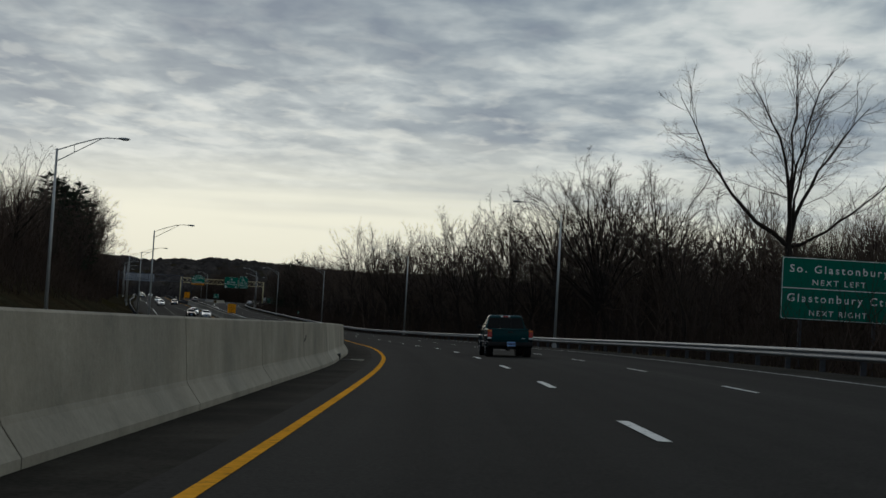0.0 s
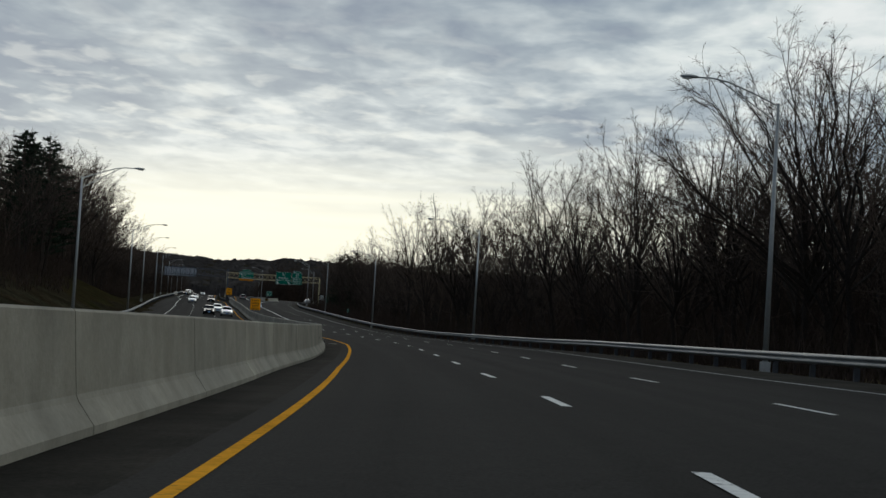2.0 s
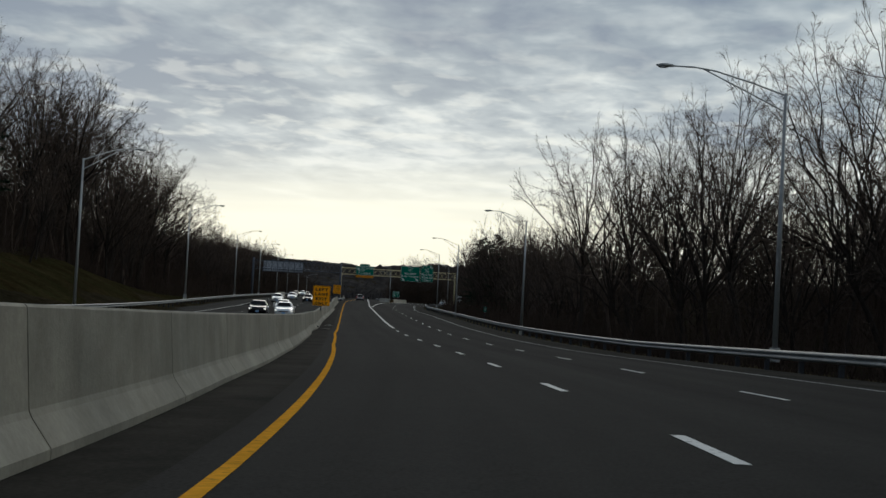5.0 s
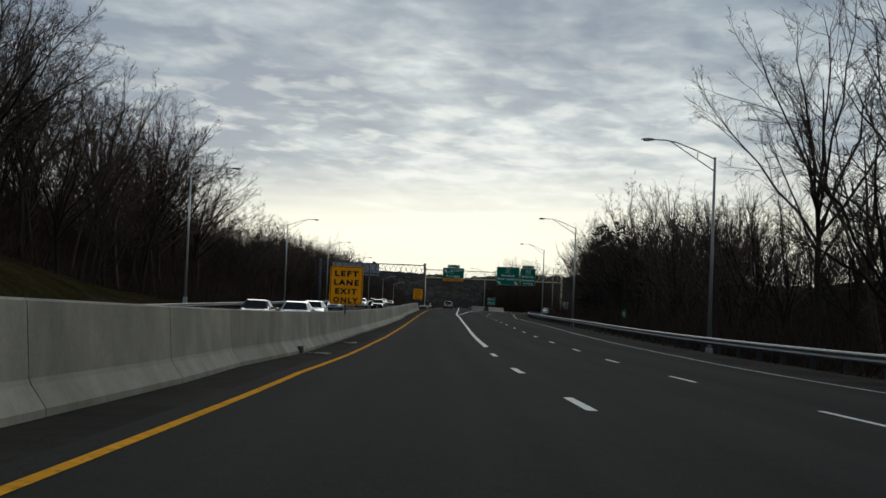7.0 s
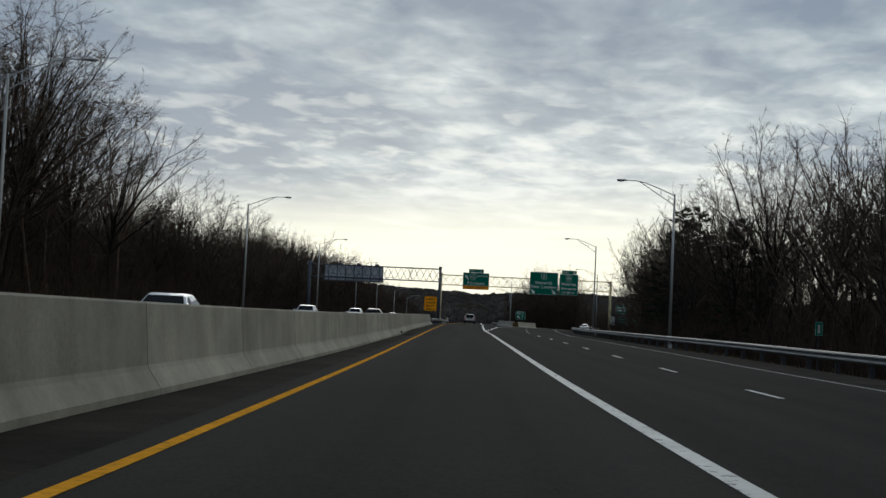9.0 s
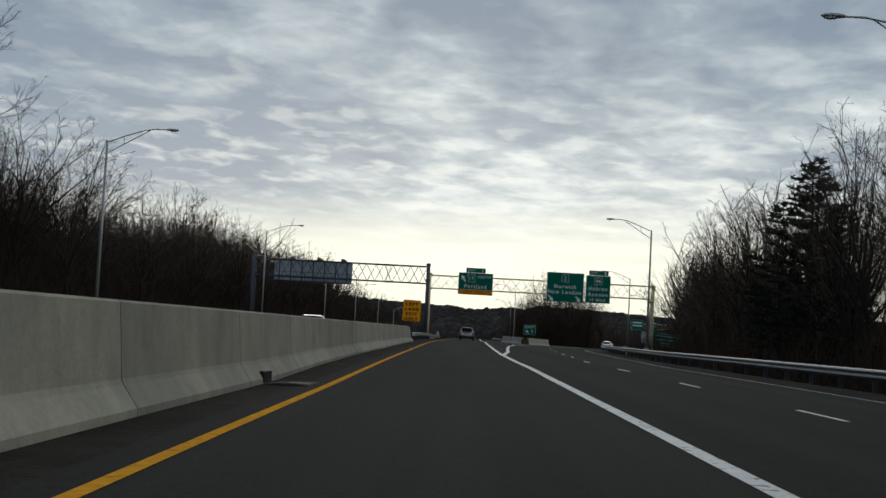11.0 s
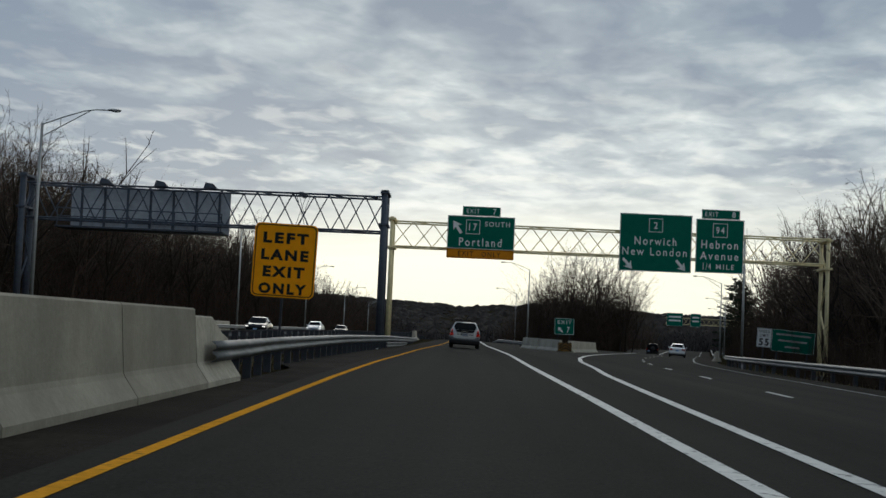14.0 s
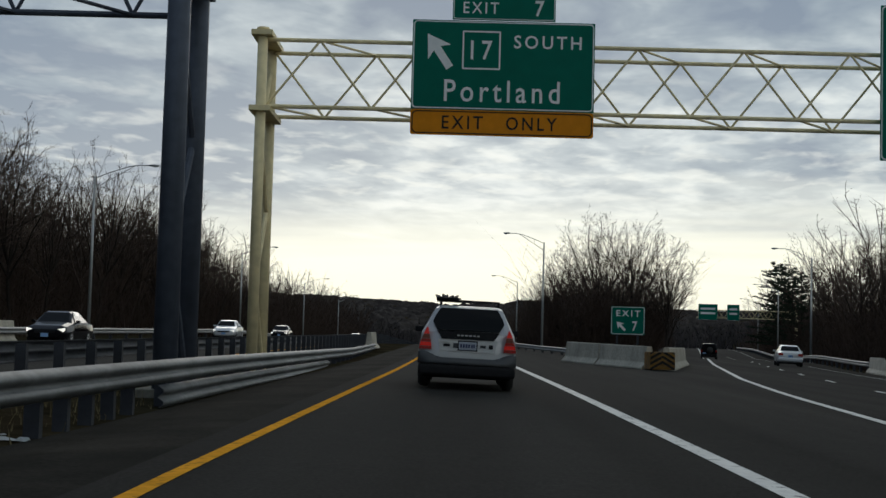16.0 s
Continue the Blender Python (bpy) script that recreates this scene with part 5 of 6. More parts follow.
def saloon(m, label, paint, lit=False, glow=False):
    e = empty("saloon_car", m, label, "car", "cars")
    st = [sec(0.00, 0.36, 0.72, 0.62, 0.78, 0.86, 0.76, 0.95, 0.68), sec(0.12, 0.30, 0.80, 0.62, 0.85, 0.88, 0.80, 0.99, 0.70), sec(0.75, 0.26, 0.83, 0.62, 0.87, 0.92, 0.83, 1.02, 0.70),
          sec(1.25, 0.24, 0.83, 0.62, 0.87, 0.92, 0.84, 1.36, 0.57), sec(1.55, 0.24, 0.83, 0.62, 0.87, 0.92, 0.84, 1.43, 0.56), sec(2.35, 0.24, 0.83, 0.62, 0.87, 0.92, 0.84, 1.44, 0.56), sec(2.65, 0.24, 0.83, 0.62, 0.87, 0.92, 0.84, 1.38, 0.55),
          sec(3.30, 0.24, 0.83, 0.60, 0.87, 0.90, 0.82, 0.98, 0.72), sec(4.10, 0.26, 0.80, 0.56, 0.83, 0.76, 0.78, 0.84, 0.68), sec(4.42, 0.32, 0.66, 0.52, 0.70, 0.64, 0.66, 0.68, 0.58)]
    body = loft(st, paint, "body", e)
    facet(body, "rear_window", [(-0.62, 0.80, 1.045), (0.62, 0.80, 1.045), (0.52, 1.22, 1.345), (-0.52, 1.22, 1.345)], GLASS, 0.014, "dark rear window")
    facet(body, "windscreen", [(0.64, 3.24, 1.005), (-0.64, 3.24, 1.005), (-0.50, 2.70, 1.355), (0.50, 2.70, 1.355)], GLASS, 0.014, "windscreen")
    side_glass(body, [(0.842, 1.05, 0.97), (0.842, 2.95, 0.96), (0.60, 2.52, 1.34), (0.60, 1.50, 1.34)])
    for s in (-1, 1):
        bm = bmesh.new()
        polygon_prism(bm, [(s * 0.46, 0.74), (s * 0.80, 0.72), (s * 0.79, 0.90), (s * 0.50, 0.89)][::s], -0.02, 0.14)
        part("tail_lamp", bm, BRAKE if lit else REDLENS, body, "red tail lamp")
        bm = bmesh.new()
        polygon_prism(bm, [(s * 0.42, 0.58), (s * 0.74, 0.60), (s * 0.76, 0.74), (s * 0.44, 0.68)][::s], 4.20, 4.40)
        part("headlamp", bm, HEADLIGHT if glow else CLEARLENS, body, "headlamp")
    plate(e, 0.0, -0.014, 0.70)
    plate(e, 0.0, 4.455, 0.46)
    bm = bmesh.new()
    box(bm, -0.80, 0.80, -0.08, 0.2, 0.34, 0.60, 0.05)
    part("bumper", bm, paint, e, "", True)
    bm = bmesh.new()
    box(bm, -0.42, 0.42, 4.36, 4.44, 0.54, 0.64, 0.02)
    part("grille", bm, BLACKPL, e, "dark grille")
    for x in (-0.86, 0.86):
        for y in (0.92, 3.52):
            wheel(e, x, y, 0.315, 0.2)
    underbody(e, 0.15, 4.2, 0.76, 0.17, 0.40)
    mirrors(e, 0.83, 2.85, 0.95, paint)
    return e


def pickup(m, label):
    e = empty("pickup_truck", m, label, "truck", "cars")
    # cab and bonnet
    st = [sec(2.02, 0.40, 0.84, 0.70, 0.86, 1.02, 0.84, 1.03, 0.83), sec(2.04, 0.40, 0.84, 0.70, 0.86, 1.02, 0.84, 1.56, 0.66), sec(2.2, 0.40, 0.84, 0.70, 0.86, 1.02, 0.84, 1.63, 0.645), sec(2.9, 0.40, 0.84, 0.70, 0.86, 1.02, 0.84, 1.64, 0.64), sec(3.15, 0.40, 0.84, 0.70, 0.86, 1.02, 0.84, 1.57, 0.63),
          sec(3.72, 0.40, 0.84, 0.70, 0.86, 1.02, 0.83, 1.09, 0.76), sec(4.5, 0.40, 0.83, 0.70, 0.85, 0.96, 0.80, 1.01, 0.72), sec(4.85, 0.44, 0.78, 0.68, 0.80, 0.86, 0.76, 0.92, 0.68)]
    body = loft(st, TEAL, "cab", e, "dark teal cab and bonnet")
    # load bed walls, floor and tailgate
    for s in (-1, 1):
        bm = bmesh.new()
        polygon_prism(bm, [(s * 0.80, 0.52), (s * 0.855, 0.56), (s * 0.87, 0.78), (s * 0.86, 1.05), (s * 0.83, 1.08), (s * 0.76, 1.06), (s * 0.76, 0.56)][::s], 0.03, 2.0)
        part("bed_side", bm, SHADETEAL, e, "load bed side in teal darkened for shade")
        # the moulding's pale grey is a painted highlight along the side
        bm = bmesh.new()
        polygon_prism(bm, [(s * 0.862, 0.555), (s * 0.872, 0.565), (s * 0.872, 0.59), (s * 0.862, 0.60)][::s], 0.05, 4.7)
        part("side_moulding", bm, GALV, e, "pinstripe moulding, pale for the highlight along it")
        bm = bmesh.new()
        box(bm, min(s * 0.60, s * 0.85), max(s * 0.60, s * 0.85), 0.03, 4.6, 0.36, 0.555, 0.03)
        part("rocker", bm, SHADETEAL, e, "lower body side in teal darkened for shade")
        for z0, z1, mt in ((0.755, 0.955, REDLENS), (0.69, 0.75, CLEARLENS), (0.96, 1.035, AMBERLENS)):
            bm = bmesh.new()
            box(bm, min(s * 0.71, s * 0.872), max(s * 0.71, s * 0.872), -0.035, 0.10, z0, z1, 0.012)
            part("tail_lamp", bm, mt, e, "tail lamp section")
        for y in (0.95, 3.95):
            bm = bmesh.new()
            v0 = []
            for k in range(13):
                a = math.pi * k / 12
                for r in (0.40, 0.47):
                    for x in (0.80, 0.905):
                        v0.append(bm.verts.new((s * x, y + r * math.cos(a), 0.37 + r * math.sin(a))))
            for k in range(12):
                b0, b1 = v0[4 * k:4 * k + 4], v0[4 * k + 4:4 * k + 8]
                for i, j in ((0, 1), (1, 3), (3, 2), (2, 0)):
                    bm.faces.new((b0[i], b0[j], b1[j], b1[i]))
            bmesh.ops.recalc_face_normals(bm, faces=bm.faces)
            part("wheel_arch", bm, SHADETEAL, e, "flared wheel arch trim", True)
            # solid black drum in place of the hollow, its shade put into the colour
            bm = bmesh.new()
            tube(bm, (s * 0.60, y, 0.39), (s * 0.876, y, 0.39), 0.405, 0.405, 26)
            part("wheel_well", bm, BLACKPL, e, "black drum for the shaded wheel well")
    bm = bmesh.new()
    box(bm, -0.76, 0.76, 0.05, 2.0, 0.52, 0.60)
    part("bed_floor", bm, BLACKPL, e)
    bm = bmesh.new()
    box(bm, -0.705, 0.705, -0.03, 0.05, 0.58, 1.075, 0.02)
    tg = part("tailgate", bm, TEAL, e, "dark teal tailgate", True)
    bm = bmesh.new()
    box(bm, -0.10, 0.10, -0.045, -0.031, 0.93, 0.985, 0.012)
    part("tailgate_handle", bm, BLACKPL, tg, "black tailgate handle")
    bm = bmesh.new()
    box(bm, 0.44, 0.56, -0.038, -0.031, 0.71, 0.73, 0.004)
    part("badge", bm, RIM, tg, "plain chrome badge")
    # dark strips painted for the shade in the tailgate's two creases
    for z in (0.64, 1.035):
        bm = bmesh.new()
        box(bm, -0.69, 0.69, -0.036, -0.031, z - 0.008, z + 0.008)
        part("crease", bm, SHADETEAL, tg, "dark strip for the shade in a pressed crease")
    bm = bmesh.new()
    box(bm, -0.86, 0.86, -0.20, 0.06, 0.42, 0.575, 0.03)
    part("bumper", bm, BLACKPL, e, "black step bumper", True)
    plate(e, 0.02, -0.205, 0.50, 0.32, 0.17)
    bm = bmesh.new()
    box(bm, -0.12, 0.12, -0.25, 0.6, 0.30, 0.37)
    tube(bm, (0, -0.24, 0.33), (0, -0.24, 0.41), 0.03, 0.03, 10)
    part("tow_hitch", bm, BLACKPL, e, "black tow hitch")
    facet(body, "rear_window", [(-0.74, 2.03, 1.10), (0.74, 2.03, 1.10), (0.635, 2.045, 1.52), (-0.635, 2.045, 1.52)], GLASS, 0.014, "dark sliding rear window")
    for x in (-0.22, 0.22):
        bm = bmesh.new()
        box(bm, x - 0.012, x + 0.012, 2.005, 2.02, 1.11, 1.50)
        part("window_bar", bm, BLACKPL, body)
    bm = bmesh.new()
    box(bm, -0.19, 0.19, 2.03, 2.12, 1.545, 1.60, 0.01)
    hi = part("high_brake_lamp", bm, CLEARLENS, body, "high brake lamp")
    bm = bmesh.new()
    box(bm, -0.10, 0.10, 2.022, 2.03, 1.55, 1.595)
    part("lens", bm, REDLENS, hi, "red lens")
    side_glass(body, [(0.842, 2.28, 1.07), (0.838, 3.50, 1.07), (0.66, 3.08, 1.55), (0.67, 2.28, 1.56)])
    facet(body, "windscreen", [(0.70, 3.68, 1.12), (-0.70, 3.68, 1.12), (-0.58, 3.18, 1.55), (0.58, 3.18, 1.55)], GLASS, 0.012)
    for x in (-0.885, 0.885):
        for y in (0.95, 3.95):
            wheel(e, x, y, 0.37, 0.24, 6)
    underbody(e, 0.2, 4.6, 0.62, 0.30, 0.5)
    bm = bmesh.new()
    tube(bm, (-0.7, 0.95, 0.37), (0.7, 0.95, 0.37), 0.05, 0.05, 10)
    bmesh.ops.create_uvsphere(bm, u_segments=12, v_segments=8, radius=0.14, matrix=Matrix.Translation((0, 0.95, 0.37)))
    part("rear_axle", bm, BLACKPL, e, "dark rear axle")
    mirrors(e, 0.84, 3.35, 1.08, BLACKPL)
    for s in (-1, 1):
        bm = bmesh.new()
        box(bm, s * 0.86 - 0.01, s * 0.86 + 0.01, 0.40, 0.43, 0.08, 0.40)
        part("mud_flap", bm, BLACKPL, e, "black mud flap")
    return e


def suv(m, label, paint):
    e = empty("off_road_car", m, label, "car", "cars")
    st = [sec(0.0, 0.50, 0.80, 0.75, 0.86, 1.05, 0.84, 1.70, 0.66), sec(0.1, 0.45, 0.82, 0.75, 0.88, 1.05, 0.85, 1.75, 0.66), sec(2.3, 0.45, 0.82, 0.75, 0.88, 1.05, 0.85, 1.77, 0.66), sec(2.9, 0.45, 0.82, 0.75, 0.88, 1.05, 0.85, 1.14, 0.78), sec(4.1, 0.48, 0.80, 0.7, 0.84, 0.98, 0.80, 1.06, 0.74)]
    body = loft(st, paint, "body", e)
    facet(body, "rear_window", [(-0.66, 0.0, 1.12), (0.66, 0.0, 1.12), (0.58, 0.0, 1.60), (-0.58, 0.0, 1.60)], GLASS, 0.014)
    side_glass(body, [(0.852, 0.2, 1.1), (0.852, 2.6, 1.1), (0.69, 2.25, 1.66), (0.69, 0.2, 1.66)])
    for s in (-1, 1):
        bm = bmesh.new()
        box(bm, min(s * 0.70, s * 0.84), max(s * 0.70, s * 0.84), -0.03, 0.08, 0.85, 1.05, 0.01)
        part("tail_lamp", bm, REDLENS, body)
    bm = bmesh.new()
    tube(bm, (0.1, -0.18, 1.05), (0.1, 0.0, 1.05), 0.34, 0.34, 20)
    part("spare_wheel", bm, RUBBER, e, "black spare wheel", True)
    plate(e, -0.5, -0.02, 0.72)
    bm = bmesh.new()
    box(bm, -0.82, 0.82, -0.1, 0.1, 0.48, 0.66, 0.03)
    part("bumper", bm, BLACKPL, e)
    for x in (-0.88, 0.88):
        for y in (0.75, 3.3):
            wheel(e, x, y, 0.37, 0.24)
    underbody(e, 0.2, 3.9, 0.75, 0.3, 0.5)
    return e


def on_lane(s, lat, turn=0.0):
    """Pose of a car whose rear stands at station s, its wheels on the carriageway."""
    a, b = road(s, lat)[0], road(s + (1.5 if turn < 90 else -1.5), lat)[0]
    m = spot(s, lat, 0.0, turn)
    d = Vector(b - a)
    x = road(s, lat + (0.8 if turn < 90 else -0.8))[0] - a
    return m @ pose(0, 0, 0.004, math.degrees(math.atan2(d.z, math.hypot(d.x, d.y))), -math.degrees(math.atan2(x[2], math.hypot(x[0], x[1]))), 0)


wagon(on_lane(473.2, 0.24) @ Matrix.Diagonal((1, 1, 0.965, 1)), "silver estate car with roof rack in the exit lane")
pickup(on_lane(67.75, 3.46), "dark teal pickup truck in the middle lane")
saloon(on_lane(543.0, 22.6, -9.5), "silver saloon car in the outer through lane", SILVER)
suv(on_lane(600.0, 27.5, -10), "black off-road car far along the through lanes", BLACKCAR)
for s, la, lab, paint in ((420.0, -12.2, "grey saloon car on the oncoming side with headlights on", SILVER), (300.0, -8.1, "pale saloon car on the oncoming side with headlights on", SILVER), (279.0, -7.1, "silver saloon car on the oncoming side beside the barrier", SILVER), (282.5, -9.6, "dark saloon car on the oncoming side", BLACKCAR), (509.0, -16.3, "black saloon car on the oncoming side with headlights on", BLACKCAR),
                          (556.0, -16.8, "silver saloon car on the oncoming side with headlights on", SILVER), (589.0, -16.8, "dark saloon car on the oncoming side with headlights on", BLACKCAR), (395.0, -8.4, "dark saloon car on the oncoming side with headlights on", BLACKCAR), (640.0, -13.0, "silver saloon car far along the oncoming side", SILVER), (374.0, -12.4, "grey blue saloon car on the oncoming side", SILVER)):
    saloon(on_lane(s, la, 180), lab, paint, glow=True)

# ---------------------------------------------------------------- trees


class Wood:
    """Collects tapered branch segments as raw faces."""

    def __init__(self):
        self.v, self.f = [], []

    def seg(self, a, b, ra, rb, n):
        d = b - a
        u = d.orthogonal().normalized()
        w = d.normalized().cross(u)
        i = len(self.v)
        for k in range(n):
            t = 2 * math.pi * k / n
            self.v.append(a + (u * math.cos(t) + w * math.sin(t)) * ra)
        if rb <= 0:
            self.v.append(b)
            for k in range(n):
                self.f.append((i + k, i + (k + 1) % n, i + n))
            return
        for k in range(n):
            t = 2 * math.pi * k / n
            self.v.append(b + (u * math.cos(t) + w * math.sin(t)) * rb)
        for k in range(n):
            j = (k + 1) % n
            self.f.append((i + k, i + j, i + n + j, i + n + k))

    def hair(self, a, b, r):
        """The finest shoots: one narrow triangle each."""
        u = (b - a).orthogonal().normalized() * r
        i = len(self.v)
        self.v += [a - u, a + u, b]
        self.f.append((i, i + 1, i + 2))

    def mesh(self, name, mat):
        me = bpy.data.meshes.new(name)
        me.from_pydata([tuple(p) for p in self.v], [], self.f)
        me.materials.append(mat)
        return me


def bare_tree(seed, height, base, spread, counts, upright=0.35, coarse=False, leaders=()):
    """Trunk-and-limb mesh and twig mesh of a leafless tree with a rounded crown: limbs reach for the
    crown's outline, branches fork from them and end in fine twigs. leaders: goals, first points and
    radii of great forking limbs that rise from the top of the bole instead."""
    rnd = random.Random(seed)
    wood, twig = Wood(), Wood()
    limbs, subs, twigs, fine = counts
    mid, half = height * (1 + base) / 2, height * (1 - base) / 2
    thick = 1.9 if coarse else 1.0

    def ball(a=1.0):
        while True:
            v = Vector((rnd.uniform(-1, 1), rnd.uniform(-1, 1), rnd.uniform(-1, 1)))
            if 0.05 < v.length_squared < 1:
                return v * a

    def outside(p):
        q = Vector((p.x / spread, p.y / spread, (p.z - mid) / half))
        return q.length

    def stem(target, pts, r0, r1, sides):
        """A tapering run of segments; gives its nodes as place, way, radius."""
        nodes = []
        n = len(pts) - 1
        for k in range(n):
            ra, rb = r0 + (r1 - r0) * k / n, r0 + (r1 - r0) * (k + 1) / n
            d = pts[k + 1] - pts[k]
            if d.length < 1e-4:
                continue
            target.seg(pts[k], pts[k + 1], ra, rb if (k < n - 1 or r1 > 0.006) else 0, sides)
            nodes.append((pts[k], d.normalized(), ra))
        nodes.append((pts[-1], nodes[-1][1], r1))
        return nodes

    def along(nodes, u):
        x = min(u * (len(nodes) - 1), len(nodes) - 1.001)
        i = int(x)
        a, b = nodes[i], nodes[i + 1]
        return a[0].lerp(b[0], x - i), a[1], a[2] + (b[2] - a[2]) * (x - i)

    # bole, wandering a little, carried on into the crown as the first leader
    rt = height * 0.0115
    sway = Vector((rnd.uniform(-1, 1), rnd.uniform(-1, 1), 0)) * height * 0.075
    n = 4 if coarse else 8
    top = height * rnd.uniform(0.60, 0.78)
    low = height * base * 0.75
    if leaders:
        top, sway = low, sway * 0.1
    pts = [Vector((0, 0, -0.5)) + Vector((sway.x * math.sin(2.6 * k / n) + rnd.uniform(-1, 1) * 0.012 * height, sway.y * math.sin(2.1 * k / n) + rnd.uniform(-1, 1) * 0.012 * height, (top + 0.5) * k / n)) for k in range(n + 1)]
    bole = stem(wood, pts, rt * (1.45 if leaders else 1.0), rt * (1.1 if leaders else 0.16), 4 if coarse else 7)
    runs = [] if leaders else [(bole, top * 0.5)]
    for goal, first, r in leaders:
        p0 = bole[-1][0]
        goal, c = p0 + Vector(goal), p0 + Vector(first)
        ln = (goal - p0).length
        run = [p0 * (1 - k / 9) ** 2 + c * 2 * (k / 9) * (1 - k / 9) + goal * (k / 9) ** 2 + (ball(ln * 0.016) if 0 < k < 9 else Vector()) for k in range(10)]
        runs.append((stem(wood, run, r, 0.02, 6), ln))
    for i in range(0 if leaders else limbs):
        a = i * 2.4 + rnd.uniform(-0.5, 0.5)
        e = math.asin(-0.22 + 1.18 * (i + rnd.uniform(0.1, 0.9)) / limbs)
        goal = Vector((spread * math.cos(e) * math.cos(a), spread * math.cos(e) * math.sin(a), mid + half * math.sin(e))) 
        goal = Vector((0, 0, mid)).lerp(goal, rnd.uniform(0.84, 1.02))
        u = (low + (top - low) * 0.52 * (goal.z - mid + half) / (2 * half) * rnd.uniform(0.6, 1.15)) / top
        u = min(max(u, 0.15), 0.85)
        p0, _, ra = along(bole, u)
        ln = (goal - p0).length
        c = p0.lerp(goal, 0.5) + Vector((0, 0, ln * (upright - 0.25) * rnd.uniform(0.2, 0.8))) + ball(ln * 0.09)
        m = 3 if coarse else 6
        pts = [p0 * (1 - k / m) ** 2 + c * 2 * (k / m) * (1 - k / m) + goal * (k / m) ** 2 + (ball(ln * 0.028) if 0 < k < m else Vector()) for k in range(m + 1)]
        r = min(ra * 0.8, 0.0052 * height * rnd.uniform(0.75, 1.25)) * (1.25 if coarse else 1.0)
        runs.append((stem(wood, pts, r, 0.014 * thick, 3 if coarse else 4), ln))
    for nodes, ln in runs:
        for j in range(subs):
            u = 0.28 + 0.72 * (j + rnd.random()) / subs
            p, d, ra = along(nodes, u)
            out = Vector((p.x, p.y, (p.z - mid * 0.8) * 0.8)).normalized()
            way = (d * 0.62 + out * 0.38 + ball(1.0) + Vector((0, 0, 0.08))).normalized()
            l2 = ln * rnd.uniform(0.20, 0.42) * (1.25 - 0.7 * u) + 0.5
            tip = p + way * l2
            while outside(tip) > 1.06 and l2 > 0.5:
                l2 *= 0.8
                tip = p + way * l2
            m = 2 if coarse else 3
            pts = [p + way * l2 * k / m + (ball(l2 * 0.055) if k else Vector()) + Vector((0, 0, l2 * 0.10 * (k / m) ** 2)) for k in range(m + 1)]
            r2 = min(ra * 0.75, 0.007 + 0.006 * l2)
            branch = stem(twig, pts, max(r2, 0.015) * thick, 0.009 * thick, 3)
            kt = max(2, int(round(twigs * min(1.4, l2 / 2.4))))
            for q in range(kt):
                v = 0.18 + 0.82 * (q + rnd.random()) / kt
                p3, d3, _ = along(branch, v)
                w3 = (d3 * 0.75 + ball(0.95) + Vector((0, 0, 0.10))).normalized()
                l3 = rnd.uniform(0.5, 1.15) * (0.45 + 0.22 * l2) * (1.2 - 0.45 * v)
                if coarse:
                    for f in range(2):
                        twig.hair(p3, p3 + (w3 + ball(0.8)).normalized() * l3 * rnd.uniform(0.9, 1.8), 0.020)
                    continue
                b3 = p3 + w3 * l3 * 1.1
                twig.seg(p3, b3, 0.0125, 0, 3)
                for f in range(fine):
                    p4 = p3.lerp(b3, rnd.uniform(0.2, 0.95))
                    w5 = (w3 * 0.8 + ball(0.95)).normalized()
                    twig.hair(p4, p4 + w5 * l3 * rnd.uniform(0.35, 0.75), 0.0095)
    return wood.mesh("trunk", BARK), twig.mesh("crown", TWIG)


def pine(seed, height):
    rnd = random.Random(seed)
    wood, leaf = Wood(), Wood()
    p = Vector((0, 0, -0.4))
    for k in range(6):
        q = Vector((rnd.uniform(-.12, .12), rnd.uniform(-.12, .12), height * (k + 1) / 6))
        wood.seg(p, q, 0.26 * (1 - k / 6.5), 0.26 * (1 - (k + 1) / 6.5), 7)
        p = q
    n = int(height * 6.5)
    for k in range(n):
        u = (k + rnd.random()) / n
        z = height * (0.12 + 0.87 * u)
        ln = height * 0.25 * (1 - u) ** 0.55 * rnd.uniform(0.35, 1.15) + 0.4
        a = rnd.uniform(0, 2 * math.pi)
        d = Vector((math.cos(a), math.sin(a), rnd.uniform(-0.02, 0.42)))
        tip = Vector((0, 0, z)) + d * ln
        wood.seg(Vector((0, 0, z)), tip, 0.045, 0.012, 3)
        m = int(4 + ln * 6.5)
        for j in range(m):
            c = Vector((0, 0, z)).lerp(tip, 0.38 + 0.66 * (j + rnd.random()) / m)
            for _ in range(2):
                t = Vector((rnd.uniform(-1, 1), rnd.uniform(-1, 1), rnd.uniform(-0.25, 0.7))).normalized() * rnd.uniform(0.25, 0.55)
                leaf.seg(c, c + t, 0.085, 0, 3)
    return wood.mesh("trunk", BARK), leaf.mesh("needles", NEEDLE)


def plant(meshes, m, label, group, cat="tree", names=("trunk", "crown")):
    e = empty("tree" if cat == "tree" else "pine_tree", m, label, "tree", group)
    for nm, me in zip(names, meshes):
        ob = new(nm, me)
        ob.parent = e
    return e


def place(x, y, z, k, rot):
    return Matrix.Translation((x, y, z)) @ Matrix.Rotation(rot, 4, "Z") @ Matrix.Diagonal((k, k, k, 1))


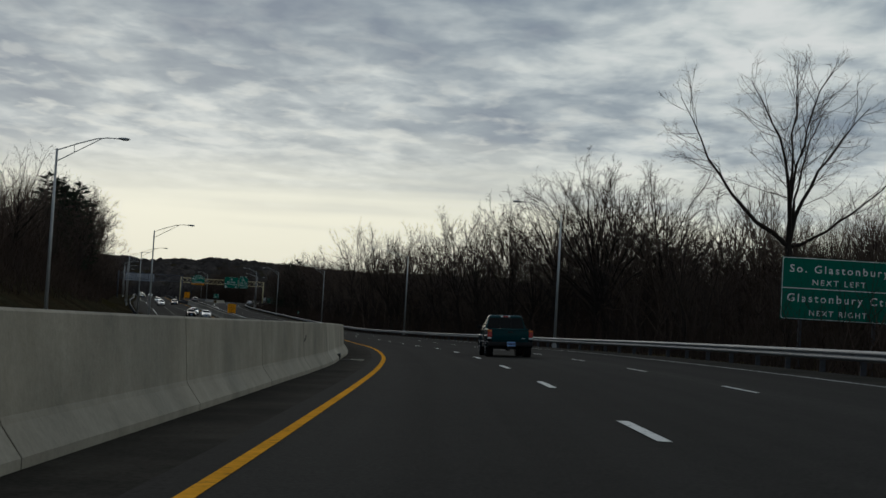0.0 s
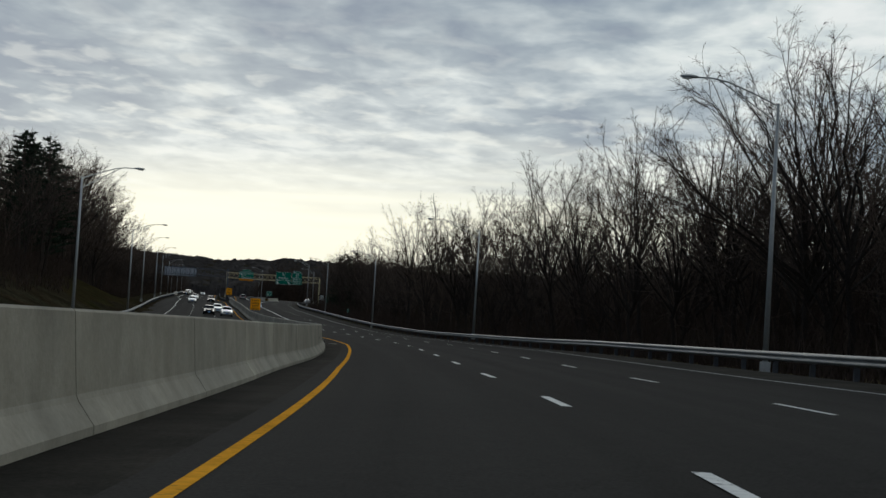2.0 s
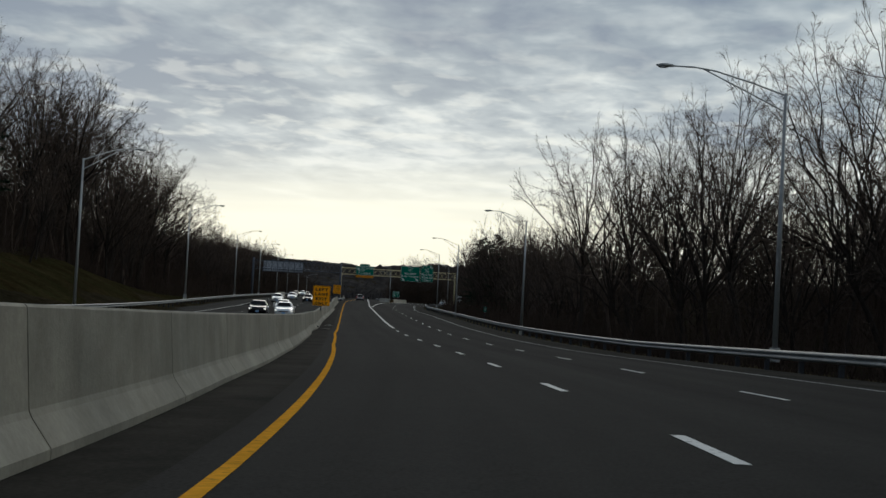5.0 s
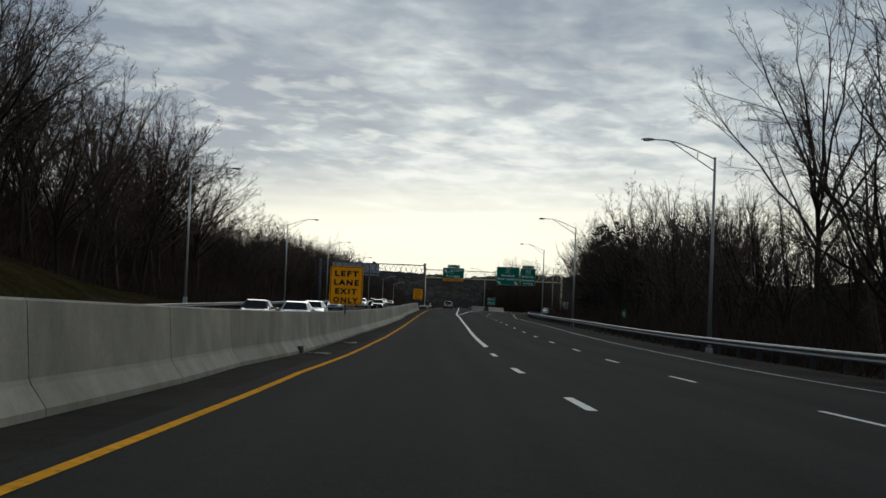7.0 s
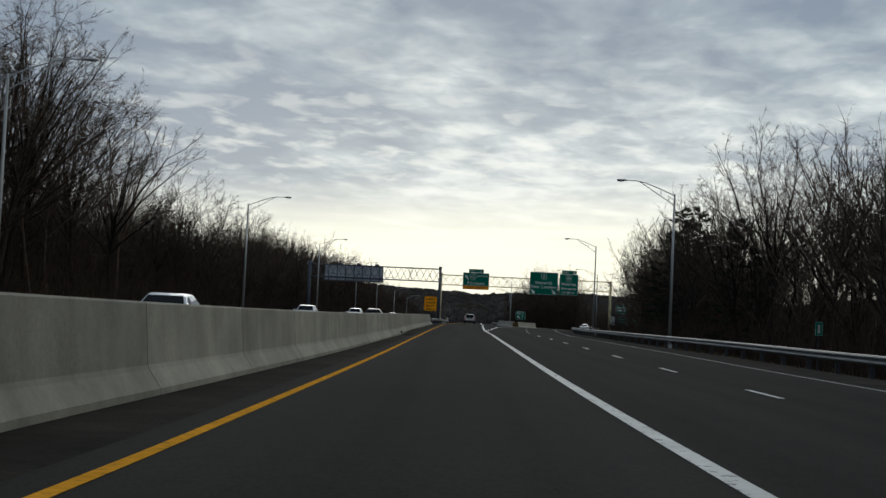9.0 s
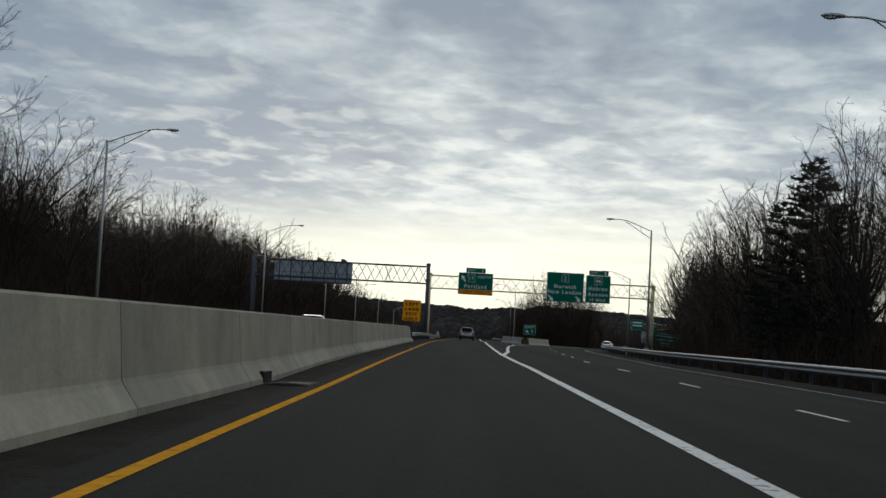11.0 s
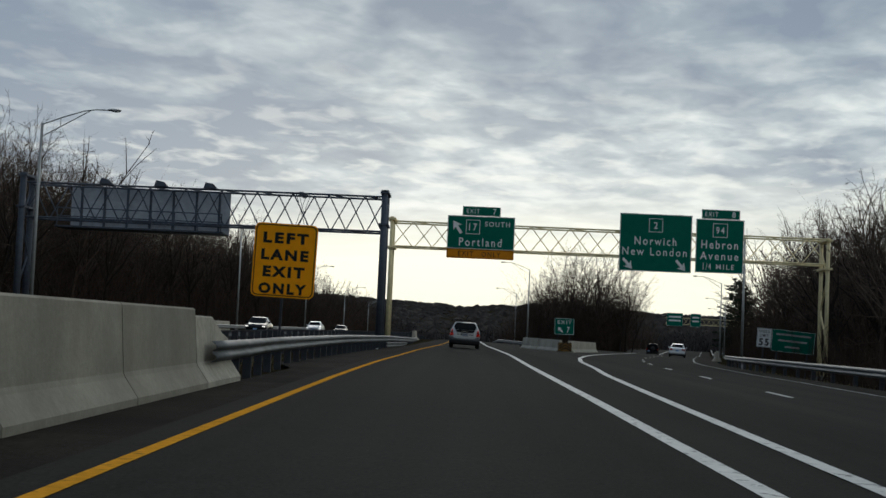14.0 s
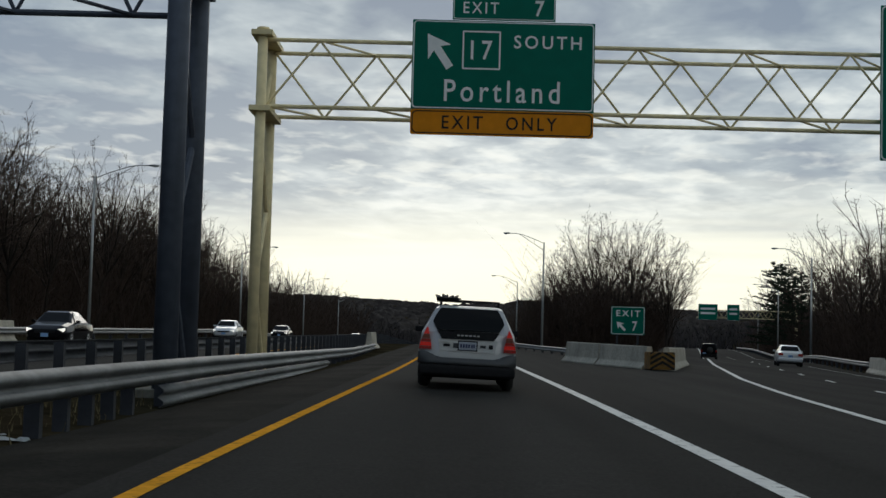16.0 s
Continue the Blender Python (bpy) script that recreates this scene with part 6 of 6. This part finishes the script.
# broad spreading crowns, narrower woodland trees, and coarse ones for the depth of the woods
OAKS = [bare_tree(11 + i, 20.0, b, sp, c, up) for i, (b, sp, c, up) in enumerate(((0.22, 7.6, (13, 9, 6, 9), 0.40), (0.28, 6.6, (12, 9, 6, 9), 0.30), (0.18, 8.2, (13, 9, 6, 9), 0.45), (0.26, 7.0, (12, 9, 6, 9), 0.25)))]
TALL = [bare_tree(31 + i, 18.0, b, sp, c, up) for i, (b, sp, c, up) in enumerate(((0.28, 5.2, (10, 8, 5, 9), 0.30), (0.34, 4.6, (10, 8, 5, 9), 0.20), (0.22, 5.8, (11, 8, 5, 9), 0.35), (0.38, 4.2, (9, 8, 5, 9), 0.20)))]
MID = [bare_tree(51 + i, 14.0, b, sp, c, up) for i, (b, sp, c, up) in enumerate(((0.18, 4.2, (9, 8, 4, 9), 0.30), (0.12, 4.9, (9, 8, 4, 9), 0.40), (0.22, 3.6, (8, 8, 4, 9), 0.20), (0.14, 3.9, (9, 8, 4, 9), 0.30)))]
FAR = [bare_tree(71 + i, 14.0, b, sp, (6, 4, 6, 0), 0.3, True) for i, (b, sp) in enumerate(((0.24, 4.0), (0.18, 4.7), (0.28, 3.5)))]
NATIVE = {id(m): h for kinds, h in ((OAKS, 20.0), (TALL, 18.0), (MID, 14.0), (FAR, 14.0)) for m in kinds}
PINES = [pine(91, 15.0), pine(92, 13.0)]
rng = random.Random(5)


def spot_xyz(s, lat):
    w = road(s, lat)[0]
    w[2] = open_height(np.array([s]), np.array([lat]))[0]
    return w


def top_right(s):
    """Height of the treetops above the carriageway, woods on the right."""
    return np.interp(s, [30, 90, 116, 132, 150, 175, 200, 262, 280, 290, 322, 336, 346, 440, 455, 470, 500, 560, 700, 900],
                     [10, 10, 11, 18.0, 20.2, 18.2, 16.8, 17.6, 17.6, 10, 11, 14, 15, 16, 12.5, 13, 15, 16.5, 22, 22])


def top_left(s):
    """Height of the treetops above the carriageway, woods beyond the oncoming lanes."""
    return np.interp(s, [40, 90, 160, 240, 265, 285, 310, 396, 404, 414, 450, 500, 640, 900],
                     [11, 15, 18, 20.5, 23.5, 27, 27, 21.5, 17, 14, 12.5, 15.6, 15.2, 15.5])


def forest(kind, s0, s1, lat0, lat1, count, size, label, group, names=("trunk", "crown"), min_gap=2.6, tops=None):
    """Trees scattered between two offsets, each as tall as the woods are there, times size."""
    done = []
    tries = 0
    while len(done) < count and tries < count * 30:
        tries += 1
        s = rng.uniform(s0, s1)
        a = lat0(s) if callable(lat0) else lat0
        b = lat1(s) if callable(lat1) else lat1
        la = a + (b - a) * rng.random()
        if any((s - p) ** 2 + (la - q) ** 2 < min_gap ** 2 for p, q in done):
            continue
        done.append((s, la))
        w = spot_xyz(s, la)
        pair = kind[rng.randrange(len(kind))]
        tall = float((tops or (top_right if la > 0 else top_left))(s)) + road(s, 0.0)[0, 2] - w[2]
        k = tall * rng.uniform(*size) / NATIVE[id(pair)]
        wide = k * rng.uniform(0.88, 1.12)
        # the trees lean at random, and a little towards the light over the road
        t = centre(np.array([s]))[1][0]
        over = rng.gauss(0.08, 0.09) if la > 0 else -rng.gauss(0.05, 0.07)
        axis = Matrix.Rotation(over, 4, Vector((-t[0], -t[1], 0))) @ Matrix.Rotation(rng.gauss(0, 0.08), 4, Vector((t[1], -t[0], 0)))
        m = Matrix.Translation((w[0], w[1], w[2])) @ axis @ Matrix.Rotation(rng.uniform(0, 6.28), 4, "Z") @ Matrix.Diagonal((wide, wide, k, 1))
        plant(pair, m, label, group, names=names)


def joined_woods(kind, s0, s1, lat0, lat1, count, size, label, seed, tops=None):
    """Trees too deep or far to tell apart, as one mesh."""
    src = []
    for pair in kind:
        vs, ts, c = [], [], 0
        for me in pair:
            co = np.empty(len(me.vertices) * 3)
            me.vertices.foreach_get("co", co)
            vs.append(co.reshape(-1, 3))
            me.calc_loop_triangles()
            t = np.empty(len(me.loop_triangles) * 3, np.int32)
            me.loop_triangles.foreach_get("vertices", t)
            ts.append(t.reshape(-1, 3) + c)
            c += len(me.vertices)
        src.append((np.vstack(vs), np.vstack(ts)))
    rs = np.random.RandomState(seed)
    V, F, c = [], [], 0
    for _ in range(count):
        s = rs.uniform(s0, s1)
        a = lat0(s) if callable(lat0) else lat0
        b = lat1(s) if callable(lat1) else lat1
        la = a + (b - a) * rs.random_sample()
        w = spot_xyz(s, la)
        v, t = src[rs.randint(len(src))]
        tall = float((tops or (top_right if la > 0 else top_left))(s)) + road(s, 0.0)[0, 2] - w[2]
        k, r = tall * rs.uniform(*size) / 14.0, rs.uniform(0, 6.28)
        q = v * k
        q[:, :2] += q[:, 2:] * rs.normal(0, 0.13, 2)
        V.append(np.column_stack([q[:, 0] * math.cos(r) - q[:, 1] * math.sin(r) + w[0], q[:, 0] * math.sin(r) + q[:, 1] * math.cos(r) + w[1], q[:, 2] + w[2]]))
        F.append(t + c)
        c += len(v)
    return tagged(raw_tris("woods", np.vstack(V), np.vstack(F), TWIG), label, "woods", kind="stuff")


rl = lambda s: float(rail_lat(np.array(s)))
ml = lambda s: float(main_lat(np.array(s)))
BARE = "leafless grey-brown deciduous tree at the woodland edge"
DEEP = "leafless tree deeper in the woods"
BANKTREE = "broad bare tree on the embankment above the oncoming lanes"
# right-hand woods
forest(OAKS + TALL, 116, 190, lambda s: rl(s) + 7, lambda s: rl(s) + 14, 13, (0.80, 1.0), BARE, "roadside woods", min_gap=5.4)
forest(OAKS + TALL, 190, 262, lambda s: rl(s) + 7, lambda s: rl(s) + 14, 11, (0.82, 1.0), BARE, "roadside woods", min_gap=5.2)
forest(MID, 80, 190, lambda s: rl(s) + 6, lambda s: rl(s) + 18, 36, (0.45, 0.82), BARE, "roadside woods", min_gap=4.0)
forest(MID, 190, 262, lambda s: rl(s) + 6, lambda s: rl(s) + 18, 18, (0.42, 0.8), BARE, "roadside woods", min_gap=4.0)
forest(MID, 266, 326, lambda s: rl(s) + 7, lambda s: rl(s) + 16, 15, (0.80, 1.05), BARE, "roadside woods", min_gap=3.6)
forest(TALL + OAKS, 332, 446, lambda s: rl(s) + 8.5, lambda s: rl(s) + 16, 20, (0.78, 1.02), BARE, "roadside woods", min_gap=4.4)
forest(MID, 330, 470, lambda s: rl(s) + 8, lambda s: rl(s) + 18, 18, (0.6, 0.95), DEEP, "roadside woods", min_gap=3.8)
forest(MID, 470, 580, lambda s: rl(s) + 11, lambda s: rl(s) + 19, 30, (0.75, 1.02), BARE, "roadside woods", min_gap=3.2)
forest(TALL, 486, 705, lambda s: rl(s) + 9, lambda s: rl(s) + 18, 16, (0.80, 1.05), BARE, "roadside woods", min_gap=4)
# embankment beyond the oncoming lanes
forest(OAKS, 268, 384, -31, -39, 18, (0.80, 0.98), BANKTREE, "embankment woods", min_gap=5.6)
forest(MID, 262, 398, -28, -40, 20, (0.35, 0.6), "low bare tree on the embankment above the oncoming lanes", "embankment woods", min_gap=3.4)
forest(TALL, 262, 388, -31, -42, 10, (0.70, 0.98), "leafless tree on the embankment above the oncoming lanes", "embankment woods", min_gap=4.0)
forest(TALL + MID, 150, 262, -28, -42, 14, (0.75, 1.0), "leafless tree on the embankment above the oncoming lanes", "embankment woods", min_gap=4.0)
forest(MID, 406, 645, -26.5, -38, 92, (0.74, 1.04), "leafless tree beyond the oncoming lanes", "embankment woods", min_gap=3.0)
# wooded island between the ramp and the through lanes
ISLAND = lambda s: np.interp(s, [590, 606, 625, 900], [9.5, 14.0, 13.0, 12.0])
forest(MID, 592, 650, lambda s: 12, lambda s: ml(s) - 4, 20, (0.7, 0.98), "leafless tree between the exit ramp and through lanes", "island woods", min_gap=4, tops=ISLAND)
joined_woods(FAR, 85, 190, lambda s: rl(s) + 9, lambda s: rl(s) + 35, 74, (0.62, 0.92), "bare trees deep in the roadside woods", 21)
joined_woods(FAR, 188, 262, lambda s: rl(s) + 9, lambda s: rl(s) + 32, 26, (0.55, 0.82), "bare trees deep in the roadside woods", 26)
joined_woods(FAR, 262, 322, lambda s: rl(s) + 9, lambda s: rl(s) + 32, 45, (0.75, 1.0), "low bare trees deep in the roadside woods", 27)
joined_woods(FAR, 322, 560, lambda s: rl(s) + 9, lambda s: rl(s) + 30, 115, (0.65, 0.95), "bare trees deep in the roadside woods", 28)
joined_woods(FAR, 130, 405, -31, -50, 90, (0.55, 0.85), "bare trees deep in the embankment woods", 22)
joined_woods(FAR, 405, 900, -28, -44, 190, (0.72, 1.0), "bare trees far beyond the oncoming lanes", 23)
joined_woods(FAR, 520, 900, lambda s: rl(s) + 8, lambda s: rl(s) + 38, 110, (0.75, 1.0), "bare trees far along the through lanes", 24)
joined_woods(FAR, 592, 900, lambda s: 11, lambda s: ml(s) - 7, 90, (0.7, 1.0), "bare trees between the exit ramp and through lanes", 25, ISLAND)
LONE = bare_tree(207, 21.0, 0.44, 9.5, (0, 18, 6, 6), 0.3, False, (((-7.9, 1.0, 10.1), (-5.0, 0.5, 3.2), 0.17), ((-3.6, -1.5, 11.0), (0.4, -0.6, 5.6), 0.19), ((0.6, 1.5, 12.8), (0.3, 1.0, 5.5), 0.15), ((2.4, -0.5, 12.4), (-0.4, -0.3, 6.5), 0.13),
                                                                                  ((5.9, 0.8, 10.4), (0.8, 0.5, 4.6), 0.18), ((8.4, -1.0, 6.6), (3.4, -0.5, 1.2), 0.14), ((3.2, 3.0, 10.0), (0.8, 1.6, 5.0), 0.12)))
w = spot_xyz(109.0, 28.3)
m = spot(109.0, 28.3)
m.translation = w
plant(LONE, m, "great bare tree forking low into wide leaders", "roadside woods")
for pair, s, la, tall, lean, label in ((OAKS[3], 480.0, -35.0, 15.2, -0.05, "bare forked tree standing above the woods beyond the oncoming lanes"), (OAKS[2], 352.0, -31.0, 19.5, -0.22, "broad bare tree arching out over the oncoming lanes"),
                                  (OAKS[1], 276.5, 19.6, 20.5, 0.0, "tall bare tree reaching out at the end of the woods"), (TALL[3], 268.0, 22.0, 21.0, 0.0, "tall slender bare tree with a forked trunk"),
                                 (OAKS[1], 606.0, 16.0, 15.8, 0.0, "bare tree on the wooded island beyond the exit gore"), (OAKS[0], 612.0, 20.6, 17.0, 0.0, "bare tree on the wooded island beyond the exit gore"), (OAKS[3], 618.0, 25.5, 15.0, 0.0, "bare tree on the wooded island beyond the exit gore"),
                                 (MID[0], 600.0, 12.6, 12.0, 0.0, "bare tree on the wooded island beyond the exit gore"), (OAKS[2], 626.0, 18.5, 16.5, 0.0, "bare tree on the wooded island beyond the exit gore")):
    w = spot_xyz(s, la)
    t = centre(s)[1][0]
    k = tall / NATIVE[id(pair)]
    m = Matrix.Translation((w[0], w[1], w[2])) @ Matrix.Rotation(lean, 4, Vector((-t[0], -t[1], 0))) @ Matrix.Rotation(s, 4, "Z") @ Matrix.Scale(k, 4)
    plant(pair, m, label, "island woods" if s > 590 else "roadside woods" if la > 0 else "embankment woods")
for s, la, k, i in ((366, 21.5, 0.75, 0), (372, 24, 0.65, 1), (401, 22.0, 1.0, 0), (406, 24.5, 0.9, 1), (411, 22.5, 1.02, 1), (416, 26, 1.05, 0), (672, 55, 0.95, 0), (690, 58, 1.05, 0), (704, 60, 1.3, 1), (716, 62, 1.35, 1), (730, 64, 1.25, 0), (240, -30, 1.08, 0), (247, -33, 1.25, 1), (254, -31, 1.05, 0), (261, -34, 1.2, 1), (268, -36, 1.15, 0), (233, -32, 1.1, 1)):
    w = spot_xyz(s, la)
    plant(PINES[i], place(w[0], w[1], w[2], k, s), "dark green pine among the bare trees", "pines", "pine", ("trunk", "needles"))


def thicket(name, n, s0, s1, lat0, lat1, hmin, hmax, r, label, mat, seed, extra=2):
    """Countless bare stems and shoots as one mesh."""
    rs = np.random.RandomState(seed)
    s = rs.uniform(s0, s1, n)
    a = lat0(s) if callable(lat0) else np.full(n, float(lat0))
    b = lat1(s) if callable(lat1) else np.full(n, float(lat1))
    la = a + (b - a) * rs.random_sample(n)
    base = road(s, la)
    base[:, 2] = open_height(s, la) - 0.1
    hgt = rs.uniform(hmin, hmax, n) * (0.84 + 0.30 * np.sin(s * 0.09 + la * 0.2) * np.sin(s * 0.037 + 1.3) + 0.14 * np.sin(s * 0.31 + la))
    vs, fs = [], []
    cnt = 0
    for e in range(1 + extra):
        up0 = 0 if e == 0 else rs.uniform(0.15, 0.92, n)
        p = base.copy()
        lean = np.clip(rs.normal(0, 0.30 if e == 0 else 0.95, (n, 2)), -1.5 if e else -0.6, 1.5 if e else 0.6)
        ln = hgt * (1.0 if e == 0 else rs.uniform(0.14, 0.32, n))
        p[:, 2] += hgt * up0
        rad = r * rs.uniform(0.5, 1.3, n) * (1.0 if e == 0 else 0.5)
        if e:
            # shoots leave the stem where it leans at that height
            p[:, :2] += stem_lean * (hgt * up0)[:, None]
        else:
            stem_lean = lean
        tip = p.copy()
        tip[:, :2] += lean * ln[:, None]
        tip[:, 2] += ln
        ang = rs.uniform(0, 6.28, n)
        sides = 3 if e == 0 else 2
        for k in range(sides):
            t = ang + k * 6.283 / sides
            q = p.copy()
            q[:, 0] += np.cos(t) * rad
            q[:, 1] += np.sin(t) * rad
            vs.append(q)
        vs.append(tip)
        i = np.arange(n) + cnt
        for k in range(3 if e == 0 else 1):
            fs.append(np.column_stack([i + k * n, i + ((k + 1) % sides) * n, i + sides * n]))
        cnt += (sides + 1) * n
    ob = raw_tris(name, np.vstack(vs), np.vstack(fs), mat)
    return tagged(ob, label, "undergrowth", kind="stuff")


rv = rail_lat
em = lambda s: -25.5 - 4.8 * np.exp(-((s - 292) / 48.0) ** 4)
thicket("undergrowth", 11000, 40, 520, lambda s: rv(s) + 3.5 + 8 * (s > 488), lambda s: rv(s) + 14, 1.0, 5.0, 0.036, "tangle of bare brown brush under the roadside trees", BRUSH, 1, 2)
thicket("undergrowth", 7500, 60, 500, lambda s: rv(s) + 9, lambda s: rv(s) + 30, 3, 9, 0.035, "dense bare saplings deep in the woods", BRUSH, 2, 3)
thicket("undergrowth", 11000, 75, 262, lambda s: rv(s) + 16, lambda s: rv(s) + 46, 3.0, 8.8, 0.045, "dense bare saplings on the added rise behind the woods", BRUSH, 14, 4)
thicket("undergrowth", 8000, 210, 408, -37, -66, 3, 9, 0.045, "dense bare saplings on the added rise above the embankment", BRUSH, 15, 4)
thicket("undergrowth", 6000, 408, 640, -29, -48, 4, 11.5, 0.04, "dense bare saplings filling the woods beyond the oncoming lanes", BRUSH, 16, 5)
thicket("undergrowth", 5600, 596, 650, 11.0, lambda s: main_lat(s) - 6, 5, 10.5, 0.045, "dense bare saplings filling the wooded island", BRUSH, 17, 6)
thicket("undergrowth", 7200, 110, 560, em, -36, 1.0, 4.5, 0.036, "tangle of bare brown brush on the embankment", BRUSH, 3, 2)
thicket("undergrowth", 9500, 110, 560, lambda s: em(s) - 3, -58, 3.5, 9.5, 0.035, "dense bare saplings on the embankment", BRUSH, 4, 3)
thicket("undergrowth", 4500, 480, 900, lambda s: rv(s) + 4 + 7.5 * (s < 518), lambda s: rv(s) + 30, 4, 9, 0.04, "bare brush far along the road", BRUSH, 5, 4)
thicket("undergrowth", 6000, 520, 900, -25, -48, 5, 11, 0.045, "bare brush far beyond the oncoming lanes", BRUSH, 6, 4)
thicket("undergrowth", 4500, 588, 900, 9.0, lambda s: main_lat(s) - 7, 3.5, 7.5, 0.045, "bare brush between the exit ramp and through lanes", BRUSH, 7, 4)
thicket("undergrowth", 7000, 890, 1350, -160, 260, 4, 12, 0.5, "bare woods closing the end of the road", FARWOOD, 8, 1)
thicket("undergrowth", 5200, 478, 650, lambda s: rv(s) + 11.5 - 3 * (s > 520), lambda s: rv(s) + 26, 4.5, 11, 0.036, "tall bare saplings along the through lanes", BRUSH, 9, 4)
thicket("undergrowth", 2800, 405, 610, -28, -42, 4.5, 10, 0.032, "tall bare saplings beyond the oncoming lanes", BRUSH, 10, 5)
thicket("undergrowth", 2600, 560, 740, lambda s: rv(s) + 4, lambda s: rv(s) + 18, 5, 9.5, 0.04, "dense bare saplings far along the through lanes", BRUSH, 13, 5)
thicket("weeds", 1500, 416, 500, lambda s: exit_rail_lat(s) - 0.1, lambda s: exit_rail_lat(s) - 1.6, 0.08, 0.35, 0.012, "dead roadside weeds under the guard rail", DRYGRASS, 11, 1)
thicket("weeds", 5000, 20, 480, lambda s: rv(s) - 0.1, lambda s: rv(s) + 2.5, 0.06, 0.30, 0.015, "dead roadside weeds under the guard rail", DRYGRASS, 12, 1)


def far_woods():
    """Bare woodland covering the distant ridge."""
    rs = np.random.RandomState(9)
    n = 28000
    x = rs.uniform(-1900, 1300, n)
    y = 1100 + 2700 * rs.random_sample(n) ** 0.8
    z = ground_height(x, y) - 1
    h = rs.uniform(4, 7.5, n)
    r = rs.uniform(9, 18.0, n)
    vs, fs = [], []
    ang = rs.uniform(0, 6.28, n)
    for k in range(3):
        t = ang + k * 2.094
        vs.append(np.column_stack([x + np.cos(t) * r, y + np.sin(t) * r, z]))
    vs.append(np.column_stack([x + rs.normal(0, 1.5, n), y + rs.normal(0, 1.5, n), z + h]))
    i = np.arange(n)
    for k in range(3):
        fs.append(np.column_stack([i + k * n, i + ((k + 1) % 3) * n, i + 3 * n]))
    ob = raw_tris("far_woods", np.vstack(vs), np.vstack(fs), RIDGE)
    tagged(ob, "hazy bare woodland on the distant ridge", "woods", kind="stuff")


far_woods()


# torn pale scraps lying on the shoulder
rk = random.Random(8)


def scrap(m, label, pieces):
    e = empty("litter", m, label, "litter")
    nx, ny = 5, 7
    for name, cx, cy, lift, w, h, mt in pieces:
        bm = bmesh.new()
        grid = [[bm.verts.new((cx + w * (i / nx - 0.5) + rk.uniform(-0.02, 0.02), cy + h * (j / ny - 0.5) + rk.uniform(-0.04, 0.04), 0.012 + lift + 0.05 * rk.random() * abs(i / nx - 0.4))) for j in range(ny + 1)] for i in range(nx + 1)]
        for i in range(nx):
            for j in range(ny):
                bm.faces.new((grid[i][j], grid[i + 1][j], grid[i + 1][j + 1], grid[i][j + 1]))
        bmesh.ops.solidify(bm, geom=bm.faces[:], thickness=0.004)
        part(name, bm, mt, e)


scrap(spot(255.2, -2.98, 0.0, 12), "torn pale card lying on the shoulder by the barrier", (("card", 0.0, 0.0, 0.0, 0.46, 1.1, STICKER), ("torn_flap", 0.12, 0.25, 0.02, 0.20, 0.5, SIGNWHITE)))
scrap(spot(461.3, -4.1, -0.10, 60), "torn white paper lying under the guard rail", (("paper", 0.0, 0.0, 0.0, 0.20, 0.62, SIGNWHITE), ("corner", 0.08, 0.2, 0.03, 0.12, 0.22, STICKER)))
